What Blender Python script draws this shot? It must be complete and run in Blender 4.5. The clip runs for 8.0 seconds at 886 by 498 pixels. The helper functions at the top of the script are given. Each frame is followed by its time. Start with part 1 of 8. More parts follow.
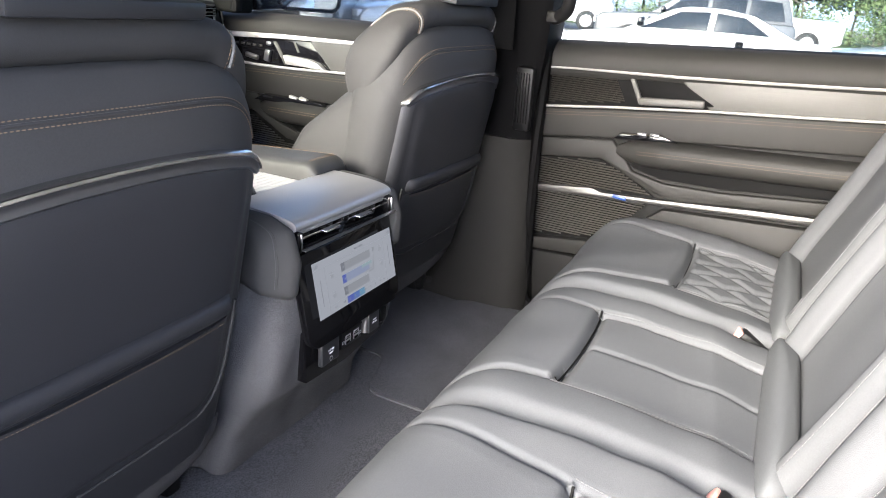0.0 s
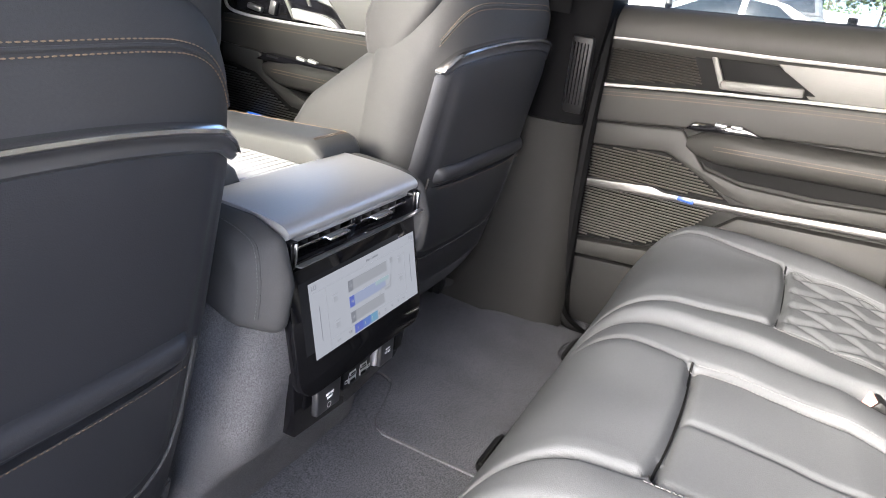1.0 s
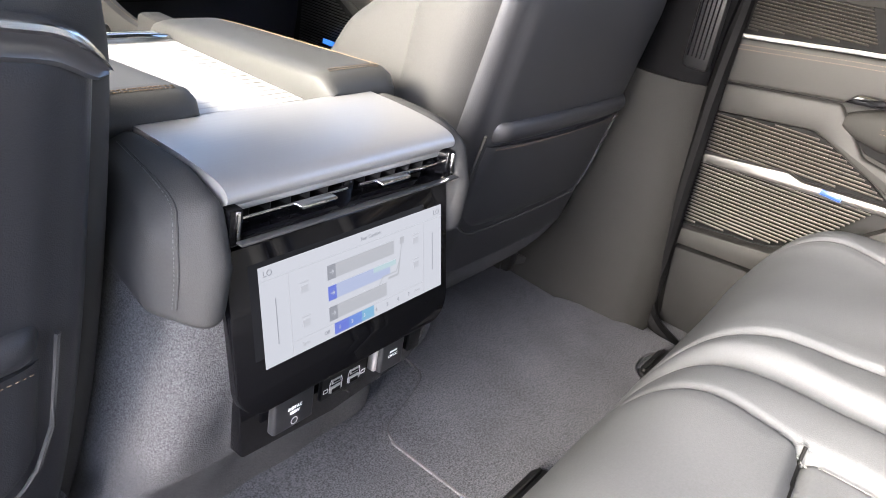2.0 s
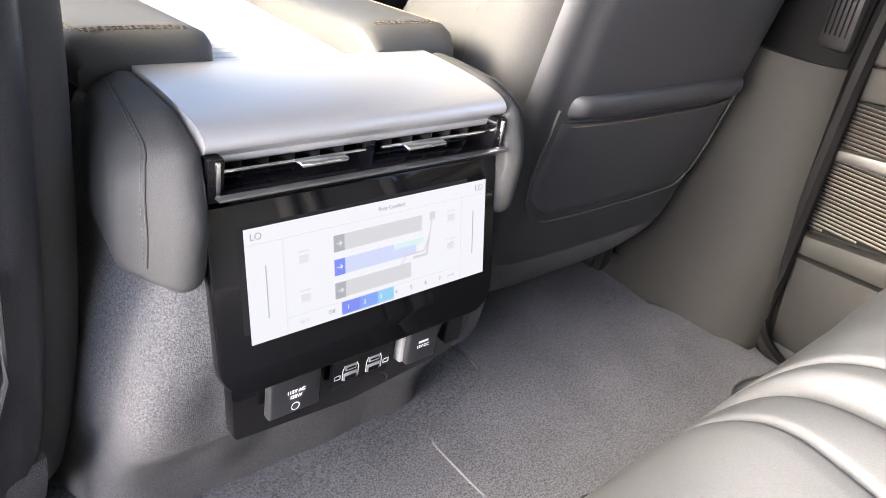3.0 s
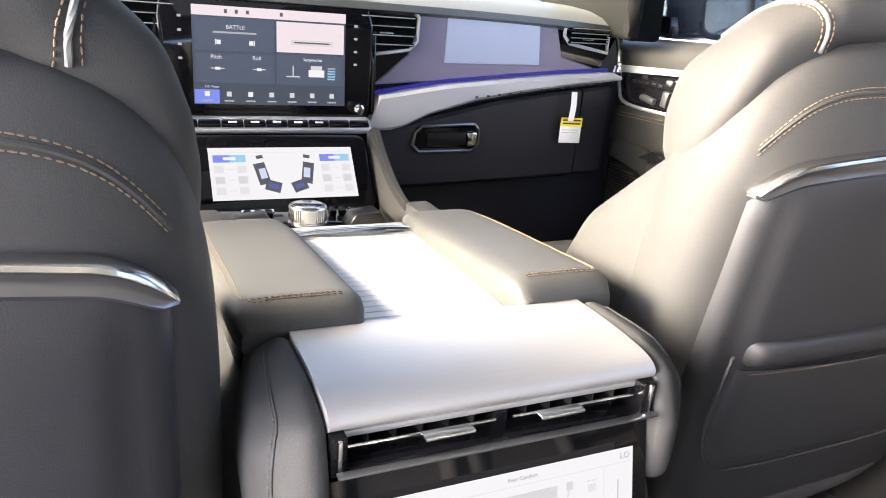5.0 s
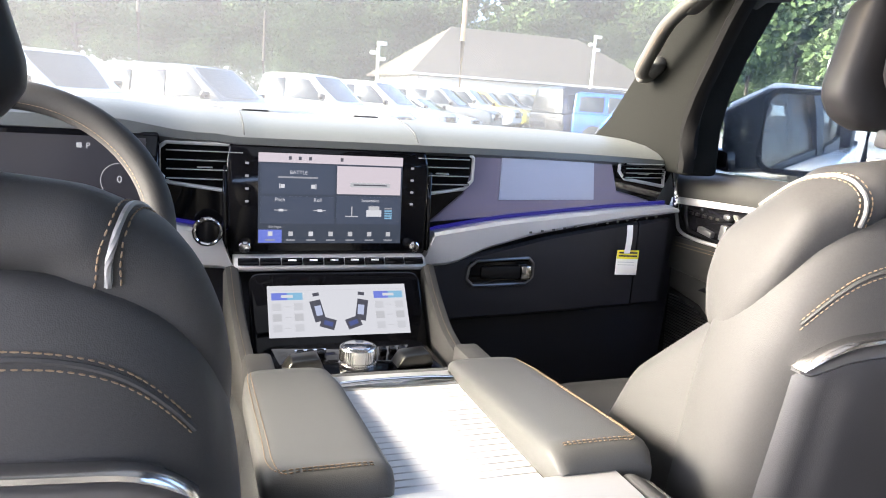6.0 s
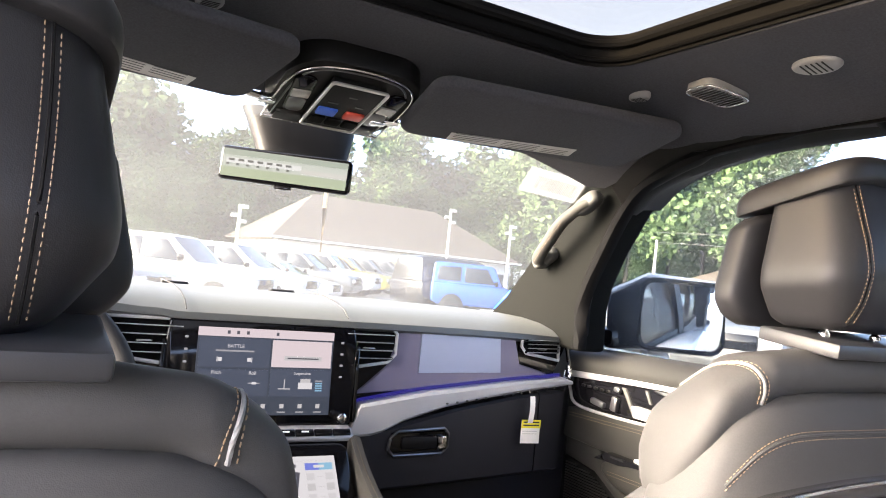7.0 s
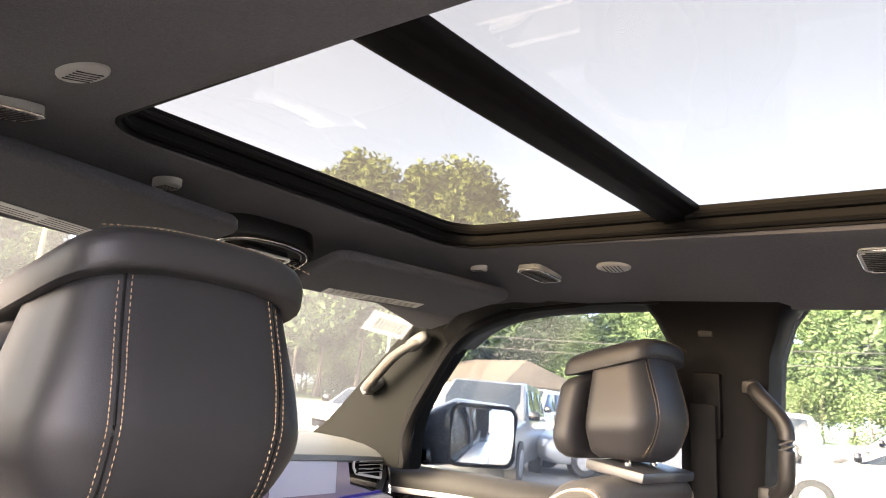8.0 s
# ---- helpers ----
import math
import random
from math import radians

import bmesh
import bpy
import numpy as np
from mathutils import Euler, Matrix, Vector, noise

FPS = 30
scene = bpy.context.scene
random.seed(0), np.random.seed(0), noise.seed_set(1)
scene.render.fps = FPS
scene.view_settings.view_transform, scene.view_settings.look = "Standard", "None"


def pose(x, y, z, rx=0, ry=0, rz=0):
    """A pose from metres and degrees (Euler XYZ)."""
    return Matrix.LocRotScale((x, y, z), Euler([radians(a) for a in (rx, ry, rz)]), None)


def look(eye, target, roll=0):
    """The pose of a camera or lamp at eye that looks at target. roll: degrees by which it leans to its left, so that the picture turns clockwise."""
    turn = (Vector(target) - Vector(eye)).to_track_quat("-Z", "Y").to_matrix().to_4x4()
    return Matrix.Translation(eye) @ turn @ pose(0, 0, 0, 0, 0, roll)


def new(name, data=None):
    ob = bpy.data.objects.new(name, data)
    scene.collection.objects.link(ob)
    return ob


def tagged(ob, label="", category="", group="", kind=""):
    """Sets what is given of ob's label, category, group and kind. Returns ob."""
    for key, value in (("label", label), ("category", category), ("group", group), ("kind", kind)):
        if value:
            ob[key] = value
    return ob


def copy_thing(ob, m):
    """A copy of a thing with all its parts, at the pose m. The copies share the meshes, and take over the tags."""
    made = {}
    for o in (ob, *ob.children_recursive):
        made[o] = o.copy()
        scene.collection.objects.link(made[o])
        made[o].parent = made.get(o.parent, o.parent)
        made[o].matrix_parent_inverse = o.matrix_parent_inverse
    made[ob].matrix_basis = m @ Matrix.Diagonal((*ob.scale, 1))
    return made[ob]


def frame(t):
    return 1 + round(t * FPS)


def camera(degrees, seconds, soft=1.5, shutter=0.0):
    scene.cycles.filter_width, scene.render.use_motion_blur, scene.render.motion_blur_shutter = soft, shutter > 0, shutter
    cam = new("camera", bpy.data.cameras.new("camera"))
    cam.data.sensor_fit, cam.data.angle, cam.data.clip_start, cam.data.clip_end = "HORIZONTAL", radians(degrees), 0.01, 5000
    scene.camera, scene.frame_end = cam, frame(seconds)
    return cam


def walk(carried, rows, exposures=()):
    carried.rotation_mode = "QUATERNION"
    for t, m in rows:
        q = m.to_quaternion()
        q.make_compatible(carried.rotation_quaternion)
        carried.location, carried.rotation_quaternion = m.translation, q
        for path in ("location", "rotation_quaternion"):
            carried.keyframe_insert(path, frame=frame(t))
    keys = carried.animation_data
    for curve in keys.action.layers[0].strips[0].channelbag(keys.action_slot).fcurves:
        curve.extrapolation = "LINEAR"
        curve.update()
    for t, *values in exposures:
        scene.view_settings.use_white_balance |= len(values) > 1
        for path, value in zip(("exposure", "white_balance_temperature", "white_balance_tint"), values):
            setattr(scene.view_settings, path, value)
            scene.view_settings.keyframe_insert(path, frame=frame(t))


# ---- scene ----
cam = camera(62.4, 8.0, soft=1.0)
PATH = [
    (0, (-0.988, -0.589, 0.861), (0.743, 0.159, 0.195), 5.8),
    (0.5, (-0.882, -0.501, 0.834), (0.852, 0.222, 0.148), 7.1),
    (1, (-0.733, -0.421, 0.803), (0.975, 0.322, 0.074), 8.9),
    (1.5, (-0.579, -0.398, 0.787), (1.052, 0.423, -0.03), 11.1),
    (2, (-0.466, -0.388, 0.755), (1.039, 0.57, -0.148), 12.0),
    (2.2, (-0.426, -0.39, 0.743), (1.025, 0.616, -0.197), 12.4),
    (3.3, (-0.338, -0.412, 0.711), (0.859, 0.865, -0.256), 10.6),
    (3.5, (-0.342, -0.411, 0.717), (0.815, 0.909, -0.243), 10.4),
    (4, (-0.346, -0.42, 0.727), (0.718, 1.034, -0.14), 8.4),
    (4.5, (-0.309, -0.412, 0.762), (0.63, 1.168, -0.028), 6.7),
    (4.7, (-0.293, -0.409, 0.771), (0.607, 1.225, 0.049), 5.8),
    (5.8, (-0.243, -0.409, 0.87), (0.408, 1.416, 0.376), 4.0),
    (6, (-0.243, -0.415, 0.863), (0.411, 1.432, 0.464), 3.9),
    (6.5, (-0.271, -0.434, 0.869), (0.484, 1.41, 0.701), 4.6),
    (7, (-0.413, -0.464, 0.884), (0.573, 1.274, 0.96), 5.7),
    (7.5, (-0.59, -0.464, 0.913), (0.658, 1.075, 1.19), 6.2),
    (8, (-0.786, -0.498, 0.941), (0.704, 0.776, 1.338), 5.8),
]
EXPOSURES = [(0.0, 3.78, 5950, 8), (2.0, 4.7, 6150, 9), (3.5, 5.25, 6600, 9), (4.5, 5.28, 6800, 9), (6.0, 4.8, 6350, 9), (7.0, 4.85, 6800, 12), (8.0, 4.85, 7500, 14)]
walk(cam, [(t, look(eye, target, roll)) for t, eye, target, roll in PATH], exposures=EXPOSURES)

# ---- light ----
world = bpy.data.worlds.new("world")
scene.world = world
world.use_nodes = True
wn = world.node_tree
sky = wn.nodes.new("ShaderNodeTexSky")
sky.sky_type = 'NISHITA'
sky.sun_disc = False
SUN_EL, SUN_AZ = 22.0, -77.0        # degrees above the horizon; from straight ahead, minus to the driver's side
sky.sun_elevation = radians(SUN_EL)
sky.sun_rotation = radians(SUN_AZ)
sky.air_density, sky.dust_density, sky.ozone_density = 0.22, 1.9, 0.0
bg = wn.nodes["Background"]
bg.inputs[1].default_value = 0.31
wn.links.new(sky.outputs[0], bg.inputs[0])
sun = new("sun", bpy.data.lights.new("sun", 'SUN'))
sun.data.energy, sun.data.angle, sun.data.color = 0.62, radians(28.0), (1.0, 0.915, 0.60)
_a, _e = radians(SUN_AZ), radians(SUN_EL)
sun.matrix_world = look((math.sin(_a) * math.cos(_e) * 50, math.cos(_a) * math.cos(_e) * 50, math.sin(_e) * 50), (0, 0, 0))


# ---- materials ----
def mat(name, col, rough=0.5, metal=0.0, var=0.15, scale=8.0, bump=0.0, bscale=200.0, fine=0.0, fscale=300.0, spec=0.5, coat=0.0, rvar=0.0, sheen=0.0, voro=False, stretch=(1, 1, 1)):
    """A surface with mottling at a large scale, grain at a fine one, and relief."""
    m = bpy.data.materials.new(name)
    m.use_nodes = True
    nt = m.node_tree
    N, L = nt.nodes, nt.links
    b = N["Principled BSDF"]
    b.inputs["Roughness"].default_value = rough
    b.inputs["Metallic"].default_value = metal
    b.inputs["Specular IOR Level"].default_value = spec
    b.inputs["Coat Weight"].default_value = coat
    b.inputs["Sheen Weight"].default_value = sheen
    tc = N.new("ShaderNodeTexCoord")
    mp = N.new("ShaderNodeMapping")
    mp.inputs["Scale"].default_value = stretch
    L.new(tc.outputs["Object"], mp.inputs[0])
    n1 = N.new("ShaderNodeTexNoise")
    n1.inputs["Scale"].default_value = scale
    n1.inputs["Detail"].default_value = 5
    L.new(mp.outputs[0], n1.inputs["Vector"])
    mx = N.new("ShaderNodeMix")
    mx.data_type = 'RGBA'
    lo = [c * (1 - var) for c in col]
    hi = [min(1, c * (1 + var)) for c in col]
    mx.inputs[6].default_value = (*lo, 1)
    mx.inputs[7].default_value = (*hi, 1)
    L.new(n1.outputs["Fac"], mx.inputs[0])
    out = mx.outputs[2]
    n2 = N.new("ShaderNodeTexNoise")
    n2.inputs["Scale"].default_value = fscale
    n2.inputs["Detail"].default_value = 3
    L.new(mp.outputs[0], n2.inputs["Vector"])
    if fine:
        m2 = N.new("ShaderNodeMix")
        m2.data_type = 'RGBA'
        m2.blend_type = 'MULTIPLY'
        m2.inputs[0].default_value = 1.0
        r = N.new("ShaderNodeMapRange")
        r.inputs[1].default_value, r.inputs[2].default_value = 0.3, 0.7
        r.inputs[3].default_value, r.inputs[4].default_value = 1 - fine, 1 + fine
        L.new(n2.outputs["Fac"], r.inputs[0])
        L.new(out, m2.inputs[6])
        L.new(r.outputs[0], m2.inputs[7])
        out = m2.outputs[2]
    L.new(out, b.inputs["Base Color"])
    if rvar:
        r = N.new("ShaderNodeMapRange")
        r.inputs[3].default_value, r.inputs[4].default_value = max(0.02, rough - rvar), min(1, rough + rvar)
        L.new(n1.outputs["Fac"], r.inputs[0])
        L.new(r.outputs[0], b.inputs["Roughness"])
    if bump:
        bp = N.new("ShaderNodeBump")
        bp.inputs["Strength"].default_value = bump
        bp.inputs["Distance"].default_value = 0.002
        if voro:
            v = N.new("ShaderNodeTexVoronoi")
            v.inputs["Scale"].default_value = bscale
            L.new(mp.outputs[0], v.inputs["Vector"])
            L.new(v.outputs["Distance"], bp.inputs["Height"])
        else:
            n3 = N.new("ShaderNodeTexNoise")
            n3.inputs["Scale"].default_value = bscale
            n3.inputs["Detail"].default_value = 2
            L.new(mp.outputs[0], n3.inputs["Vector"])
            L.new(n3.outputs["Fac"], bp.inputs["Height"])
        L.new(bp.outputs[0], b.inputs["Normal"])
    return m


def glow(name, col, strength):
    m = bpy.data.materials.new(name)
    m.use_nodes = True
    b = m.node_tree.nodes["Principled BSDF"]
    b.inputs["Base Color"].default_value = (0.008, 0.008, 0.008, 1)
    b.inputs["Roughness"].default_value = 0.3
    b.inputs["Specular IOR Level"].default_value = 0.3
    b.inputs["Emission Color"].default_value = (*col, 1)
    b.inputs["Emission Strength"].default_value = strength
    return m


def glass(name, tint, gloss=0.04, veil=0.06):
    m = bpy.data.materials.new(name)
    m.use_nodes = True
    nt = m.node_tree
    N, L = nt.nodes, nt.links
    t = N.new("ShaderNodeBsdfTransparent")
    t.inputs[0].default_value = (*tint, 1)
    g = N.new("ShaderNodeBsdfGlossy")
    g.inputs["Roughness"].default_value = 0.02
    mx = N.new("ShaderNodeMixShader")
    mx.inputs[0].default_value = gloss
    L.new(t.outputs[0], mx.inputs[1])
    L.new(g.outputs[0], mx.inputs[2])
    # a pale translucent veil mixed in to imitate haze over the outdoors
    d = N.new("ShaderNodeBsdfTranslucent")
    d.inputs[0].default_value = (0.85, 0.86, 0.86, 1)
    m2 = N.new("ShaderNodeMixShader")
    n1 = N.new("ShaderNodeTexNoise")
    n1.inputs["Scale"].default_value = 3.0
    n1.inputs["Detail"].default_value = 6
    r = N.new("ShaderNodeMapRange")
    r.inputs[3].default_value, r.inputs[4].default_value = veil * 0.7, veil * 1.3
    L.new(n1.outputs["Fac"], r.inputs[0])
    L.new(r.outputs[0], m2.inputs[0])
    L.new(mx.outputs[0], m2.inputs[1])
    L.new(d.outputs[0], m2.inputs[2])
    L.new(m2.outputs[0], N["Material Output"].inputs[0])
    return m


M_LEATHER = mat("leather_black", (0.0340, 0.0335, 0.0325), 0.6, spec=0.16, var=0.12, scale=6, bump=0.09, bscale=1100, fine=0.06, fscale=500, voro=True, rvar=0.06)
M_HEADREST = mat("leather_smooth", (0.0090, 0.0090, 0.0098), 0.48, spec=0.22, var=0.1, scale=6, bump=0.06, bscale=1100, fine=0.05, fscale=500, voro=True, rvar=0.06)
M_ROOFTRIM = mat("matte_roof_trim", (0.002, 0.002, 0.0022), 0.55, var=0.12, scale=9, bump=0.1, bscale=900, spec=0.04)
M_HANDLE = mat("handle_vinyl", (0.0340, 0.0338, 0.0310), 0.6, var=0.1, scale=6, bump=0.1, bscale=900, spec=0.2)
M_LEATHER_CONSOLE = mat("leather_console", (0.0310, 0.0308, 0.0302), 0.66, spec=0.15, var=0.1, scale=5, bump=0.09, bscale=1000, fine=0.06, fscale=500, voro=True, rvar=0.05)
M_LEATHER_ARM = mat("leather_armrest", (0.0360, 0.0360, 0.0343), 0.46, spec=0.3, var=0.1, scale=5, bump=0.09, bscale=1000, fine=0.06, fscale=500, voro=True, rvar=0.05)
M_DOOR = mat("leather_door", (0.0125, 0.0123, 0.0113), 0.58, spec=0.18, var=0.12, scale=6, bump=0.09, bscale=1000, fine=0.06, fscale=500, voro=True, rvar=0.05)
M_LEATHER_NAVY = mat("leather_navy", (0.013, 0.0135, 0.018), 0.5, var=0.1, scale=5, bump=0.09, bscale=1000, fine=0.06, fscale=500, voro=True)
M_LEATHER_REAR = mat("leather_grey", (0.0650, 0.0675, 0.0705), 0.74, spec=0.1, var=0.10, scale=5, bump=0.09, bscale=1000, fine=0.06, fscale=500, voro=True, rvar=0.06)
M_SHELL = mat("seatback_vinyl", (0.0168, 0.0171, 0.0188), 0.42, spec=0.42, var=0.1, scale=5, bump=0.15, bscale=900, fine=0.05)
M_PLASTIC = mat("black_plastic", (0.0045, 0.0045, 0.0047), 0.5, var=0.12, scale=9, bump=0.1, bscale=900, spec=0.22)
M_TRIMPLASTIC = mat("dark_trim", (0.0095, 0.0094, 0.0090), 0.6, spec=0.1, var=0.1, scale=6, bump=0.2, bscale=800)
M_PIANO = mat("piano_black", (0.003, 0.003, 0.0035), 0.06, var=0.1, spec=0.3)
M_CARPET = mat("carpet", (0.0800, 0.0810, 0.0860), 0.95, spec=0.05, var=0.4, scale=7, bump=0.45, bscale=1100, fine=0.5, fscale=450, sheen=0.0)
M_CARPET_SIDE = mat("carpet_side", (0.0660, 0.0655, 0.0660), 0.95, spec=0.05, var=0.25, scale=14, bump=0.7, bscale=800, fine=0.45, fscale=650, sheen=0.03)
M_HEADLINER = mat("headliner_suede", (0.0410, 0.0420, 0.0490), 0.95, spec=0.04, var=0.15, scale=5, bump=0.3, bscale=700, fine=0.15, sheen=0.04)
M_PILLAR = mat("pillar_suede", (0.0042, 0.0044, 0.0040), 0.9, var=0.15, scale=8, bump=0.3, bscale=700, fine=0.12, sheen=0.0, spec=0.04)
M_SILVER = mat("brushed_aluminium", (0.42, 0.42, 0.41), 0.38, 0.7, var=0.05, scale=4, bump=0.08, bscale=300, stretch=(0.05, 1, 1))
M_ROLL = mat("brushed_roll", (0.3600, 0.3600, 0.3550), 0.40, 0.7, var=0.06, scale=4, bump=0.08, bscale=300, stretch=(0.05, 1, 1))
M_SPEAR = mat("dark_chrome_spear", (0.075, 0.0745, 0.072), 0.42, 0.9, var=0.06, scale=4)
M_CHROME = mat("chrome", (0.75, 0.75, 0.76), 0.1, 1.0, var=0.03)
M_ARC = mat("satin_chrome", (0.60, 0.585, 0.57), 0.22, 1.0, var=0.03)
M_FILLET = mat("dark_satin_metal", (0.16, 0.16, 0.165), 0.3, 0.9, var=0.05, scale=4)
M_BEZEL = mat("satin_black", (0.0130, 0.0135, 0.0150), 0.42, var=0.08, scale=8, bump=0.05, bscale=900)
M_SWEEP = mat("silver_trim", (0.4600, 0.4600, 0.4600), 0.42, 0.35, var=0.04, scale=4, bump=0.06, bscale=300, stretch=(0.05, 1, 1))
M_PIPING = mat("pale_piping", (0.1200, 0.1200, 0.1150), 0.5, var=0.08, scale=30)
M_THREAD = mat("tan_thread", (0.1350, 0.0920, 0.0520), 0.7, var=0.2, scale=60)
M_THREAD_GREY = mat("grey_thread", (0.0620, 0.0620, 0.0630), 0.7, var=0.2, scale=60)
M_SATIN = mat("satin_metal", (0.0620, 0.0620, 0.0580), 0.55, 0.25, var=0.04, scale=4, bump=0.06, bscale=300, stretch=(1, 0.05, 1), spec=0.25)
M_GRILLE = mat("dark_metal", (0.085, 0.082, 0.075), 0.32, 1.0, var=0.1)
# near-black for black parts; also draws shade in creases and hollows
M_DARK = mat("black_and_drawn_shade", (0.003, 0.003, 0.003), 0.8, spec=0.1, var=0.1)
M_BINDING = mat("mat_binding", (0.0300, 0.0300, 0.0320), 0.9, var=0.2, scale=30)
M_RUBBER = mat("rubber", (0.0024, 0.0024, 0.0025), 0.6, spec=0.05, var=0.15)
M_WHITEPLASTIC = mat("white_label", (0.75, 0.75, 0.72), 0.6, var=0.06, scale=20)
M_YELLOW = mat("yellow_label", (0.75, 0.66, 0.03), 0.6, var=0.06, scale=20)
M_INK = mat("ink", (0.04, 0.04, 0.04), 0.7)
M_GREYPRINT = mat("white_print", (0.8, 0.8, 0.8), 0.6)
M_PALE = mat("pale_grille", (0.17, 0.17, 0.172), 0.6, var=0.1, scale=30, bump=0.3, bscale=900)
M_LENS = mat("frosted_lens", (0.35, 0.34, 0.32), 0.4, var=0.1)
M_RED = mat("red_button", (0.45, 0.05, 0.03), 0.4)
M_BLUEB = mat("blue_button", (0.03, 0.10, 0.45), 0.4)
M_PRIVACY = glass("privacy_glass", (0.72, 0.73, 0.73), 0.05, 0.02)
M_GLASS = glass("window_glass", (0.52, 0.54, 0.53), 0.03, 0.009)
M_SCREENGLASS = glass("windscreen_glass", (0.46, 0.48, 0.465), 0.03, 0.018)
M_ROOFGLASS = glass("roof_glass", (0.365, 0.338, 0.285), 0.05, 0.021)
M_STICKER = glass("sticker_film", (0.7, 0.72, 0.72), 0.02, 0.05)
M_MIRROR = mat("mirror_silver", (0.9, 0.92, 0.92), 0.01, 1.0, var=0.0)
M_BUCKLE = mat("buckle_red", (0.55, 0.25, 0.21), 0.4)


# ---- mesh tools ----
def part(name, bm, material, parent=None, label="", sharp=40):
    """One bmesh as one mesh object, under a thing or a part."""
    bmesh.ops.recalc_face_normals(bm, faces=bm.faces[:])
    lim = radians(sharp)
    for f in bm.faces:
        f.smooth = True
    for e in bm.edges:
        if len(e.link_faces) == 2 and e.calc_face_angle(0) > lim:
            e.smooth = False
    me = bpy.data.meshes.new(name)
    bm.to_mesh(me)
    bm.free()
    for mm in (material if isinstance(material, (list, tuple)) else [material]):
        me.materials.append(mm)
    ob = new(name, me)
    if parent is not None:
        ob.parent = parent
        ob.matrix_parent_inverse = parent.matrix_world.inverted()
    if label:
        ob["label"] = label
    return ob


def thing(name, at, label, category, group="", kind=""):
    """An Empty at the base of a thing, to carry its parts."""
    e = new(name)
    e.empty_display_size = 0.05
    e.matrix_world = Matrix.Translation(at)
    bpy.context.view_layer.update()
    return tagged(e, label, category, group, kind)


def B():
    return bmesh.new()


def box(bm, x0, x1, y0, y1, z0, z1, r=0.0, seg=2):
    v = [bm.verts.new((x, y, z)) for x in (x0, x1) for y in (y0, y1) for z in (z0, z1)]
    fs = [bm.faces.new([v[i] for i in q]) for q in ((0, 1, 3, 2), (4, 6, 7, 5), (0, 4, 5, 1), (2, 3, 7, 6), (0, 2, 6, 4), (1, 5, 7, 3))]
    if r:
        es = list({e for f in fs for e in f.edges})
        bmesh.ops.bevel(bm, geom=es, offset=r, segments=seg, profile=0.5, affect='EDGES')
    return bm


def slab(bm, m, sx, sy, sz, r=0.0, seg=2):
    """A bevelled box of that size, its middle at the pose m."""
    t = bmesh.new()
    box(t, -sx / 2, sx / 2, -sy / 2, sy / 2, -sz / 2, sz / 2, r, seg)
    t.transform(m)
    join(bm, t)
    return bm


def join(bm, t):
    vs = {v: bm.verts.new(v.co) for v in t.verts}
    for f in t.faces:
        bm.faces.new([vs[v] for v in f.verts]).material_index = f.material_index
    t.free()


def prism(bm, poly, a, b, axis="y", r=0.0, seg=2):
    """A polygon drawn across an axis, pushed from a to b along it. Across x: (y, z); across y: (x, z); across z: (x, y)."""
    def at(p, d):
        return {"x": (d, p[0], p[1]), "y": (p[0], d, p[1]), "z": (p[0], p[1], d)}[axis]
    t = bmesh.new()
    lo = [t.verts.new(at(p, a)) for p in poly]
    hi = [t.verts.new(at(p, b)) for p in poly]
    t.faces.new(lo)
    t.faces.new(hi[::-1])
    n = len(poly)
    for i in range(n):
        t.faces.new((lo[i], hi[i], hi[(i + 1) % n], lo[(i + 1) % n]))
    if r:
        bmesh.ops.recalc_face_normals(t, faces=t.faces[:])
        es = [e for e in t.edges if e.calc_face_angle(0) > 0.5]
        bmesh.ops.bevel(t, geom=es, offset=r, segments=seg, profile=0.5, affect='EDGES')
    join(bm, t)
    return bm


def loft(bm, rings, closed=True, caps=True):
    rows = [[bm.verts.new(p) for p in ring] for ring in rings]
    n = len(rows[0])
    for a, b in zip(rows, rows[1:]):
        for i in range(n if closed else n - 1):
            bm.faces.new((a[i], a[(i + 1) % n], b[(i + 1) % n], b[i]))
    if caps and closed:
        bm.faces.new(rows[0][::-1])
        bm.faces.new(rows[-1])
    return bm


def tube(bm, pts, r, n=8, closed=False, flat=1.0, up=(0, 0, 1)):
    """A round or flattened bar along points."""
    pts = [Vector(p) for p in pts]
    rings = []
    k = len(pts)
    for i, p in enumerate(pts):
        d = (pts[(i + 1) % k if closed else min(i + 1, k - 1)] - pts[i - 1 if (closed or i) else 0]).normalized()
        s = d.cross(Vector(up))
        if s.length < 1e-4:
            s = d.cross(Vector((1, 0, 0)))
        s.normalize()
        q = s.cross(d)
        rr = r[i] if isinstance(r, (list, tuple)) else r
        rings.append([p + s * math.cos(2 * math.pi * j / n) * rr + q * math.sin(2 * math.pi * j / n) * rr * flat for j in range(n)])
    if closed:
        rings.append(rings[0])
        return loft(bm, rings, caps=False)
    return loft(bm, rings)


def spline(pts, n=8):
    """Points glided through (Catmull-Rom)."""
    P = [Vector(p) for p in pts]
    P = [2 * P[0] - P[1]] + P + [2 * P[-1] - P[-2]]
    out = []
    for i in range(1, len(P) - 2):
        for j in range(n):
            t = j / n
            a, b, c, d = P[i - 1:i + 3]
            out.append(0.5 * (2 * b + (c - a) * t + (2 * a - 5 * b + 4 * c - d) * t * t + (3 * b - a - 3 * c + d) * t ** 3))
    return out + [P[-2]]


def sp(v, e):
    return math.copysign(abs(v) ** e, v)


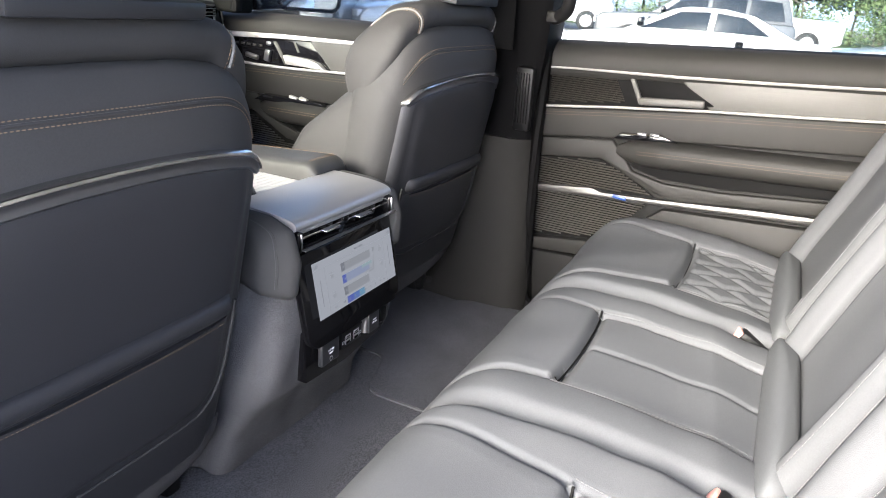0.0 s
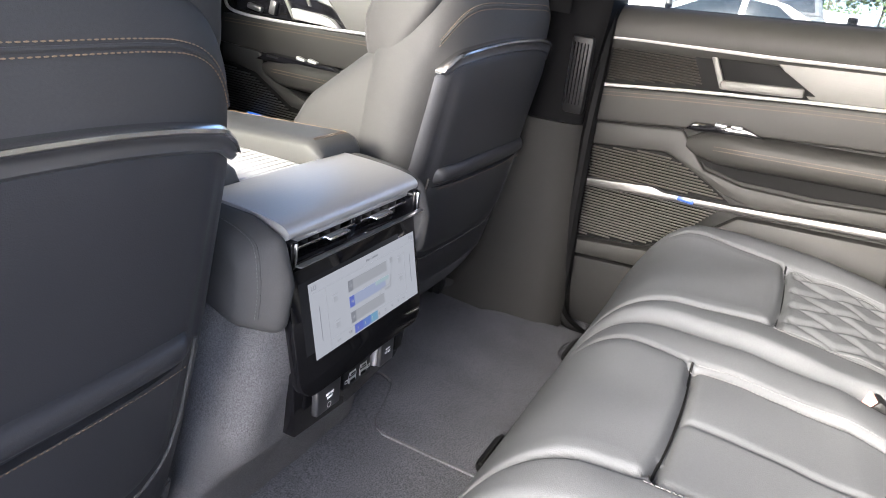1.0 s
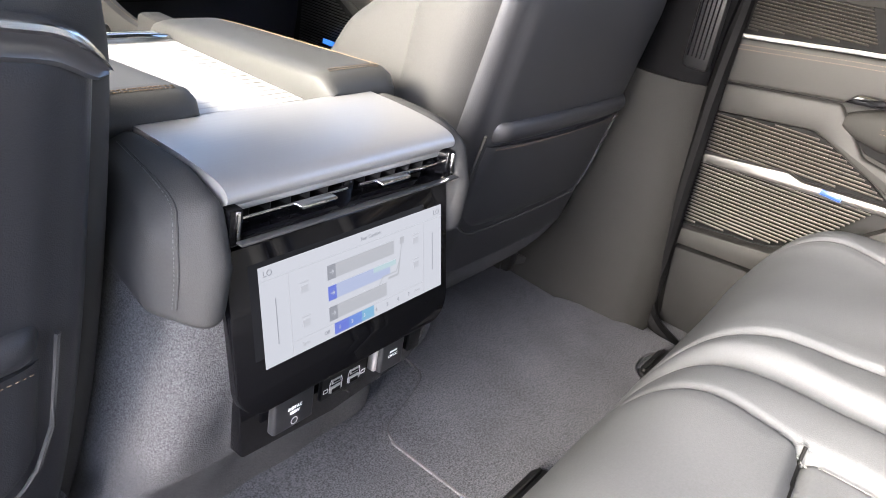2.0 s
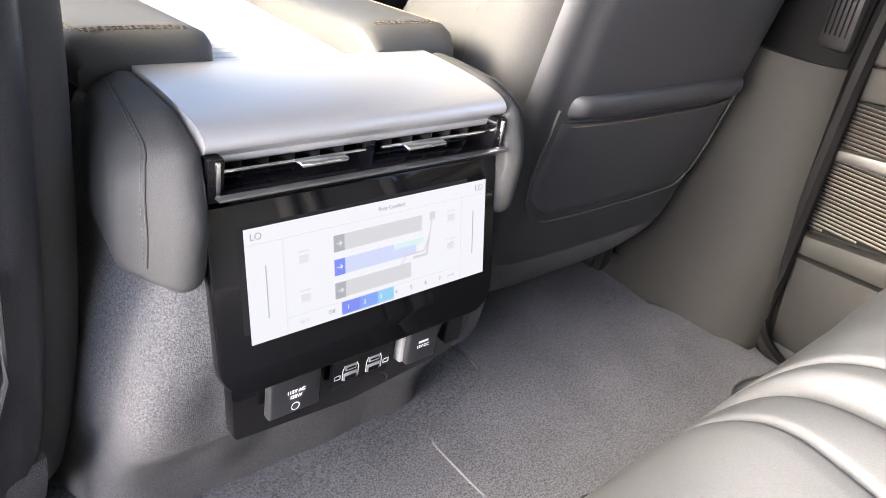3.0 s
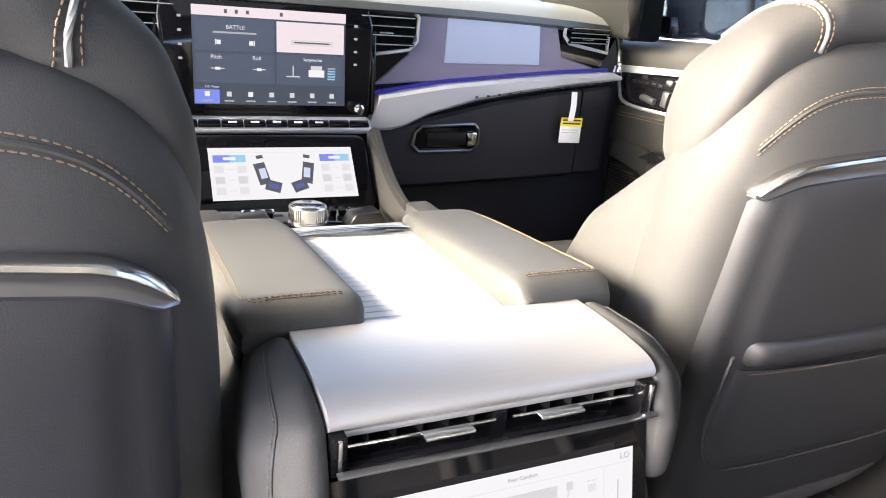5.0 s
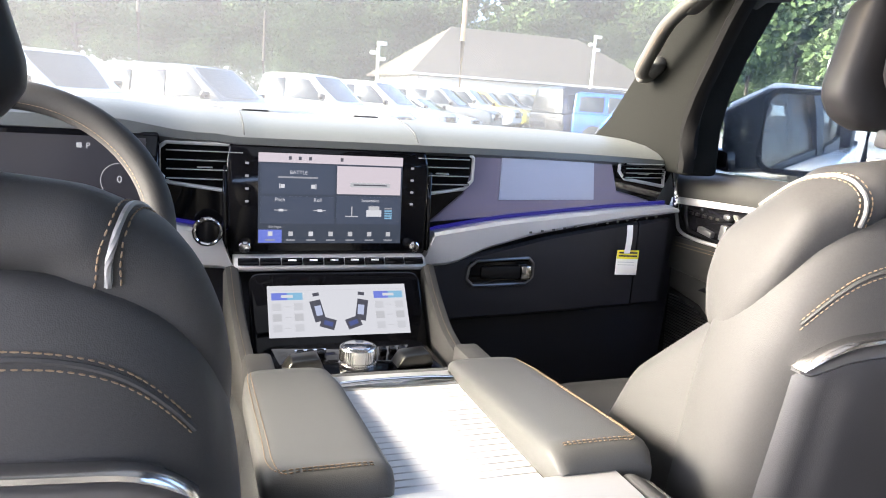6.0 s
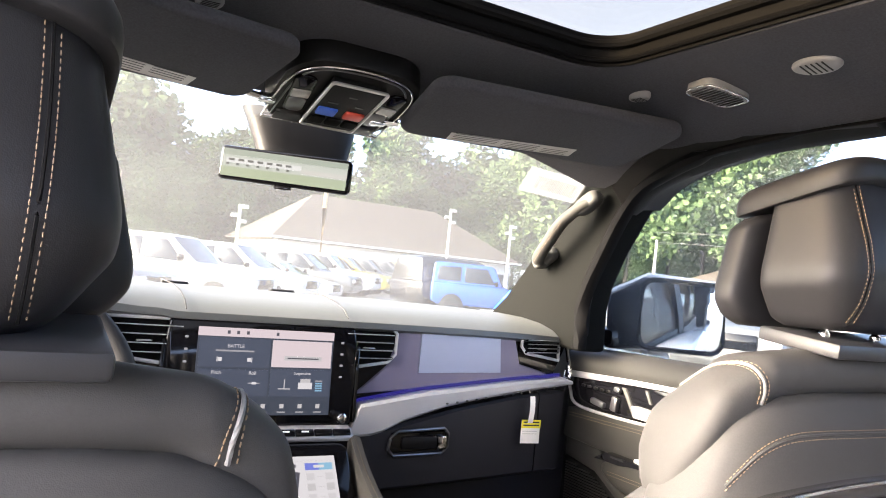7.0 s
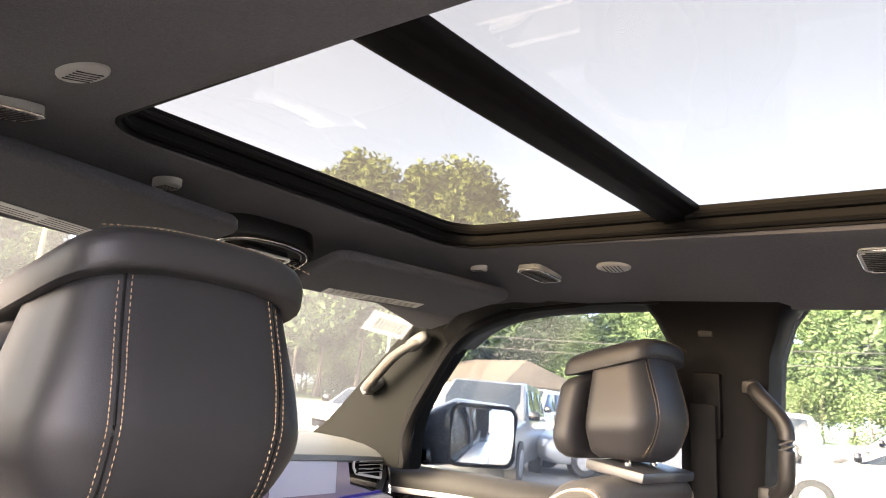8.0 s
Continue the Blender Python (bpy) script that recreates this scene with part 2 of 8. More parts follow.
def pillow(bm, m, sx, sy, sz, e=0.6, e2=0.6, nu=28, nv=16):
    """A soft pad: a rounded box between an ellipsoid (e 1) and a box (e 0), half sizes sx, sy, sz."""
    rings = []
    for i in range(nv + 1):
        v = -math.pi / 2 + math.pi * i / nv
        v = max(-math.pi / 2 + 0.02, min(math.pi / 2 - 0.02, v))
        c, s = sp(math.cos(v), e2), sp(math.sin(v), e2)
        rings.append([m @ Vector((sx * c * sp(math.cos(u), e), sy * c * sp(math.sin(u), e), sz * s)) for u in (2 * math.pi * j / nu for j in range(nu))])
    return loft(bm, rings)


def sheet(bm, f, nu, nv, thick):
    """A surface f(u, v) over 0..1 with thickness along the vector thick."""
    t = Vector(thick)
    top = [[bm.verts.new(f(i / nu, j / nv)) for j in range(nv + 1)] for i in range(nu + 1)]
    bot = [[bm.verts.new(v.co + t) for v in row] for row in top]
    for i in range(nu):
        for j in range(nv):
            bm.faces.new((top[i][j], top[i + 1][j], top[i + 1][j + 1], top[i][j + 1]))
            bm.faces.new((bot[i][j], bot[i][j + 1], bot[i + 1][j + 1], bot[i + 1][j]))
    for i in range(nu):
        bm.faces.new((top[i][0], bot[i][0], bot[i + 1][0], top[i + 1][0]))
        bm.faces.new((top[i][nv], top[i + 1][nv], bot[i + 1][nv], bot[i][nv]))
    for j in range(nv):
        bm.faces.new((top[0][j], top[0][j + 1], bot[0][j + 1], bot[0][j]))
        bm.faces.new((top[nu][j], bot[nu][j], bot[nu][j + 1], top[nu][j + 1]))
    return bm


def stitches(bm, pts, step=0.006, size=0.0011, duty=0.62):
    """Thread in short dashes along points."""
    size *= 0.55
    step *= 0.85
    pts = [Vector(p) for p in pts]
    run = []
    for a, b in zip(pts, pts[1:]):
        k = max(1, int((b - a).length / 0.001))
        run += [a.lerp(b, i / k) for i in range(k)]
    d, last = 0.0, None
    i = 0
    acc = 0.0
    start = run[0]
    for a, b in zip(run, run[1:]):
        acc += (b - a).length
        if acc >= step * duty and last is None:
            last = b
            t = (b - start)
            if t.length > 1e-5:
                tube(bm, [start, start.lerp(b, 0.5) , b], [size * 0.6, size, size * 0.6], n=5)
        if acc >= step:
            acc, last, start = 0.0, None, b
    return bm


def prof(xs, ys):
    xs, ys = np.array(xs, float), np.array(ys, float)
    grid = np.linspace(xs[0], xs[-1], 241)
    v = np.interp(grid, xs, ys)
    k = np.ones(21) / 21
    pad = np.concatenate([2 * v[0] - v[20:0:-1][-10:], v, 2 * v[-1] - v[-2:-22:-1][:10]])
    v2 = np.convolve(pad, k, "same")[10:-10]
    return lambda x: float(np.interp(x, grid, v2))


# ---- body of the car ----
FLOOR = 0.075


def body_mat():
    return mat("white_paint", (0.78, 0.78, 0.77), 0.25, var=0.02, coat=0.6)


M_BODY = body_mat()

# floor carpet
bm = B()
sheet(bm, lambda u, v: Vector((-0.86 + 1.72 * u, -1.0 + 2.3 * v, FLOOR + 0.02 * max(0, v - 0.62) * 10 * (v - 0.62) * 10 * 0.3 + 0.003 * math.sin(9 * u) * math.sin(14 * v))), 40, 50, (0, 0, -0.08))
tagged(part("floor", bm, M_CARPET), "dark grey carpeted car floor", "floor", kind="structure")

# body shell on the passenger's side: below the windows, pillars, rail
bm = B()
box(bm, 0.875, 1.0, -2.2, 1.9, -0.25, 0.74, 0.02)
part("wall_right", bm, M_BODY)
tagged(bpy.data.objects["wall_right"], "white painted steel body side", "wall", kind="structure")
bm = B()
box(bm, -1.0, -0.875, 0.02, 1.9, -0.25, 0.74, 0.02)
tagged(part("wall_left", bm, M_BODY), "white painted steel body side", "wall", kind="structure")
bm = B()
box(bm, -1.0, -0.875, -2.2, -1.0, -0.25, 0.76, 0.02)
box(bm, -0.96, -0.80, -1.12, -1.0, 0.74, 1.2, 0.02)
box(bm, -0.96, -0.80, -2.2, -2.0, 0.74, 1.2, 0.02)
tagged(part("wall_left_rear", bm, M_BODY), "white painted rear body side", "wall", kind="structure")
bm = B()
box(bm, -0.98, -0.76, -1.0, 0.02, -0.15, 0.055, 0.015)
tagged(part("sill_left", bm, M_PLASTIC), "black plastic door sill", "sill", kind="structure")
bm = B()
box(bm, -1.0, 1.0, -2.3, -2.2, -0.25, 0.78, 0.02)
box(bm, -1.0, 1.0, -2.3, -2.2, 1.16, 1.3, 0.02)
tagged(part("wall_rear", bm, M_PLASTIC), "dark tailgate that closes the cabin", "wall", kind="structure")
bm = B()
box(bm, -0.85, 0.85, -2.26, -2.255, 0.76, 1.18)
tagged(part("window_8", bm, M_PRIVACY), "tinted tailgate window glass", "window", kind="structure").visible_shadow = False
bm = B()
box(bm, -0.875, -0.87, -2.0, -1.12, 0.74, 1.2)
tagged(part("window_9", bm, M_PRIVACY), "tinted rear side window glass", "window", kind="structure").visible_shadow = False
# cargo floor behind the seats
bm = B()
box(bm, -0.87, 0.87, -2.2, -1.0, 0.0, 0.25, 0.01)
tagged(part("floor_rear", bm, M_CARPET), "dark carpet behind the rear seat", "floor", kind="structure")


# rails above the windows
def rail(s, name):
    bm = B()
    pts = [(-2.2, 1.16), (-1.2, 1.185), (-0.3, 1.195), (0.3, 1.185), (0.5, 1.165), (0.62, 1.125), (0.69, 1.075)]
    P = spline([(0.72 if y < 0.6 else 0.705, y, z) for y, z in pts], 6)
    rings = []
    for p in P:
        rings.append([Vector((s * (p.x + dx), p.y, p.z + dz)) for dx, dz in ((-0.075, 0.03), (-0.045, 0.0), (-0.02, -0.018), (0.0, -0.02), (0.02, -0.006), (0.07, 0.0), (0.09, 0.06), (0.0, 0.1))])
    loft(bm, rings)
    return tagged(part(name, bm, M_TRIMPLASTIC), "dark suede-covered rail above the side windows", "trim", kind="structure")


rail(1, "trim_rail_right")
rail(-1, "trim_rail_left")

# ---- headliner with the long roof opening ----
def rrect(x0, x1, y0, y1, r, n=8):
    out = []
    for cx, cy, a0 in ((x1 - r, y1 - r, 0), (x0 + r, y1 - r, 90), (x0 + r, y0 + r, 180), (x1 - r, y0 + r, 270)):
        for i in range(n + 1):
            a = radians(a0 + 90 * i / n)
            out.append((cx + r * math.cos(a), cy + r * math.sin(a)))
    # even out along the straights
    full = []
    k = len(out)
    for i in range(k):
        a, b = Vector(out[i]), Vector(out[(i + 1) % k])
        m = max(1, int((b - a).length / 0.06))
        full += [a.lerp(b, j / m) for j in range(m)]
    return full


def headliner():
    bm = B()
    inner = rrect(-0.388, 0.388, -1.0, 0.462, 0.07)
    rings = []

    def outward(p, f):
        """from the opening (f 0) to the rim of the roof (f 1)"""
        x0, x1, y0, y1 = -0.70, 0.70, -2.2, 0.80
        c = Vector((0, -0.2))
        d = p - c
        k = min((x1 / abs(d.x)) if abs(d.x) > 1e-6 else 9e9, ((y1 - c.y) if d.y > 0 else (c.y - y0)) / abs(d.y) if abs(d.y) > 1e-6 else 9e9)
        e = c + d * k
        return p.lerp(e, f)

    def height(q):
        side = max(0, abs(q.x) - 0.40) / 0.30
        front = max(0, q.y - 0.44) / 0.36
        return 1.243 - 0.070 * side ** 1.2 - 0.075 * front ** 1.3 + 0.006 * math.sin(q.y * 2)
    for f, dz in ((0.0, 0.055), (0.0, 0.03), (0.004, 0.010), (0.012, 0.002), (0.03, 0.0), (0.15, 0), (0.3, 0), (0.45, 0), (0.6, 0), (0.75, 0), (0.88, 0), (1.0, 0)):
        ring = []
        for p in inner:
            q = outward(p, f)
            ring.append(Vector((q.x, q.y, (1.243 if f == 0 else height(q)) + dz)))
        rings.append(ring)
    top = [[Vector((v.x * 1.02, v.y, v.z + 0.075)) for v in rings[-1]], [Vector((p.x, p.y, 1.300)) for p in inner]]
    loft(bm, rings + top + [rings[0]], caps=False)
    bmesh.ops.remove_doubles(bm, verts=bm.verts[:], dist=1e-5)
    return tagged(part("ceiling", bm, M_HEADLINER, sharp=50), "black suede headliner with a long glass roof opening", "ceiling", kind="structure")


headliner()
bm = B()
sheet(bm, lambda u, v: Vector((-0.43 + 0.86 * u, -0.02 + 0.52 * v, 1.305 - 0.003 * (2 * u - 1) ** 2)), 12, 8, (0, 0, 0.006))
tagged(part("window_1", bm, M_ROOFGLASS), "tinted front glass panel of the roof", "window", kind="structure")
bm = B()
sheet(bm, lambda u, v: Vector((-0.43 + 0.86 * u, -1.05 + 1.03 * v, 1.309 - 0.006 * (2 * u - 1) ** 2)), 12, 8, (0, 0, 0.006))
tagged(part("window_2", bm, M_ROOFGLASS), "tinted rear glass panel of the roof", "window", kind="structure")
# bar between the glass panels
bm = B()
prism(bm, [(-0.050, 1.288), (-0.040, 1.282), (-0.030, 1.281), (-0.026, 1.272), (0.008, 1.270), (0.014, 1.277), (0.026, 1.280), (0.038, 1.292), (0.038, 1.302), (-0.050, 1.302)], -0.42, 0.42, "x", 0.004)
tagged(part("trim_roof_bar", bm, M_ROOFTRIM), "black bar between the two roof glass panels", "trim", kind="structure")
# rubber and metal runners round the opening
roof_runner = thing("trim_roof_runner", (0, 0, 1.25), "black rubber seal round the roof opening", "trim", kind="structure")
bm = B()
tube(bm, [(p.x, p.y, 1.283) for p in rrect(-0.383, 0.383, -0.995, 0.457, 0.07)], 0.008, 8, closed=True)
part("seal", bm, M_RUBBER, roof_runner)
bm = B()
tube(bm, [(p.x, p.y, 1.258) for p in rrect(-0.385, 0.385, -0.997, 0.459, 0.07)], 0.005, 8, closed=True)
part("bead", bm, M_ROOFTRIM, roof_runner)
bm = B()
loft(bm, [[Vector((p.x, p.y, z)) for p in rrect(-0.388 + d, 0.388 - d, -1.0 + d, 0.462 - d, 0.07 - d)] for d, z in ((0.002, 1.249), (0.004, 1.262), (0.004, 1.299), (-0.004, 1.299), (-0.004, 1.249), (0.002, 1.249))], caps=False)
part("liner", bm, M_RUBBER, roof_runner, "black liner of the roof opening")

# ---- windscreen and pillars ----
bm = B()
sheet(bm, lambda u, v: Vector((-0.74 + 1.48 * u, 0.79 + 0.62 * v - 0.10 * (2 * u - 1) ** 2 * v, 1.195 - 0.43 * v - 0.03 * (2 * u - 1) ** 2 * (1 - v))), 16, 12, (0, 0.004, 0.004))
tagged(part("window_3", bm, M_SCREENGLASS), "clear windscreen glass with haze mixed into its surface", "window", kind="structure").visible_shadow = False


def a_pillar(s, name):
    bm = B()
    poly = [(1.33, 0.75), (1.18, 0.85), (1.0, 1.0), (0.81, 1.165), (0.74, 1.20), (0.60, 1.21), (0.55, 1.16), (0.645, 1.115), (0.71, 1.07), (0.79, 0.975), (0.84, 0.90), (0.865, 0.84), (0.87, 0.74)]
    t = B()
    prism(t, poly, 0.715, 0.80, "x", 0.012, 3)
    for v in t.verts:
        v.co.x = s * (v.co.x - 0.16 * max(0, v.co.z - 0.80) + 0.02)
    join(bm, t)
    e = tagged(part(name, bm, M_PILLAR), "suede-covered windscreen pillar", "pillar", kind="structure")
    # black seal along the window edge, and the quarter cover at its foot
    edge = spline([(0, y, z) for y, z in ((0.14, 1.180), (0.30, 1.176), (0.48, 1.160), (0.60, 1.128), (0.66, 1.10), (0.712, 1.05), (0.778, 0.965), (0.825, 0.90), (0.852, 0.84), (0.86, 0.75))], 5)
    bm = B()
    tube(bm, [(s * (0.704 - 0.16 * max(0, p.z - 0.80) + 0.02), p.y - 0.004, p.z) for p in edge], [0.004] * 6 + [0.010] * 5 + [0.018] * 200, 8, flat=0.8)
    part("seal", bm, M_RUBBER, e, "black rubber window seal")
    return e


a_pillar(1, "pillar_front_right")
a_pillar(-1, "pillar_front_left")


def b_pillar(s, name):
    e = thing(name, (s * 0.78, 0.05, FLOOR), "dark moulded centre pillar with a lower cover", "pillar", kind="structure")
    bm = B()
    rings = []
    for z, x, y0, y1 in ((0.50, 0.79, -0.03, 0.16), (0.62, 0.775, -0.035, 0.13), (0.76, 0.755, -0.05, 0.115), (0.95, 0.725, -0.065, 0.115), (1.08, 0.70, -0.075, 0.125), (1.15, 0.68, -0.10, 0.16), (1.20, 0.66, -0.14, 0.20)):
        rings.append([Vector((s * (x + dx), y, z)) for dx, y in ((0.0, y0 + 0.025), (0.0, y1 - 0.025), (0.015, y1 - 0.004), (0.06, y1), (0.12, y1), (0.12, y0), (0.06, y0), (0.015, y0 + 0.004))])
    loft(bm, rings)
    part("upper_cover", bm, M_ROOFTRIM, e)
    bm = B()
    rings = []
    for z, x, y0, y1 in ((0.04, 0.70, -0.09, 0.30), (0.10, 0.735, -0.085, 0.22), (0.2, 0.76, -0.07, 0.18), (0.35, 0.775, -0.05, 0.165), (0.52, 0.782, -0.035, 0.16)):
        rings.append([Vector((s * (x + dx), y, z)) for dx, y in ((0.006, y0 + 0.018), (-0.012, y0 + 0.05), (-0.018, (y0 + y1) / 2), (-0.010, y1 - 0.05), (0.006, y1 - 0.018), (0.03, y1 - 0.003), (0.06, y1), (0.12, y1), (0.12, y0), (0.06, y0), (0.03, y0 + 0.003))])
    loft(bm, rings)
    part("lower_cover", bm, mat("pillar_plastic", (0.0145, 0.0142, 0.0130), 0.7, spec=0.06, var=0.12, scale=6, bump=0.2, bscale=700), e)
    # air outlet in the cover
    bm = B()
    slab(bm, pose(s * 0.764, -0.008, 0.625, 0, s * -7), 0.022, 0.046, 0.16, 0.009)
    vent = part("air_outlet", bm, M_PLASTIC, e)
    bm = B()
    for i in range(5):
        slab(bm, pose(s * 0.7525, -0.022 + i * 0.007, 0.628, 0, s * -7), 0.004, 0.002, 0.125)
    part("vane", bm, M_PIANO, vent)
    # belt slot and anchor
    bm = B()
    slab(bm, pose(s * 0.715, 0.045, 0.98, 0, s * -8), 0.02, 0.055, 0.13, 0.006)
    part("belt_anchor", bm, M_ROOFTRIM, e)
    bm = B()
    slab(bm, pose(s * 0.70, 0.045, 0.86, 0, s * -8), 0.004, 0.05, 0.24, 0.001)
    part("belt", bm, M_DARK, e)
    bm = B()
    slab(bm, pose(s * 0.688, 0.045, 1.12, 0, s * -14), 0.008, 0.03, 0.012, 0.003)
    part("clip", bm, M_TRIMPLASTIC, e)
    return e


b_pillar(1, "pillar_centre_right")
b_pillar(-1, "pillar_centre_left")
bm = B()
prism(bm, [(-0.83, 0.70), (-0.80, 0.70), (-0.84, 1.22), (-0.87, 1.22)], 0.76, 0.80, "x", 0.006)
tagged(part("trim_window_post", bm, M_PLASTIC), "black post at the rear of the door window", "trim", kind="structure")
bm = B()
prism(bm, [(-2.2, 0.74), (-1.25, 0.74), (-1.15, 1.2), (-2.2, 1.2)], 0.80, 0.95, "x", 0.01)
tagged(part("pillar_rear_right", bm, M_TRIMPLASTIC), "dark rear pillar cover", "pillar", kind="structure")

bm = B()
prism(bm, [(-0.02, 0.74), (0.08, 0.74), (0.07, 1.20), (-0.03, 1.20)], 0.835, 0.875, "x", 0.006)
for v in bm.verts:
    v.co.x -= 0.11 * (v.co.z - 0.74) / 0.46
tagged(part("trim_outer_pillar", bm, M_BODY), "white painted outer door frame", "trim", kind="structure")
bm = B()
loft(bm, [[Vector((x, y, z)) for x, z in ((0.735, 1.20), (0.79, 1.195), (0.80, 1.24), (0.74, 1.30), (0.70, 1.31))] for y in (-2.2, -1.0, 0.0, 0.35)])
tagged(part("trim_outer_rail", bm, M_BODY), "white painted roof rail", "trim", kind="structure")
# side glass
for i, (s, y0, y1) in enumerate(((1, 0.10, 0.95), (1, -0.84, -0.06), (1, -1.3, -0.84), (-1, 0.10, 0.84))):
    bm = B()
    sheet(bm, lambda u, v, s=s, y0=y0, y1=y1: Vector((s * (0.87 - 0.11 * v - 0.01 * v * v), y0 + (y1 - y0) * u, 0.70 + 0.50 * v)), 6, 6, (0.004 * s, 0, 0))
    tagged(part("window_%d" % (4 + i), bm, M_GLASS), "clear side window glass", "window", kind="structure").visible_shadow = False


# ---- doors, inside ----
def louvres(bm, poly, x, step, r):
    """Thin bars across a polygon drawn in (y, z)."""
    zs = [p[1] for p in poly]
    z = min(zs) + step / 2
    while z < max(zs):
        hits = []
        for (ya, za), (yb, zb) in zip(poly, poly[1:] + poly[:1]):
            if (za - z) * (zb - z) < 0:
                hits.append(ya + (yb - ya) * (z - za) / (zb - za))
        hits.sort()
        for a, b in zip(hits[::2], hits[1::2]):
            if b - a > 0.01:
                tube(bm, [(x, a + 0.002, z), (x, b - 0.002, z)], r, 6)
        z += step


def rear_door(name):
    X = 0.83
    e = thing(name, (X, -0.45, FLOOR), "grey leather door panel with aluminium trim and slatted speaker grilles", "door", kind="structure")
    bm = B()
    prism(bm, [(-0.06, 0.03), (-0.045, 0.40), (-0.035, 0.74), (-0.88, 0.74), (-0.90, 0.03)], X + 0.012, 0.885, "x", 0.008)
    part("door_card", bm, M_TRIMPLASTIC, e)
    # soft upper roll at the window line
    bm = B()
    rings = []
    for i in range(25):
        y = -0.035 - 0.86 * i / 24
        z = 0.7245 + 0.068 * 0.86 * i / 24
        rings.append([Vector((X + dx, y, z + dz)) for dx, dz in ((0.05, 0.045), (0.025, 0.047), (0.005, 0.036), (-0.008, 0.015), (-0.012, -0.01), (-0.008, -0.03), (0.0, -0.04), (0.05, -0.04))])
    loft(bm, rings)
    part("upper_roll", bm, M_DOOR, e)
    bm = B()
    slab(bm, pose(0.872, -0.468, 0.805), 0.012, 0.018, 0.016, 0.003)
    part("lock_button", bm, M_PLASTIC, e)
    # satin wedge between the bright lines
    top = [(-0.04, 0.702), (-0.11, 0.707), (-0.36, 0.7175), (-0.54, 0.729), (-0.68, 0.739), (-0.80, 0.749), (-0.88, 0.755)]
    low = [(-0.88, 0.696), (-0.79, 0.688), (-0.56, 0.667), (-0.44, 0.657), (-0.22, 0.634), (-0.04, 0.612)]
    bm = B()
    prism(bm, top[2:] + low[:4], X - 0.004, X + 0.02, "x", 0.003)
    part("satin_wedge", bm, M_SATIN, e, "satin aluminium wedge")
    bm = B()
    prism(bm, top[:3] + [(-0.44, 0.657)] + low[4:], X + 0.004, X + 0.02, "x", 0.002)
    part("grille_back", bm, M_DARK, e)
    bm = B()
    louvres(bm, [(-0.05, 0.695), (-0.215, 0.700), (-0.245, 0.645), (-0.05, 0.620)], X + 0.002, 0.0052, 0.0016)
    part("speaker_grille", bm, M_GRILLE, e, "small slatted metal speaker grille")
    bm = B()
    tube(bm, [(X - 0.006, y, z + 0.004) for y, z in top], 0.0055, 8, flat=0.8)
    part("bright_line", bm, M_SILVER, e)
    bm = B()
    tube(bm, [(X - 0.006, y, z - 0.003) for y, z in low], 0.0045, 8, flat=0.8)
    part("bright_line", bm, M_SILVER, e)
    # inside handle
    bm = B()
    slab(bm, pose(X - 0.014, -0.352, 0.662, -5, 0, 0), 0.014, 0.150, 0.018, 0.005)
    part("handle", bm, M_SATIN, e, "satin metal pull handle")
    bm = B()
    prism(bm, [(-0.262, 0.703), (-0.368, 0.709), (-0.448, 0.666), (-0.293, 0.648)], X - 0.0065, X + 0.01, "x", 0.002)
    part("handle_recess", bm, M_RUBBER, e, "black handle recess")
    bm = B()
    prism(bm, [(-0.247, 0.703), (-0.258, 0.704), (-0.288, 0.648), (-0.277, 0.647)], X - 0.008, X + 0.01, "x", 0.002)
    part("handle_bezel", bm, M_SATIN, e)
    # padded band with a double seam
    bm = B()
    prism(bm, [(-0.04, 0.605), (-0.42, 0.648), (-0.88, 0.689), (-0.88, 0.615), (-0.42, 0.575), (-0.23, 0.556), (-0.045, 0.533)], X - 0.006, X + 0.02, "x", 0.006, 3)
    part("upper_band", bm, M_DOOR, e)
    for dz in (0.014, 0.021):
        bm = B()
        stitches(bm, [(X - 0.007, y, z - dz) for y, z in ((-0.04, 0.609), (-0.22, 0.631), (-0.44, 0.654), (-0.62, 0.669), (-0.88, 0.693))], 0.005, 0.0008)
        part("stitching", bm, M_THREAD, e)
    # armrest, a long tapered pad
    bm = B()
    rings = []
    for i in range(30):
        u = i / 29
        y = -0.243 - 0.62 * u
        h = 0.033 * min(1, (u * 9 + 0.12)) ** 0.5
        d = 0.055 * min(1, (u * 5 + 0.1)) ** 0.6
        zc = 0.530 + 0.034 * u
        rings.append([Vector((X + 0.01 - d * max(0, math.cos(a)) ** 0.6 if math.cos(a) > 0 else X + 0.01, y, zc + h * sp(math.sin(a), 0.7))) for a in (2 * math.pi * j / 20 for j in range(20))])
    loft(bm, rings)
    part("armrest", bm, M_DOOR, e)
    bm = B()
    stitches(bm, [(X - 0.047, -0.30 - 0.56 * i / 12, 0.541 + 0.031 * i / 12) for i in range(13)], 0.005, 0.0008)
    stitches(bm, [(X - 0.047, -0.30 - 0.56 * i / 12, 0.534 + 0.031 * i / 12) for i in range(13)], 0.005, 0.0008)
    part("stitching", bm, M_THREAD, e)
    bm = B()
    prism(bm, [(-0.232, 0.558), (-0.248, 0.575), (-0.345, 0.583), (-0.385, 0.570)], X - 0.018, X + 0.02, "x", 0.004)
    pod = part("switch_pod", bm, M_PIANO, e, "gloss black switch panel")
    bm = B()
    slab(bm, pose(X - 0.02, -0.30, 0.579), 0.012, 0.022, 0.008, 0.002)
    part("switch", bm, M_FILLET, pod)
    bm = B()
    slab(bm, pose(X - 0.02, -0.33, 0.581), 0.012, 0.022, 0.008, 0.002)
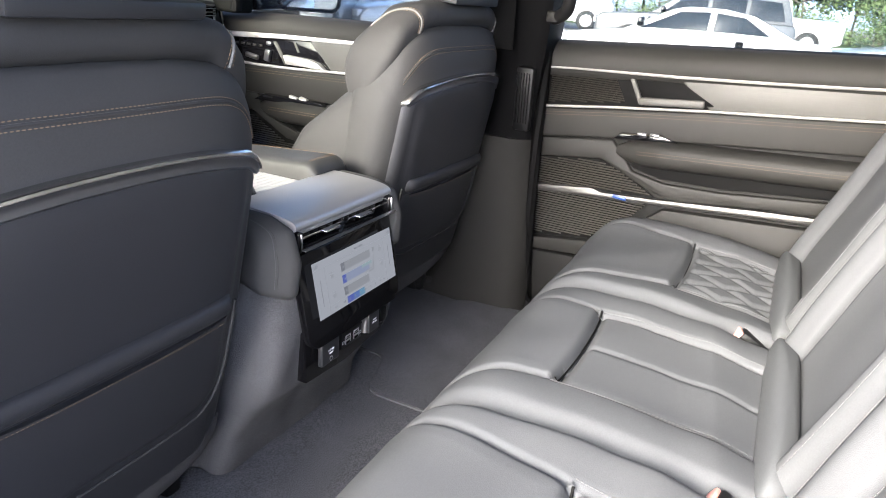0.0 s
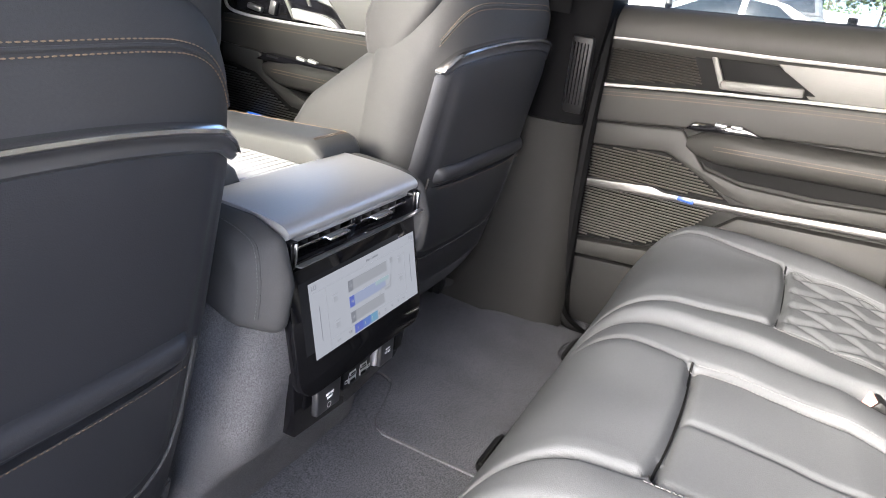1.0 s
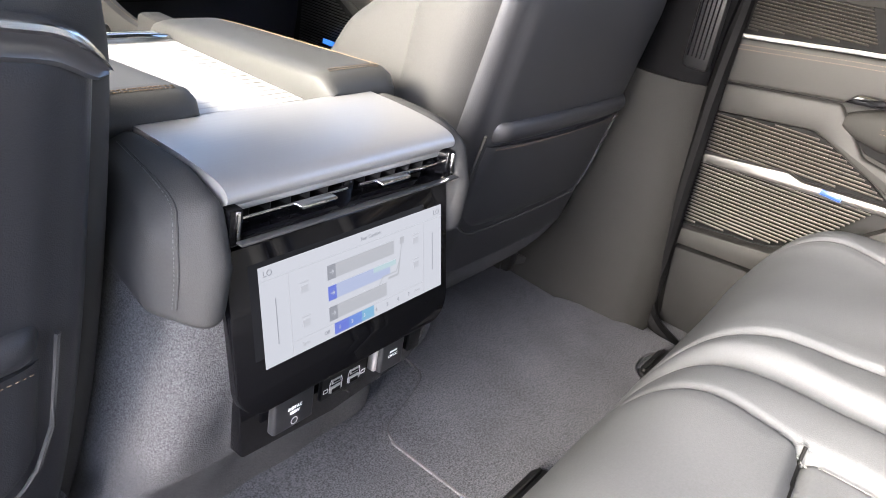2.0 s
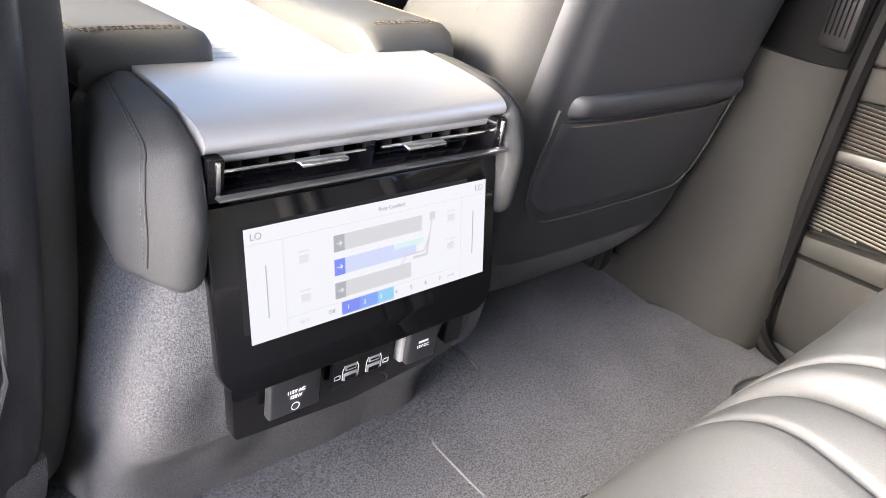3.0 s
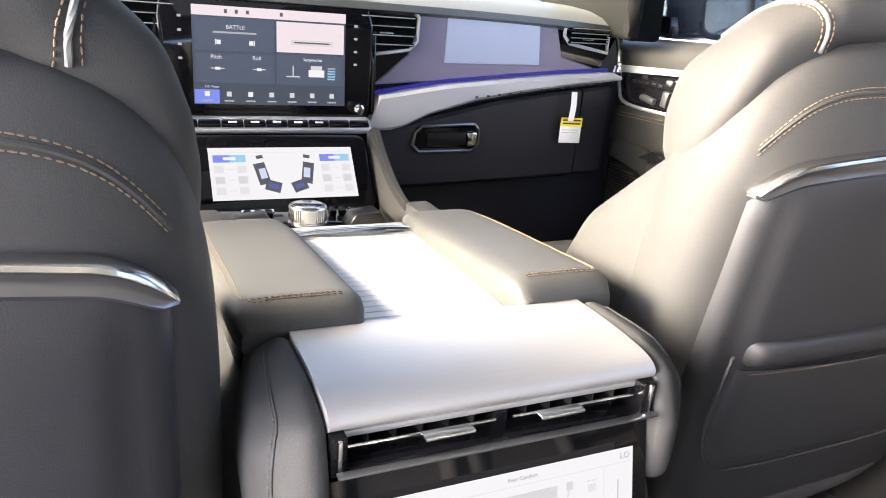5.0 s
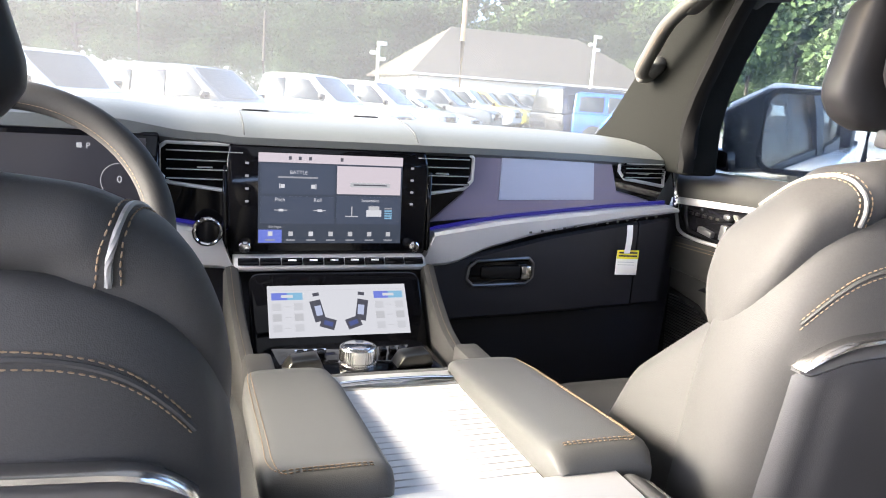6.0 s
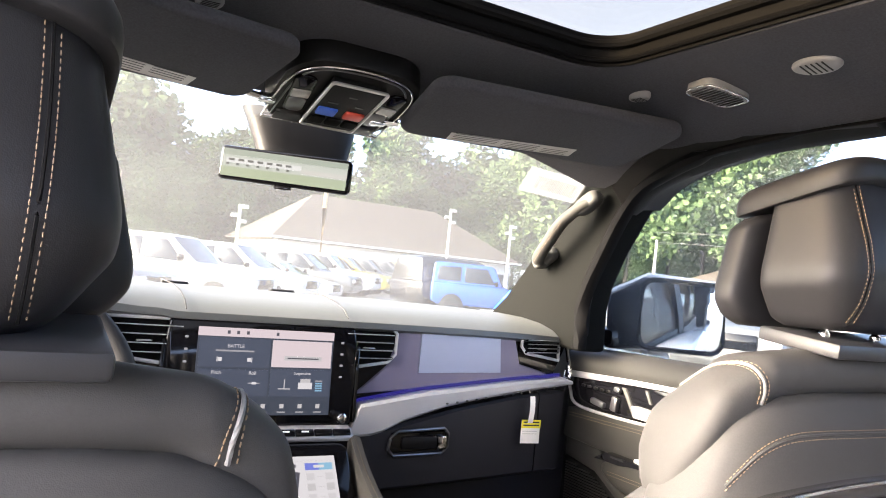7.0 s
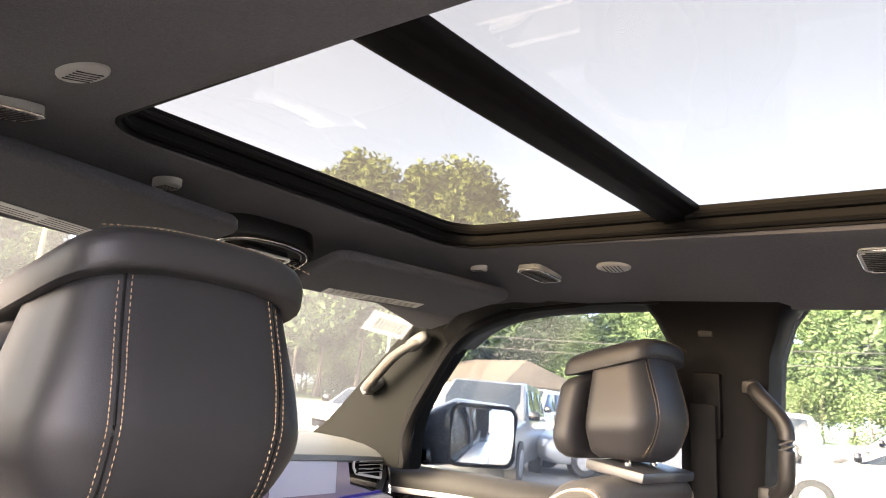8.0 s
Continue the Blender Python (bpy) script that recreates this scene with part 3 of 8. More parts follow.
    part("switch", bm, M_FILLET, pod)
    # near-black plate paints in the shade of the hollow under the armrest
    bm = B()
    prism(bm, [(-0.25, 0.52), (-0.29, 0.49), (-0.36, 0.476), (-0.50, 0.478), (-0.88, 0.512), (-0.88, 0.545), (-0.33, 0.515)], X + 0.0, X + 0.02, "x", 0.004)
    part("pull_recess_shade", bm, M_DARK, e)
    bm = B()
    prism(bm, [(-0.045, 0.53), (-0.23, 0.552), (-0.29, 0.482), (-0.37, 0.466), (-0.50, 0.469), (-0.88, 0.505), (-0.88, 0.470), (-0.625, 0.452), (-0.40, 0.428), (-0.33, 0.445), (-0.21, 0.50), (-0.05, 0.482)], X - 0.002, X + 0.02, "x", 0.005)
    part("lower_band", bm, M_DOOR, e)
    # big speaker grille, in two fields about a bright spear
    up = [(-0.05, 0.477), (-0.20, 0.495), (-0.255, 0.48), (-0.345, 0.432), (-0.25, 0.425), (-0.05, 0.405)]
    dn = [(-0.05, 0.388), (-0.25, 0.405), (-0.345, 0.412), (-0.30, 0.36), (-0.25, 0.315), (-0.21, 0.294), (-0.06, 0.276)]
    bm = B()
    prism(bm, [(-0.05, 0.48), (-0.2, 0.498), (-0.26, 0.483), (-0.355, 0.425), (-0.25, 0.31), (-0.21, 0.288), (-0.055, 0.27)], X + 0.004, X + 0.02, "x", 0.002)
    part("grille_back", bm, M_DARK, e)
    for poly in (up, dn):
        bm = B()
        louvres(bm, poly, X + 0.001, 0.0062, 0.0018)
        part("speaker_grille", bm, M_GRILLE, e, "slatted metal speaker grille")
    bm = B()
    prism(bm, [(-0.045, 0.407), (-0.20, 0.425), (-0.225, 0.418), (-0.36, 0.426), (-0.60, 0.447), (-0.80, 0.460), (-0.86, 0.457), (-0.80, 0.440), (-0.60, 0.429), (-0.36, 0.411), (-0.25, 0.404), (-0.045, 0.390)], X - 0.012, X + 0.01, "x", 0.004)
    part("bright_spear", bm, M_SPEAR, e, "long bright metal spear")
    bm = B()
    slab(bm, pose(X - 0.0125, -0.272, 0.414, 5, 0, 0), 0.005, 0.034, 0.009, 0.002)
    part("badge", bm, glow("blue_badge", (0.05, 0.22, 0.9), 0.06), e, "small blue lit badge")
    # lower pocket
    bm = B()
    prism(bm, [(-0.052, 0.265), (-0.22, 0.285), (-0.30, 0.335), (-0.38, 0.405), (-0.88, 0.435), (-0.88, 0.30), (-0.50, 0.27), (-0.235, 0.245), (-0.055, 0.232)], X - 0.015, X + 0.02, "x", 0.006)
    part("lower_roll", bm, M_DOOR, e)
    bm = B()
    prism(bm, [(-0.06, 0.225), (-0.20, 0.236), (-0.24, 0.215), (-0.9, 0.22), (-0.9, 0.05), (-0.07, 0.05)], X - 0.01, X + 0.02, "x", 0.006)
    part("lower_card", bm, M_TRIMPLASTIC, e)
    bm = B()
    tube(bm, spline([(X - 0.02, -0.035, 0.80), (X - 0.02, -0.043, 0.5), (X - 0.03, -0.062, 0.2), (X - 0.05, -0.085, 0.09), (X - 0.07, -0.2, 0.05)], 6), 0.014, 8)
    part("seal", bm, M_RUBBER, e)
    return e


rear_door("door_1")


def front_door(s, name):
    X = 0.81
    e = thing(name, (s * X, 0.5, FLOOR), "grey leather front door panel with satin trim", "door", kind="structure")
    bm = B()
    prism(bm, [(0.14, 0.03), (0.12, 0.74), (1.02, 0.72), (1.05, 0.03)], s * (X + 0.015), s * 0.885, "x", 0.008)
    part("door_card", bm, M_TRIMPLASTIC, e)
    bm = B()
    rings = []
    for i in range(20):
        y = 0.12 + 0.88 * i / 19
        z = 0.735 - 0.026 * i / 19
        rings.append([Vector((s * (X + dx), y, z + dz)) for dx, dz in ((0.06, 0.03), (0.03, 0.035), (0.01, 0.026), (-0.006, 0.01), (-0.010, -0.01), (-0.004, -0.030), (0.06, -0.034))])
    loft(bm, rings)
    part("upper_roll", bm, M_DOOR, e)
    # satin wedge, cut off slantwise where the handle sits
    bm = B()
    prism(bm, [(0.13, 0.704), (0.50, 0.697), (0.665, 0.691), (0.585, 0.612), (0.50, 0.617), (0.13, 0.627)], s * (X - 0.005), s * (X + 0.02), "x", 0.003)
    part("satin_wedge", bm, M_SATIN, e, "satin aluminium wedge")
    bm = B()
    prism(bm, [(0.665, 0.690), (0.97, 0.679), (0.965, 0.640), (0.93, 0.606), (0.80, 0.603), (0.585, 0.612)], s * (X + 0.001), s * (X + 0.02), "x", 0.003)
    pod = part("switch_panel", bm, M_PIANO, e, "gloss black seat switch panel")
    bm = B()
    prism(bm, [(0.13, 0.7115), (0.50, 0.7035), (0.75, 0.6955), (0.97, 0.684), (0.972, 0.668), (0.75, 0.6825), (0.50, 0.6935), (0.13, 0.7015)], s * (X - 0.008), s * (X + 0.01), "x", 0.002)
    part("bright_line", bm, M_SILVER, e)
    bm = B()
    tube(bm, spline([(s * (X - 0.006), y, z) for y, z in ((0.972, 0.672), (0.966, 0.636), (0.93, 0.603), (0.75, 0.602), (0.50, 0.614), (0.13, 0.624))], 6), 0.0040, 8)
    part("bright_line", bm, M_SILVER, e)
    for ya, za, yb, zb, w in ((0.785, 0.672, 0.742, 0.610, 0.006), (0.715, 0.678, 0.700, 0.650, 0.004)):
        bm = B()
        prism(bm, [(ya + w, za), (ya - w, za), (yb - w, zb), (yb + w, zb)], s * (X - 0.004), s * (X + 0.006), "x", 0.001)
        part("slanted_bar", bm, M_SATIN, pod)
    for y, z, w, h in ((0.865, 0.622, 0.046, 0.014), (0.808, 0.630, 0.020, 0.034), (0.802, 0.664, 0.020, 0.012)):
        bm = B()
        slab(bm, pose(s * (X - 0.004), y, z, 8), 0.014, w, h, 0.004)
        part("switch", bm, M_FILLET, pod, "satin seat switch")
    for i in range(5):
        bm = B()
        slab(bm, pose(s * (X + 0.000), 0.925 - 0.022 * i, 0.654), 0.006, 0.012, 0.006, 0.001)
        part("key", bm, M_GRILLE, pod)
    bm = B()
    prism(bm, [(0.745, 0.640), (0.735, 0.614), (0.60, 0.612), (0.625, 0.630), (0.66, 0.637)], s * (X - 0.020), s * (X + 0.004), "x", 0.005)
    part("handle", bm, M_SILVER, e, "bright pull handle")
    bm = B()
    prism(bm, [(0.13, 0.618), (0.50, 0.608), (0.97, 0.594), (0.98, 0.52), (0.84, 0.515), (0.13, 0.53)], s * (X - 0.008), s * (X + 0.02), "x", 0.006)
    part("upper_band", bm, M_DOOR, e)
    for dz in (0.012, 0.019):
        bm = B()
        stitches(bm, [(s * (X - 0.009), y, z - dz) for y, z in ((0.13, 0.618), (0.50, 0.608), (0.96, 0.594))], 0.005, 0.0011)
        part("stitching", bm, M_THREAD, e)
    # armrest with its switch pod
    bm = B()
    rings = []
    for i in range(26):
        u = i / 25
        y = 0.835 - 0.68 * u
        h = 0.036 * min(1, u * 7 + 0.10) ** 0.5
        d = 0.055 * min(1, u * 5 + 0.10) ** 0.6
        zc = 0.478 + 0.010 * u
        rings.append([Vector((s * (X + 0.01 - d * max(0, math.cos(a)) ** 0.6), y, zc + h * sp(math.sin(a), 0.7))) for a in (2 * math.pi * j / 20 for j in range(20))])
    loft(bm, rings)
    part("armrest", bm, M_DOOR, e)
    for dz in (0.0, 0.007):
        bm = B()
        stitches(bm, [(s * (X - 0.046), 0.77 - 0.58 * i / 12, 0.488 + 0.009 * i / 12 - dz) for i in range(13)], 0.005, 0.0011)
        part("stitching", bm, M_THREAD, e)
    bm = B()
    prism(bm, [(0.84, 0.500), (0.80, 0.522), (0.60, 0.520), (0.56, 0.508)], s * (X - 0.030), s * (X + 0.02), "x", 0.004)
    sp2 = part("switch_pod", bm, M_PIANO, e)
    for y in (0.70, 0.665):
        bm = B()
        slab(bm, pose(s * (X - 0.020), y, 0.523, 12), 0.014, 0.026, 0.008, 0.002)
        part("switch", bm, M_SILVER, sp2)
    # hollow below the armrest, its shade drawn as a near-black plate
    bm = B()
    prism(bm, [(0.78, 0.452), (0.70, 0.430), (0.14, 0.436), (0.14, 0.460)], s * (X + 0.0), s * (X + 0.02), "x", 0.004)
    part("pull_recess_shade", bm, M_DARK, e)
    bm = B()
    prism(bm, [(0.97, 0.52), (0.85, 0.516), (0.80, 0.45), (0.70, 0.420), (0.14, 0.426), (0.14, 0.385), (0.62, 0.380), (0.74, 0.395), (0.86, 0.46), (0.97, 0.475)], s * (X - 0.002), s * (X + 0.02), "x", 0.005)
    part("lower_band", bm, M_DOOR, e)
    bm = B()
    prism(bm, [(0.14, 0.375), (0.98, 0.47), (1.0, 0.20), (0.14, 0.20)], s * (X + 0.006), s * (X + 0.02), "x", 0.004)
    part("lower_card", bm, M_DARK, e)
    bm = B()
    louvres(bm, [(0.60, 0.37), (0.74, 0.385), (0.86, 0.45), (0.965, 0.465), (0.96, 0.30), (0.75, 0.29), (0.60, 0.33)], s * (X - 0.002), 0.0066, 0.0020)
    part("speaker_grille", bm, M_GRILLE, e, "slatted speaker grille")
    bm = B()
    prism(bm, [(0.14, 0.372), (0.62, 0.366), (0.80, 0.352), (0.80, 0.342), (0.62, 0.350), (0.14, 0.352)], s * (X - 0.012), s * (X + 0.01), "x", 0.003)
    part("bright_spear", bm, M_SPEAR, e)
    bm = B()
    slab(bm, pose(s * (X - 0.012), 0.845, 0.350), 0.005, 0.045, 0.011, 0.001)
    part("badge", bm, glow("blue_badge", (0.05, 0.22, 0.9), 0.06), e, "small blue lit badge")
    bm = B()
    tube(bm, spline([(s * (X - 0.015), 0.135, 0.78), (s * (X - 0.015), 0.14, 0.4), (s * (X - 0.02), 0.16, 0.08)], 6), 0.009, 8)
    part("seal", bm, M_RUBBER, e)
    return e


front_door(1, "door_2")
front_door(-1, "door_3")


# ---- front seats ----
ZS = [0.20, 0.26, 0.35, 0.47, 0.58, 0.65, 0.72, 0.78, 0.82, 0.845]
SW = prof(ZS, [0.262, 0.272, 0.279, 0.280, 0.277, 0.272, 0.258, 0.226, 0.192, 0.15])
SR = prof(ZS, [0.085, 0.07, 0.052, 0.03, 0.012, 0.0, -0.010, 0.004, 0.030, 0.06])
SF = prof(ZS, [0.22, 0.22, 0.21, 0.195, 0.18, 0.17, 0.16, 0.145, 0.125, 0.10])
SN = 3.0


def seat_rear(x, z):
    """Depth of the seat's rear face (local), bowed round towards its sides."""
    w, yr, yf = SW(z), SR(z), SF(z)
    c, d = (yr + yf) / 2, (yf - yr) / 2
    return c - d * max(0.0, 1 - min(1.0, abs(x / w)) ** SN) ** (1 / SN)


def on_seat(x, z, off):
    return Vector((x, seat_rear(x, z) - off, z))


def fuse(bm, voxel=0.007, smooth=14):
    """Grow overlapping pads into one upholstered form."""
    me = bpy.data.meshes.new("fused")
    bmesh.ops.recalc_face_normals(bm, faces=bm.faces[:])
    bm.to_mesh(me)
    bm.free()
    ob = new("fused", me)
    a = ob.modifiers.new("grow", 'REMESH')
    a.mode, a.voxel_size = 'VOXEL', voxel
    b = ob.modifiers.new("soften", 'SMOOTH')
    b.iterations, b.factor = smooth, 0.5
    bpy.context.view_layer.update()
    out = bmesh.new()
    out.from_mesh(bpy.data.meshes.new_from_object(ob.evaluated_get(bpy.context.evaluated_depsgraph_get())))
    bpy.data.objects.remove(ob)
    return out


REST_REAR = prof([0, 0.18, 0.38, 0.56, 0.8, 1.0], [0.008, -0.009, -0.017, -0.011, 0.003, 0.014])
HW = prof([0, 0.12, 0.3, 0.42, 0.7, 1.0], [0.080, 0.098, 0.119, 0.120, 0.109, 0.097])


def laid(ob, pts, off=0.0, n=8):
    """A line laid onto a mesh, that far above it."""
    out = []
    for p in spline(pts, n):
        _, q, nm, _ = ob.closest_point_on_mesh(p)
        out.append(q + nm * off)
    for _ in range(3):
        out = [out[0]] + [(a + b * 2 + c) / 4 for a, b, c in zip(out, out[1:], out[2:])] + [out[-1]]
    return out


def hull(bm, balls):
    """A taut pad stretched over balls: (x, y, z, radius)."""
    t = B()
    for x, y, z, r in balls:
        for i in range(9):
            v = -math.pi / 2 + math.pi * i / 8
            for j in range(16 if 0 < i < 8 else 1):
                a = 2 * math.pi * j / 16
                t.verts.new((x + r * math.cos(v) * math.cos(a), y + r * math.cos(v) * math.sin(a), z + r * math.sin(v)))
    bmesh.ops.convex_hull(t, input=t.verts[:])
    bmesh.ops.delete(t, geom=[v for v in t.verts if not v.link_faces], context='VERTS')
    join(bm, t)
    return bm


def front_seat(at, group):
    e = thing("front_seat", (0, 0, 0), "black leather front seat with tan stitching and a bright trim arc", "car seat", group)
    bm = B()
    rings = []
    for i in range(91):
        z = 0.20 + 0.625 * i / 90
        w, yr, yf = SW(z) - 0.008, SR(z), SF(z)
        c, d = (yr + yf) / 2, (yf - yr) / 2
        ring = [Vector((w * sp(math.cos(a), 2 / SN), c + d * sp(math.sin(a), 2 / SN), z)) for a in (2 * math.pi * j / 96 for j in range(96))]
        for p in ring:
            # outside an arch the pad falls away into a deep groove under the collar
            g = ((abs(p.x) / 0.252) ** 4 + (max(0.0, z - 0.62) / 0.173) ** 4) ** 0.25 - 1
            g = min(1.0, max(0.0, (g + 0.02) / 0.06)) * min(1.0, max(0.0, (z - 0.655) / 0.035))
            if p.y < c:
                p.y += (c - p.y) * 0.95 * g * g * (3 - 2 * g)
        rings.append(ring)
    loft(bm, rings)
    back = part("backrest", fuse(bm, 0.0055, 4), M_LEATHER, e)
    # bolsters along the lower back
    bolsters = []
    for sx in (-1, 1):
        bm = B()
        hull(bm, [(sx * x, y, z, r) for x, y, z, r in ((0.220, 0.090, 0.665, 0.030), (0.214, 0.140, 0.622, 0.036), (0.232, 0.118, 0.575, 0.032), (0.224, 0.225, 0.540, 0.040))])
        hull(bm, [(sx * x, y, z, r) for x, y, z, r in ((0.232, 0.118, 0.575, 0.032), (0.224, 0.225, 0.540, 0.040), (0.236, 0.150, 0.46, 0.036), (0.226, 0.270, 0.44, 0.044), (0.238, 0.20, 0.33, 0.042), (0.228, 0.33, 0.33, 0.046))])
        bolsters.append(part("side_bolster", fuse(bm, 0.006, 12), M_LEATHER, e, "deep padded side bolster"))
    # collar: a roll over the top that swells into a broad pad at each shoulder
    bm = B()
    for sx in (-1, 1):
        hull(bm, [(0, 0.033, 0.817, 0.026), (0, 0.085, 0.806, 0.034), (sx * 0.10, 0.033, 0.818, 0.026), (sx * 0.172, 0.040, 0.809, 0.025), (sx * 0.165, 0.085, 0.792, 0.036)])
        hull(bm, [(sx * x, y, z, r) for x, y, z, r in ((0.172, 0.040, 0.809, 0.025), (0.150, 0.090, 0.788, 0.036), (0.198, 0.070, 0.783, 0.034), (0.222, 0.052, 0.778, 0.020), (0.214, 0.118, 0.730, 0.040), (0.206, 0.132, 0.700, 0.042), (0.236, 0.062, 0.738, 0.020), (0.241, 0.080, 0.705, 0.020), (0.238, 0.100, 0.668, 0.023), (0.214, 0.135, 0.664, 0.030))])
    collar = part("shoulder_roll", fuse(bm, 0.006, 14), M_LEATHER, e, "leather roll that swells into shoulder pads")
    bpy.context.view_layer.update()

    for sx in (-1, 1):
        # bright piping and thread where the roll meets the pad
        run = [(sx * x, y, z) for x, y, z in ((0.190, 0.032, 0.779), (0.192, 0.018, 0.792), (0.199, 0.016, 0.810), (0.208, 0.040, 0.830), (0.214, 0.080, 0.828), (0.226, 0.12, 0.79))]
        bm = B()
        tube(bm, laid(collar, run, 0.0008), 0.0021, 6)
        part("piping", bm, M_PIPING, collar, "pale grey piping")
        for o in (-0.0062, 0.0062):
            bm = B()
            stitches(bm, laid(collar, [(x + sx * o, y, z) for x, y, z in run], 0.0008), 0.006, 0.0013)
            part("stitching", bm, M_THREAD, collar)
        # front edge of the pad
        bm = B()
        tube(bm, laid(collar, [(sx * x, y, z) for x, y, z in ((0.222, 0.17, 0.77), (0.235, 0.185, 0.73), (0.245, 0.180, 0.69), (0.245, 0.165, 0.655))], 0.0), 0.0013, 6)
        part("edge_piping", bm, M_LEATHER, collar)
        # seam along the rear of the bolster
        run = [(sx * x, y, z) for x, y, z in ((0.262, 0.082, 0.665), (0.272, 0.098, 0.60), (0.278, 0.118, 0.53), (0.278, 0.138, 0.46), (0.278, 0.175, 0.36))]
        bm = B()
        tube(bm, laid(bolsters[0 if sx < 0 else 1], run, 0.0), 0.0012, 6)
        part("seam", bm, M_LEATHER, e)
    # hard rear shell below the bright arc, its middle raised, its edges sunk into the leather
    def shell(u, v):
        x = (-1 + 2 * u)
        zt = 0.684 - 0.026 * abs(x) ** 2.4 - 0.020 * max(0, (abs(x) - 0.8) / 0.2) ** 2
        z = 0.235 + (zt - 0.235) * v
        xx = x * (0.243 - 0.008 * v) * (1 - 0.07 * (1 - v) ** 4)
        k = min(1.0, (1 - abs(x)) / 0.06, (1 - v) / 0.03 + 0.35)
        half = 0.190 + 0.012 * v
        q = min(1.0, max(0.0, (half + 0.012 - abs(xx)) / 0.024))
        return on_seat(xx, z, -0.004 + 0.012 * k ** 0.5 + 0.005 * q * q * (3 - 2 * q) * min(1.0, (1 - v) / 0.10))
    bm = B()
    sheet(bm, shell, 64, 36, (0, 0.02, 0))
    part("back_panel", bm, M_SHELL, e, "smooth dark vinyl rear panel")
    # bright arc: a polished upper bead over a broad darker fillet, drawn out to blades
    n = 56
    bead, fillet = [], []
    for i in range(n + 1):
        x = -0.238 + 0.476 * i / n
        u = abs(x) / 0.238
        zc = 0.692 - 0.026 * u ** 2.4 - 0.018 * max(0, (u - 0.8) / 0.2) ** 2
        k = math.sqrt(max(0.04, 1 - (max(0, u - 0.90) / 0.10) ** 2))
        bead.append([on_seat(x, zc + dz * k, o) for dz, o in ((-0.002, 0.002), (-0.002, 0.012), (0.0005, 0.0145), (0.0035, 0.0135), (0.006, 0.009), (0.006, 0.0), (0.002, -0.004))])
        fillet.append([on_seat(x, zc + dz * k, o) for dz, o in ((-0.018, -0.002), (-0.018, 0.0085), (-0.015, 0.0105), (-0.010, 0.0085), (-0.005, 0.0095), (-0.0021, 0.0115), (-0.0021, -0.002))])
    bm = B()
    loft(bm, bead)
    arc = part("bright_arc", bm, M_ARC, e, "bright metal arc")
    bm = B()
    loft(bm, fillet)
    part("arc_fillet", bm, M_FILLET, arc, "dark satin metal fillet")
    # map pocket: lip, body and piped outline
    def drop(u):
        """Lower edge of the pocket, rounded at its corners."""
        k = max(0.0, abs(2 * u - 1) - 0.70) / 0.30
        return 0.308 + 0.075 * (1 - math.sqrt(max(0.0, 1 - k * k)))
    bm = B()
    sheet(bm, lambda u, v: on_seat(-0.200 + 0.400 * u, 0.457 + 0.030 * v + 0.003 * math.sin(math.pi * u), -0.012 + (0.028 + 0.010 * math.sin(math.pi * v) ** 0.6) * min(1, min(u, 1 - u) / 0.05) ** 0.5), 48, 10, (0, 0.012, 0))
    pocket = part("map_pocket", bm, M_SHELL, e, "padded vinyl map pocket")
    def pk(u, v):
        x, zl = -0.200 + 0.400 * u, drop(u)
        a = min(1, min(u, 1 - u) * 0.388 / 0.016, v * 0.14 / 0.016 + 0.02)
        return on_seat(x, zl + (0.4525 - zl) * v, 0.004 + 0.011 * math.sqrt(a) + 0.007 * math.sin(math.pi * u) * (0.25 + 0.75 * v))
    bm = B()
    sheet(bm, pk, 60, 20, (0, 0.016, 0))
    part("pocket_body", bm, M_SHELL, pocket)
    bm = B()
    tube(bm, [on_seat(-0.205, 0.470 - 0.085 * i / 6, 0.0135) for i in range(6)] + [on_seat(-0.205 + 0.410 * u, drop(u) - 0.004, 0.0135) for u in (i / 40 for i in range(41))] + [on_seat(0.205, 0.385 + 0.085 * i / 6, 0.0135) for i in range(1, 7)], 0.0022, 6)
    part("piping", bm, M_LEATHER, pocket, "fine raised piping")
    bm = B()
    stitches(bm, [on_seat(-0.188 + 0.376 * i / 20, 0.4515, 0.0225) for i in range(21)], 0.005, 0.0009)
    part("stitching", bm, M_THREAD, pocket)
    # carpeted lower edge
    bm = B()
    sheet(bm, lambda u, v: on_seat(-0.230 + 0.46 * u, 0.225 + 0.035 * v, 0.007) + Vector((0, 0.045 * (1 - v) ** 2, -0.075 * (1 - v))), 24, 10, (0, 0.02, 0))
    part("lower_flap", bm, M_CARPET_SIDE, e, "carpeted lower flap")
    # tucked double seam across the upper back
    def tuck(dz, off):
        return laid(back, [(x, seat_rear(x, 0.72) - 0.02, 0.753 + dz - 0.030 * abs(x / 0.22) ** 7) for x in (-0.246 + 0.492 * i / 16 for i in range(17))], off, 4)
    bm = B()
    tube(bm, tuck(0.0, 0.0002), 0.0020, 6)
    part("seam", bm, M_LEATHER, e)
    for dz in (0.0052, -0.0052):
        bm = B()
        stitches(bm, tuck(dz, 0.0010), 0.006, 0.0013)
        part("stitching", bm, M_THREAD, e)
    # seat cushion and its base
    bm = B()
    pillow(bm, pose(0, 0.40, 0.300, 6), 0.24, 0.27, 0.08, 0.45, 0.6)
    part("cushion", bm, M_LEATHER, e)
    bm = B()
    box(bm, -0.22, 0.22, 0.14, 0.66, 0.14, 0.27, 0.03)
    part("cushion_base", bm, M_PLASTIC, e)
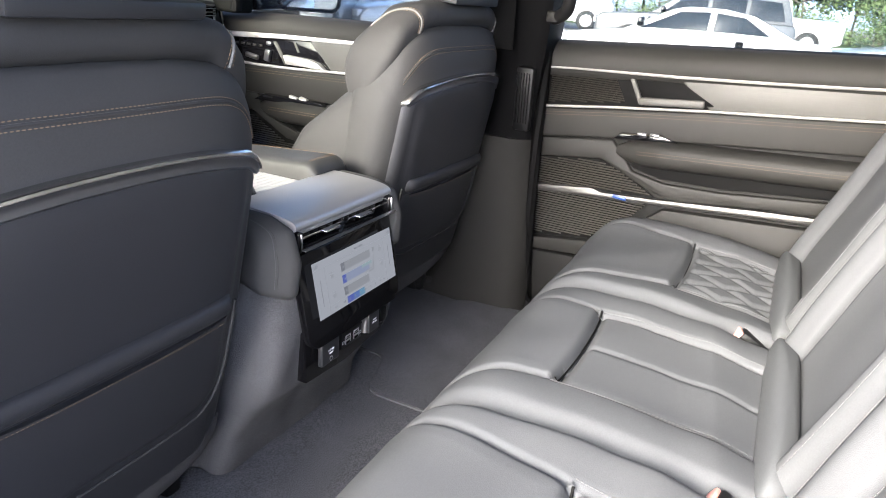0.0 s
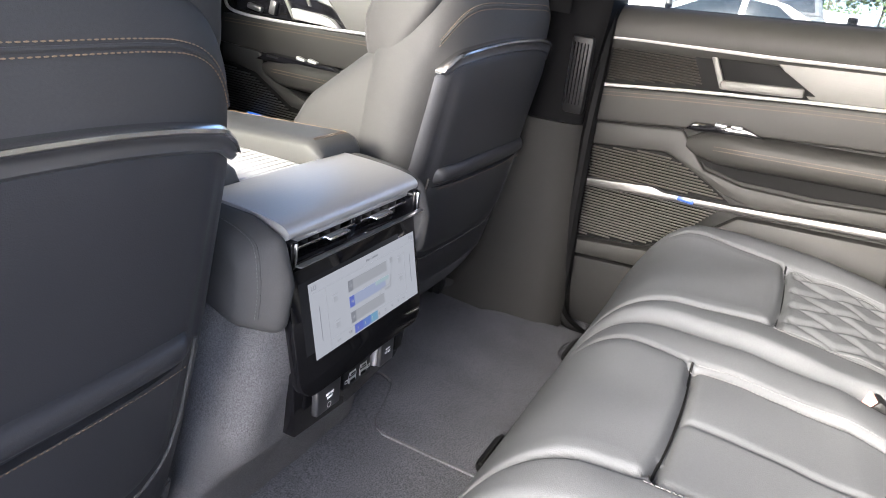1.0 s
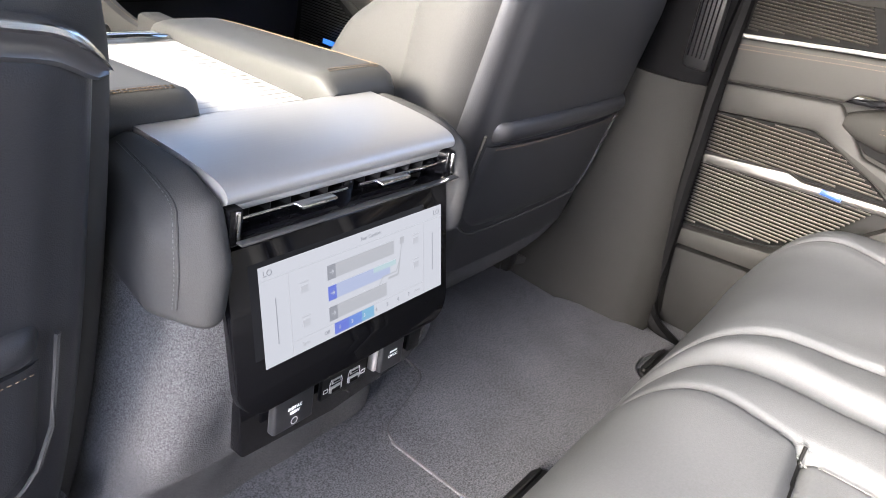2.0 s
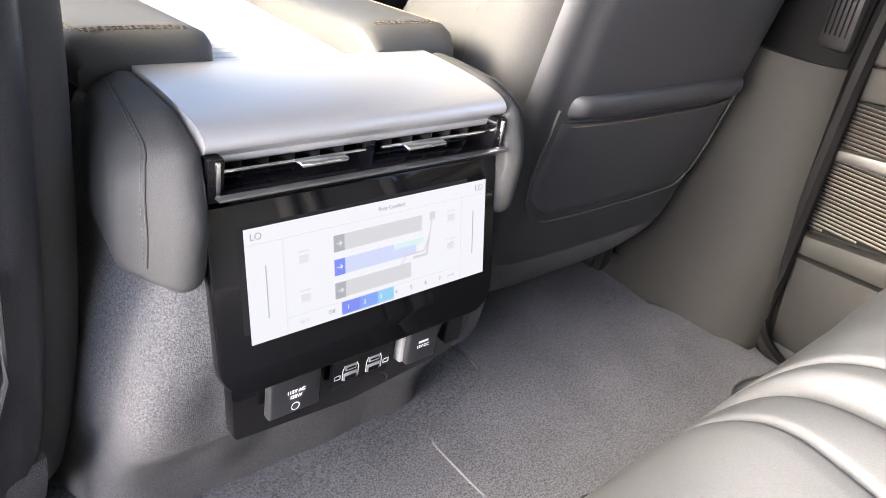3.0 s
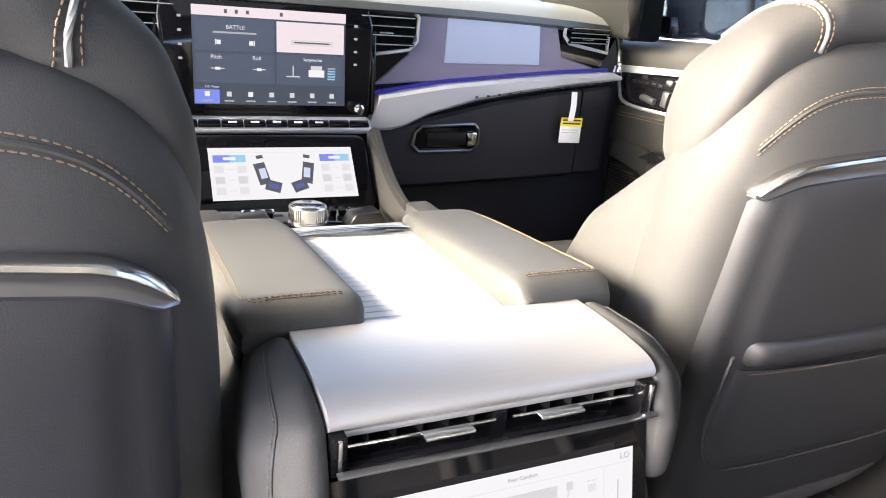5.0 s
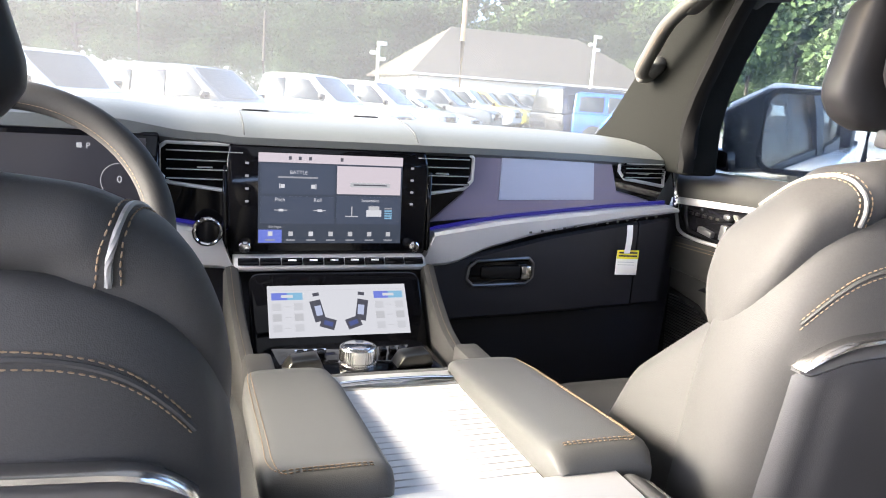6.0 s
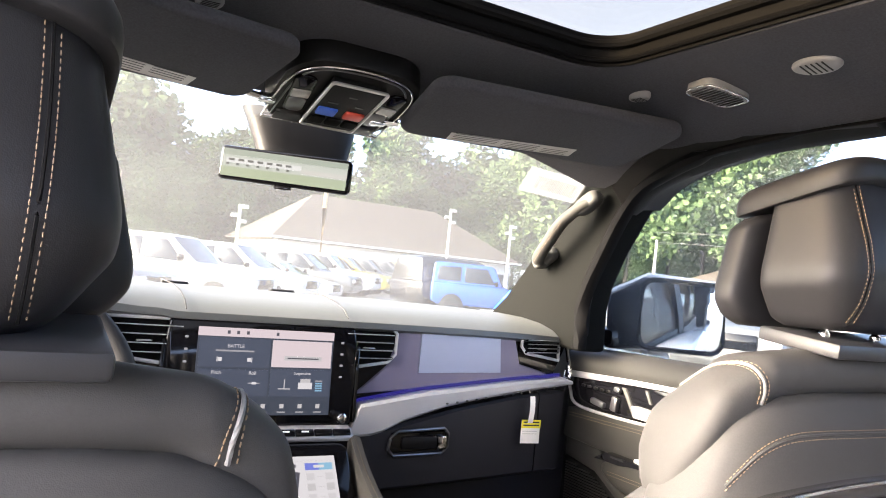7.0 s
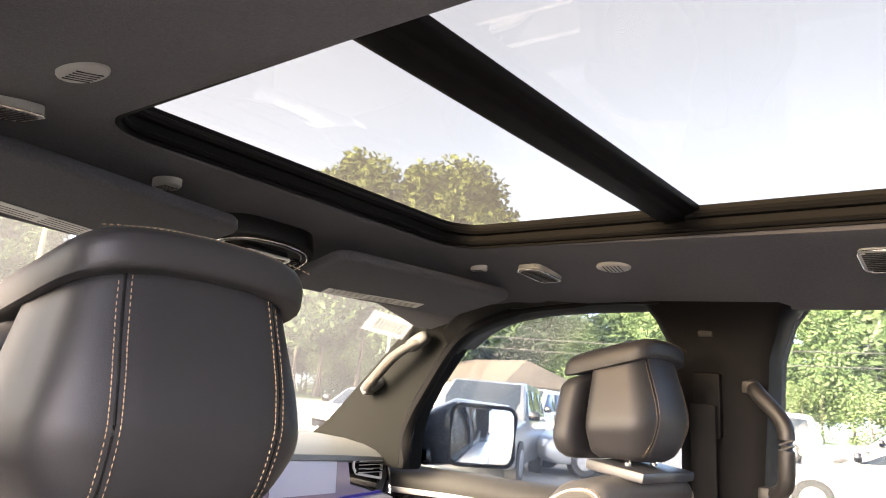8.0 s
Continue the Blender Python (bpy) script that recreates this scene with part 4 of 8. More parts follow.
    for sx in (-1, 1):
        bm = B()
        box(bm, sx * 0.205 - 0.02, sx * 0.205 + 0.02, 0.165, 0.70, FLOOR - 0.0, FLOOR + 0.035, 0.006)
        box(bm, sx * 0.205 - 0.015, sx * 0.205 + 0.015, 0.15, 0.25, FLOOR, 0.20, 0.006)
        rl = part("rail", bm, M_PLASTIC, e)
        bm = B()
        slab(bm, pose(sx * 0.205, 0.175, FLOOR + 0.03), 0.026, 0.03, 0.02, 0.006)
        part("bolt_cover", bm, M_PLASTIC, rl)
    # headrest bezel and posts
    bm = B()
    slab(bm, pose(0, 0.042, 0.849, 6), 0.226, 0.108, 0.018, 0.004)
    part("headrest_bezel", bm, M_BEZEL, e, "flat satin black headrest bezel")
    for sx in (-1, 1):
        bm = B()
        tube(bm, spline([(sx * 0.055, 0.045, 0.83), (sx * 0.055, 0.045, 0.89), (sx * 0.055, 0.05, 0.93)], 4), 0.007, 10)
        part("post", bm, M_CHROME, e, "chrome headrest post")
    # headrest: faceted body, front cushion, lid-like cap
    def lean(p, k=1.0):
        return Vector((p.x, p.y, p.z - k * (0.26 * (p.y - 0.045) + 0.012 * min(1.3, abs(p.x) / 0.105) ** 2.2)))

    def rest(v, a):
        """point on the body: v up, a round it"""
        w, yr, yf = HW(v) * 1.09, REST_REAR(v), 0.110
        k = 0.010 * (max(0, 1 - v / 0.07) ** 2 + max(0, (v - 0.96) / 0.04) ** 2)
        c, d = (yr + yf) / 2, (yf - yr) / 2 - k
        return lean(Vector(((w - k) * (0.87 + 0.14 * math.sin(a)) * sp(math.cos(a), 0.42), c + d * sp(math.sin(a), 0.42), 0.866 + 0.184 * v)), v)
    bm = B()
    loft(bm, [[rest(i / 32, 2 * math.pi * j / 56) for j in range(56)] for i in range(33)])
    hr = part("headrest", bm, M_HEADREST, e, "smooth black leather headrest")
    bm = B()
    rings = []
    for i in range(29):
        v = i / 28
        k = 0.016 * (max(0, 1 - v / 0.12) ** 2 + max(0, (v - 0.90) / 0.10) ** 2)
        w = HW(0.10 + 0.86 * v) * 1.07 + 0.006 - k
        rings.append([lean(Vector((w * sp(math.cos(a), 0.4), 0.139 + (0.026 - 0.6 * k) * sp(math.sin(a), 0.6), 0.860 + 0.176 * v)), v) for a in (2 * math.pi * j / 48 for j in range(48))])
    loft(bm, rings)
    part("front_cushion", bm, M_HEADREST, hr)
    bm = B()
    rings = []
    for inset, z in ((0.014, 1.0405), (0.004, 1.0405), (0.001, 1.0425), (0.0, 1.046), (0.0, 1.058), (0.0012, 1.064), (0.0045, 1.0695), (0.010, 1.0735), (0.020, 1.0765), (0.035, 1.0785), (0.055, 1.0795)):
        w, y0, y1 = 0.109 - inset, -0.002 + inset, 0.166 - inset
        rings.append([lean(Vector((w * (0.95 + 0.06 * math.sin(a)) * sp(math.cos(a), 0.34), (y0 + y1) / 2 + (y1 - y0) / 2 * sp(math.sin(a), 0.34), z))) for a in (2 * math.pi * j / 64 for j in range(64))])
    loft(bm, rings)
    part("cap", bm, M_HEADREST, hr)
    bm = B()
    stitches(bm, [lean(Vector((-0.092 + 0.184 * i / 20, 0.0032, 1.0705))) for i in range(21)], 0.005, 0.0008)
    part("stitching", bm, M_THREAD, hr)

    def rear_at(v, x):
        run = [rest(v, math.pi * (1 + i / 120)) for i in range(121)]
        return min(run, key=lambda p: abs(p.x - x))
    for sx in (-1, 1):
        for o in (0.0, 0.0085):
            bm = B()
            pts = []
            for i in range(17):
                v = 0.06 + 0.89 * i / 16
                x = sx * (0.0585 + o + 0.004 * math.sin(math.pi * v))
                p = rear_at(v, x)
                pts.append(Vector((x, p.y - 0.0006, p.z)))
            stitches(bm, pts, 0.005, 0.0009)
            part("stitching", bm, M_THREAD, hr)
        bm = B()
        tube(bm, [Vector((sx * (0.0627 + 0.004 * math.sin(math.pi * v)), rear_at(v, sx * (0.0627 + 0.004 * math.sin(math.pi * v))).y + 0.0006, rear_at(v, sx * 0.0627).z)) for v in (0.05 + 0.91 * i / 24 for i in range(25))], 0.0014, 6)
        part("seam", bm, M_DARK, hr)
    e.matrix_world = at
    return e


passenger_seat = front_seat(pose(0.510, 0.045, 0.0), "front seats")
driver_seat = copy_thing(passenger_seat, pose(-0.476, -0.012, -0.028))
for o in driver_seat.children:
    if o.name.startswith(("headrest.", "post")):
        o.location.z -= 0.012      # the driver's headrest is set lower


# ---- rear bench ----
def bench():
    e = thing("rear_bench", (0, -0.5, FLOOR), "grey leather rear bench with quilted outer seats", "car seat")

    def top(x, y):
        """height of the cushion top before edges and seams"""
        t = (-0.25 - y) / 0.47
        return 0.392 - 0.012 * (2 * t - 0.7) ** 2 - 0.035 * max(0, t - 0.45)

    def cushion(x0, x1, seam, quilt, outer):
        def f(u, v):
            x, y = x0 + (x1 - x0) * u, -0.73 + 0.52 * v
            a = min(u, 1 - u) * (x1 - x0)
            b = (1 - v) * 0.52
            z = top(x, y)
            z -= 0.030 * max(0, 1 - a / 0.035) ** 2.5
            drop = 0.14 * max(0, 1 - b / 0.16) ** 3.2
            z -= drop
            # outer thigh bolster
            if outer:
                k = (x - x0) / (x1 - x0) if outer > 0 else (x1 - x) / (x1 - x0)
                z += 0.014 * math.exp(-((k - 0.86) / 0.13) ** 2)
                z += 0.006 * math.exp(-((k - 0.06) / 0.10) ** 2)
                inner = 0.20 < k < 0.74
            else:
                k = u
                z += 0.005 * math.exp(-((k - 0.12) / 0.10) ** 2) + 0.005 * math.exp(-((k - 0.88) / 0.10) ** 2)
                inner = 0.22 < k < 0.78
            yy = y + 0.02 * math.cos((k - 0.5) * 3.0)
            if inner:
                z -= 0.012 * math.exp(-((yy - seam) / 0.007) ** 2)
            # lengthwise seams
            lim = (0.20, 0.74) if outer else (0.22, 0.78)
            for kk in lim:
                if yy < seam:
                    z -= 0.006 * math.exp(-((k - kk - 0.02 * (y + 0.45)) / 0.016) ** 2)
                else:
                    # seams that fan out to the front on either side of the thigh pad
                    fan = kk + (0.42 if kk > 0.5 else -0.42) * (yy - seam)
                    z -= 0.0075 * math.exp(-((k - fan) / 0.011) ** 2) * min(1.0, (yy - seam) / 0.01)
            wide = 0.42 * max(0.0, yy - seam)
            if yy > seam and lim[0] - wide < k < lim[1] + wide:
                z += 0.005 * min(1.0, (k - lim[0] + wide) / 0.06, (lim[1] + wide - k) / 0.06, (yy - seam) / 0.03) ** 0.5
            if quilt and inner and yy < seam - 0.012:
                p, q = (x + y * 0.62) / 0.070, (x - y * 0.62) / 0.070
                g = min(abs(p - round(p)), abs(q - round(q)))
                z += 0.007 * min(1, g / 0.2) ** 0.6 - 0.006
            elif not outer and inner and yy < seam:
                z -= 0.003 * math.exp(-((k - 0.5) / 0.012) ** 2)
                z -= 0.005
            z += 0.0035 * noise.noise(Vector((x * 9, y * 14, 3)))
            fold = max(0.0, 1 - abs(y + 0.62 - 0.12 * (x - x0)) / 0.05) * 0.004
            return Vector((x, y, z + fold))
        bm = B()
        sheet(bm, f, 150, 130, (0, 0.0, -0.20))
        cu = part("cushion", bm, M_LEATHER_REAR, e, sharp=80)
        lim = (0.20, 0.74) if outer > 0 else (0.26, 0.80) if outer < 0 else (0.22, 0.78)
        # dark line laid in the groove to paint in its shade
        bm = B()
        tube(bm, [f(lim[0] + (lim[1] - lim[0]) * i / 24, (seam - 0.02 * math.cos(((lim[0] + (lim[1] - lim[0]) * i / 24) if outer >= 0 else 1 - (lim[0] + (lim[1] - lim[0]) * i / 24)) * 3.0 - 1.5) + 0.73) / 0.52) for i in range(25)], 0.0016, 6)
        part("crease_shade", bm, M_DARK, cu)
        for kk in lim:
            for o in (-0.016, 0.016):
                bm = B()
                stitches(bm, [f(kk + o + (0.02 if outer >= 0 else -0.02) * (0.16 - 0.52 * i / 30), (i / 30) * (seam + 0.70) / 0.52 + 0.04) + Vector((0, 0, 0.0008)) for i in range(31)], 0.006, 0.0014)
                part("stitching", bm, M_THREAD_GREY, cu)
        return cu
    cushion(0.236, 0.755, -0.47, True, 1)
    cushion(-0.234, 0.234, -0.385, False, 0)
    cushion(-0.755, -0.236, -0.47, True, -1)
    for x0, x1 in ((0.245, 0.745), (-0.225, 0.225), (-0.745, -0.245)):
        bm = B()
        pillow(bm, pose((x0 + x1) / 2, -0.676, 0.374, 18), (x1 - x0) / 2, 0.020, 0.032, 0.35, 0.75, 40, 16)
        part("border_roll", bm, M_LEATHER_REAR, e)
    bm = B()
    box(bm, -0.70, 0.70, -0.75, -0.30, FLOOR + 0.002, 0.24, 0.02)
    part("bench_base", bm, M_PLASTIC, e)
    for x0, x1 in ((0.236, 0.755), (-0.234, 0.234), (-0.755, -0.236)):
        def g(u, v, x0=x0, x1=x1):
            x, z = x0 + (x1 - x0) * u, 0.35 + 0.58 * v
            a = min(u, 1 - u)
            y = -0.685 - 0.20 * v - 0.04 * v * v
            y += 0.028 * math.exp(-((a - 0.10) / 0.07) ** 2) - 0.05 * max(0, 1 - a / 0.05) ** 2
            y -= 0.05 * max(0, (v - 0.92) / 0.08) ** 2
            y -= 0.007 * math.exp(-((a - 0.20) / 0.012) ** 2)
            y += 0.004 * noise.noise(Vector((x * 8, z * 8, 1)))
            return Vector((x, y, z))
        bm = B()
        sheet(bm, g, 50, 44, (0, -0.11, 0.0))
        part("backrest", bm, M_LEATHER_REAR, e, sharp=80)
        for a in (0.075, 0.20, 0.80, 0.925):
            bm = B()
            stitches(bm, [g(a, v / 20) + Vector((0, 0.0015, 0)) for v in range(21)], 0.006, 0.001)
            part("stitching", bm, M_THREAD_GREY, e)
    return e


bench()


def buckle(at, ry):
    e = thing("seat_belt_buckle", (0, 0, 0), "black belt buckle with a red press button on the bench", "belt buckle", "belt buckles")
    bm = B()
    slab(bm, pose(0, 0, 0.03), 0.05, 0.026, 0.07, 0.007)
    part("housing", bm, M_PLASTIC, e)
    bm = B()
    slab(bm, pose(0, 0.0, 0.066), 0.042, 0.018, 0.008, 0.003)
    part("button", bm, M_BUCKLE, e, "red press button")
    bm = B()
    tube(bm, [(0, 0, 0.0), (0, -0.01, -0.05)], 0.012, 8, flat=0.5)
    part("stalk", bm, M_DARK, e)
    e.matrix_world = at
    return e


buckle(pose(0.262, -0.662, 0.335, -60, 0, 10), 0)
buckle(pose(-0.262, -0.67, 0.335, -60, 0, -10), 0)


# ---- floor mats ----
def rear_mat():
    e = thing("floor_mat", (0.45, -0.1, FLOOR), "dark grey carpet floor mat with a bound edge", "floor mat")
    c = [(0.150, -0.40), (0.155, -0.02), (0.160, 0.025), (0.178, 0.048), (0.235, 0.064), (0.288, 0.082), (0.306, 0.105), (0.312, 0.16), (0.33, 0.24), (0.50, 0.25), (0.585, 0.24), (0.60, 0.16), (0.625, 0.105), (0.68, 0.085), (0.705, 0.05), (0.72, -0.03), (0.738, -0.14), (0.718, -0.165), (0.700, -0.145), (0.665, -0.127), (0.615, -0.127), (0.585, -0.148), (0.575, -0.19), (0.57, -0.40)]
    poly = [(p.x, p.y) for p in spline([(x, y, 0) for x, y in c], 5)]
    bm = B()
    prism(bm, poly, FLOOR + 0.002, FLOOR + 0.009, "z")
    part("carpet", bm, M_CARPET, e)
    bm = B()
    tube(bm, [(x, y, FLOOR + 0.007) for x, y in poly[:36]], 0.0018, 6)
    tube(bm, [(x, y, FLOOR + 0.007) for x, y in poly[60:]], 0.0018, 6)
    part("binding", bm, M_BINDING, e, "bound dark edge")
    return e


rear_mat()


def floor_vent(at, label):
    e = thing("floor_vent", (0, 0, 0), label, "air vent", "floor vents")
    bm = B()
    prism(bm, [(p.x, p.y) for p in rrect(-0.055, 0.055, -0.05, 0.05, 0.02, 4)], 0, 0.010, "z", 0.003)
    part("frame", bm, M_PLASTIC, e)
    for i in range(8):
        bm = B()
        slab(bm, pose(0, -0.04 + 0.0115 * i, 0.012), 0.09, 0.005, 0.006, 0.001)
        part("slat", bm, M_TRIMPLASTIC, e)
    e.matrix_world = at
    return e


floor_vent(pose(0.642, -0.188, FLOOR + 0.006, 0, 0, 0), "black ribbed floor vent by the door")
floor_vent(pose(0.205, -0.19, FLOOR + 0.013, 0, 0, 0), "black ribbed floor vent in front of the bench")
bm = B()
slab(bm, pose(0.768, -0.225, FLOOR + 0.006), 0.012, 0.14, 0.007, 0.003)
tagged(part("sill_plate", bm, M_SILVER), "brushed metal sill plate by the door", "sill plate")


bm = B()
rings = []
for i in range(13):
    y = 0.22 - 0.27 * i / 12
    x = 0.735 + 0.045 * (i / 12) ** 1.5
    h = 0.030 + 0.012 * math.sin(math.pi * i / 12)
    rings.append([Vector((x - 0.014, y, FLOOR + 0.001)), Vector((x - 0.012, y, FLOOR + h * 0.6)), Vector((x - 0.004, y, FLOOR + h)), Vector((x + 0.010, y, FLOOR + h * 0.9)), Vector((x + 0.035, y, FLOOR + h * 1.2)), Vector((x + 0.05, y, FLOOR + 0.001))])
loft(bm, rings)
tagged(part("trim_sill_cover", bm, M_PLASTIC), "black plastic cover along the foot of the pillar", "trim", kind="structure")


# ---- centre console ----
def console():
    e = thing("centre_console", (0, 0.3, FLOOR), "centre console with silver top, leather cheeks and carpeted sides", "console")
    # carpeted body: wide at the floor, drawn in under the cheeks, with a crease down its side
    bm = B()
    rings = []
    for z, w, y in ((0.06, 0.205, 0.10), (0.14, 0.200, 0.085), (0.20, 0.200, 0.05), (0.235, 0.198, 0.020), (0.28, 0.195, 0.012), (0.34, 0.187, 0.010), (0.40, 0.168, 0.014), (0.444, 0.160, 0.018), (0.452, 0.158, 0.075), (0.49, 0.15, 0.075)):
        yf = 0.75 if z < 0.43 else 0.52
        half = [(w - 0.040, y), (w - 0.016, y + 0.003), (w - 0.004, y + 0.014), (w, y + 0.034), (w - 0.003, y + 0.058), (w + 0.008, y + 0.075), (w + 0.014, y + 0.11), (w + 0.012, y + 0.24), (w + 0.01, yf)]
        rings.append([Vector((0, y, z))] + [Vector((xx, yy, z)) for xx, yy in half] + [Vector((-xx, yy, z)) for xx, yy in half[::-1]])
    loft(bm, rings)
    bm = fuse(bm, 0.008, 6)
    for v in bm.verts:
        if v.co.y < 0.5:
            v.co += Vector((0.005 * noise.noise(v.co * 16), 0.005 * noise.noise(v.co * 16 + Vector((5, 0, 0))), 0))
    part("carpeted_body", bm, M_CARPET_SIDE, e, "grey carpeted console sides")
    # silver rolled top
    prf = spline([(0, y, z) for y, z in ((0.0185, 0.5030), (0.0135, 0.5065), (0.0135, 0.5125), (0.020, 0.5180), (0.034, 0.5218), (0.060, 0.5245), (0.10, 0.526), (0.138, 0.526))], 6)
    bm = B()
    loft(bm, [[Vector((x, p.y, p.z)) for p in prf] + [Vector((x, p.y + 0.008, p.z - 0.012)) for p in prf[::-1]] for x in (-0.143 + 0.286 * i / 12 for i in range(13))])
    part("silver_roll", bm, M_ROLL, e, "brushed silver rolled end")
    # leather cheeks: a rounded pad wrapped round each rear corner, its seam set back from the edge
    for sx in (-1, 1):
        bm = B()
        hull(bm, [(sx * x, y, z, r) for x, y, z, r in ((0.158, 0.013, 0.418, 0.016), (0.156, 0.010, 0.46, 0.016), (0.155, 0.022, 0.500, 0.014), (0.154, 0.055, 0.514, 0.012), (0.153, 0.125, 0.518, 0.010), (0.182, 0.040, 0.424, 0.014), (0.182, 0.040, 0.480, 0.016), (0.176, 0.062, 0.500, 0.016), (0.166, 0.125, 0.506, 0.014), (0.172, 0.105, 0.448, 0.022), (0.166, 0.135, 0.480, 0.018))])
        bm = fuse(bm, 0.004, 8)
        for v in bm.verts:
            # the inner side is cut straight beside the display
            v.co.x = sx * max(abs(v.co.x), 0.1445)
        ck = part("cheek", bm, M_LEATHER_CONSOLE, e, "grey leather cheek")
        bpy.context.view_layer.update()
        run = []
        for p in spline([(sx * 0.188, 0.012, 0.425), (sx * 0.188, 0.010, 0.46), (sx * 0.184, 0.018, 0.50), (sx * 0.180, 0.045, 0.525), (sx * 0.172, 0.12, 0.535)], 8):
            _, q, nm, _ = ck.closest_point_on_mesh(p)
            run.append(q + nm * 0.0003)
        bm = B()
        tube(bm, run, 0.0009, 6)
        part("seam", bm, M_LEATHER_CONSOLE, ck)
        bm = B()
        stitches(bm, [p + Vector((sx * 0.0022, 0.0022, 0)) for p in run], 0.004, 0.0008)
        part("stitching", bm, M_THREAD_GREY, ck)
    # air vent recess
    bm = B()
    box(bm, -0.141, 0.141, 0.05, 0.055, 0.45, 0.502)
    box(bm, -0.1435, -0.130, 0.008, 0.05, 0.470, 0.503, 0.003)
    box(bm, 0.130, 0.1435, 0.008, 0.05, 0.470, 0.503, 0.003)
    box(bm, -0.13, 0.13, 0.004, 0.05, 0.470, 0.4765, 0.002)
    box(bm, -0.006, 0.006, 0.022, 0.05, 0.475, 0.502, 0.001)
    vent = part("air_vent", bm, M_PIANO, e, "gloss black rear air vent")
    for x0, x1 in ((-0.128, -0.008), (0.008, 0.128)):
        bm = B()
        tube(bm, [(x0, 0.017, 0.489), (x1, 0.017, 0.489)], 0.0014, 8)
        part("bar", bm, M_CHROME, vent)
        xm = (x0 + x1) / 2 + (0.018 if x0 > 0 else -0.018) * -1
        bm = B()
        slab(bm, pose(xm, 0.012, 0.4885), 0.042, 0.010, 0.0035, 0.0015)
        part("slider", bm, M_CHROME, vent)
        for z in (0.481, 0.497):
            bm = B()
            slab(bm, pose((x0 + x1) / 2, 0.032, z, 8), x1 - x0 - 0.004, 0.014, 0.0018)
            part("louvre", bm, M_PIANO, vent)
        for i in range(5):
            bm = B()
            slab(bm, pose(x0 + 0.016 + i * 0.022, 0.038, 0.4885, 0, 0, 20), 0.0016, 0.020, 0.025)
            part("vane", bm, M_PLASTIC, vent)
    for x in (-0.1365, 0.1365):
        bm = B()
        slab(bm, pose(x, 0.0075, 0.488), 0.0035, 0.004, 0.027, 0.001)
        part("end_trim", bm, M_CHROME, vent)
    bm = B()
    box(bm, -0.140, 0.140, -0.0035, 0.004, 0.4765, 0.4785, 0.0007)
    part("vent_line", bm, M_FILLET, vent)
    # black panel with the display, and the socket panel below
    lean = math.degrees(math.atan2(0.021, 0.088))
    bm = B()
    prism(bm, [(-0.1435, 0.0295)] + [(-0.1155 - 0.028 * math.cos(radians(a)), -0.097 - 0.028 * math.sin(radians(a))) for a in range(0, 91, 15)] + [(0.1155 + 0.028 * math.sin(radians(a)), -0.097 - 0.028 * math.cos(radians(a))) for a in range(0, 91, 15)] + [(0.1435, 0.0295)], 0.0, 0.012, "z", 0.002)
    bm.transform(pose(0, 0.006, 0.4365, 90 - lean) @ Matrix.Translation((0, 0, -0.012)))
    pan = part("display_panel", bm, M_PIANO, e, "gloss black display panel")
    bm = B()
    prism(bm, [(-0.128, 0.335), (0.140, 0.335), (0.150, 0.305), (0.142, 0.268), (0.122, 0.248), (0.0, 0.235), (-0.118, 0.242)], 0.002, 0.03, "y", 0.003)
    part("socket_panel", bm, M_PIANO, e, "gloss black socket panel")
    return e, lean


con, LEAN_RS = console()
RS = pose(0, 0, 0.45, 90 - LEAN_RS)   # top middle of the lit display; x across, y up, z towards the rear seat


# ---- displays and lettering ----
def lit(name, col, k):
    return glow(name, col, k)


K = 0.029   # brightness of a white display field
M_SC_WHITE = lit("display_white", (0.86, 0.85, 0.90), K)
M_SC_GREY = lit("display_grey", (0.66, 0.65, 0.68), K)
M_SC_MID = lit("display_mid", (0.42, 0.42, 0.46), K)
M_SC_BLUE = lit("display_blue", (0.20, 0.26, 0.85), K)
M_SC_CYAN = lit("display_cyan", (0.30, 0.60, 0.85), K)
M_SC_PALE = lit("display_pale", (0.62, 0.67, 0.90), K)
M_SC_TEAL = lit("display_teal", (0.68, 0.84, 0.86), K)
M_SC_NAVY = lit("display_navy", (0.055, 0.07, 0.105), K)
M_SC_NAVY2 = lit("display_navy_tile", (0.075, 0.095, 0.15), K)
M_SC_PINK = lit("display_pink", (0.85, 0.74, 0.80), K)
M_SC_DARKTXT = lit("display_dark", (0.10, 0.10, 0.13), K)
M_SC_FAINT = lit("display_faint", (0.74, 0.73, 0.77), K)
M_AMBIENT = lit("ambient_blue", (0.05, 0.04, 0.60), 0.012)


def tile(parent, name, m, x0, x1, y0, y1, h, material, label="", r=0.0):
    """A flat field on a display: m has x across, y up and z towards the eye."""
    bm = B()
    slab(bm, pose((x0 + x1) / 2, (y0 + y1) / 2, h), x1 - x0, y1 - y0, 0.0004, 0.0)
    bm.transform(m)
    return part(name, bm, material, parent, label)


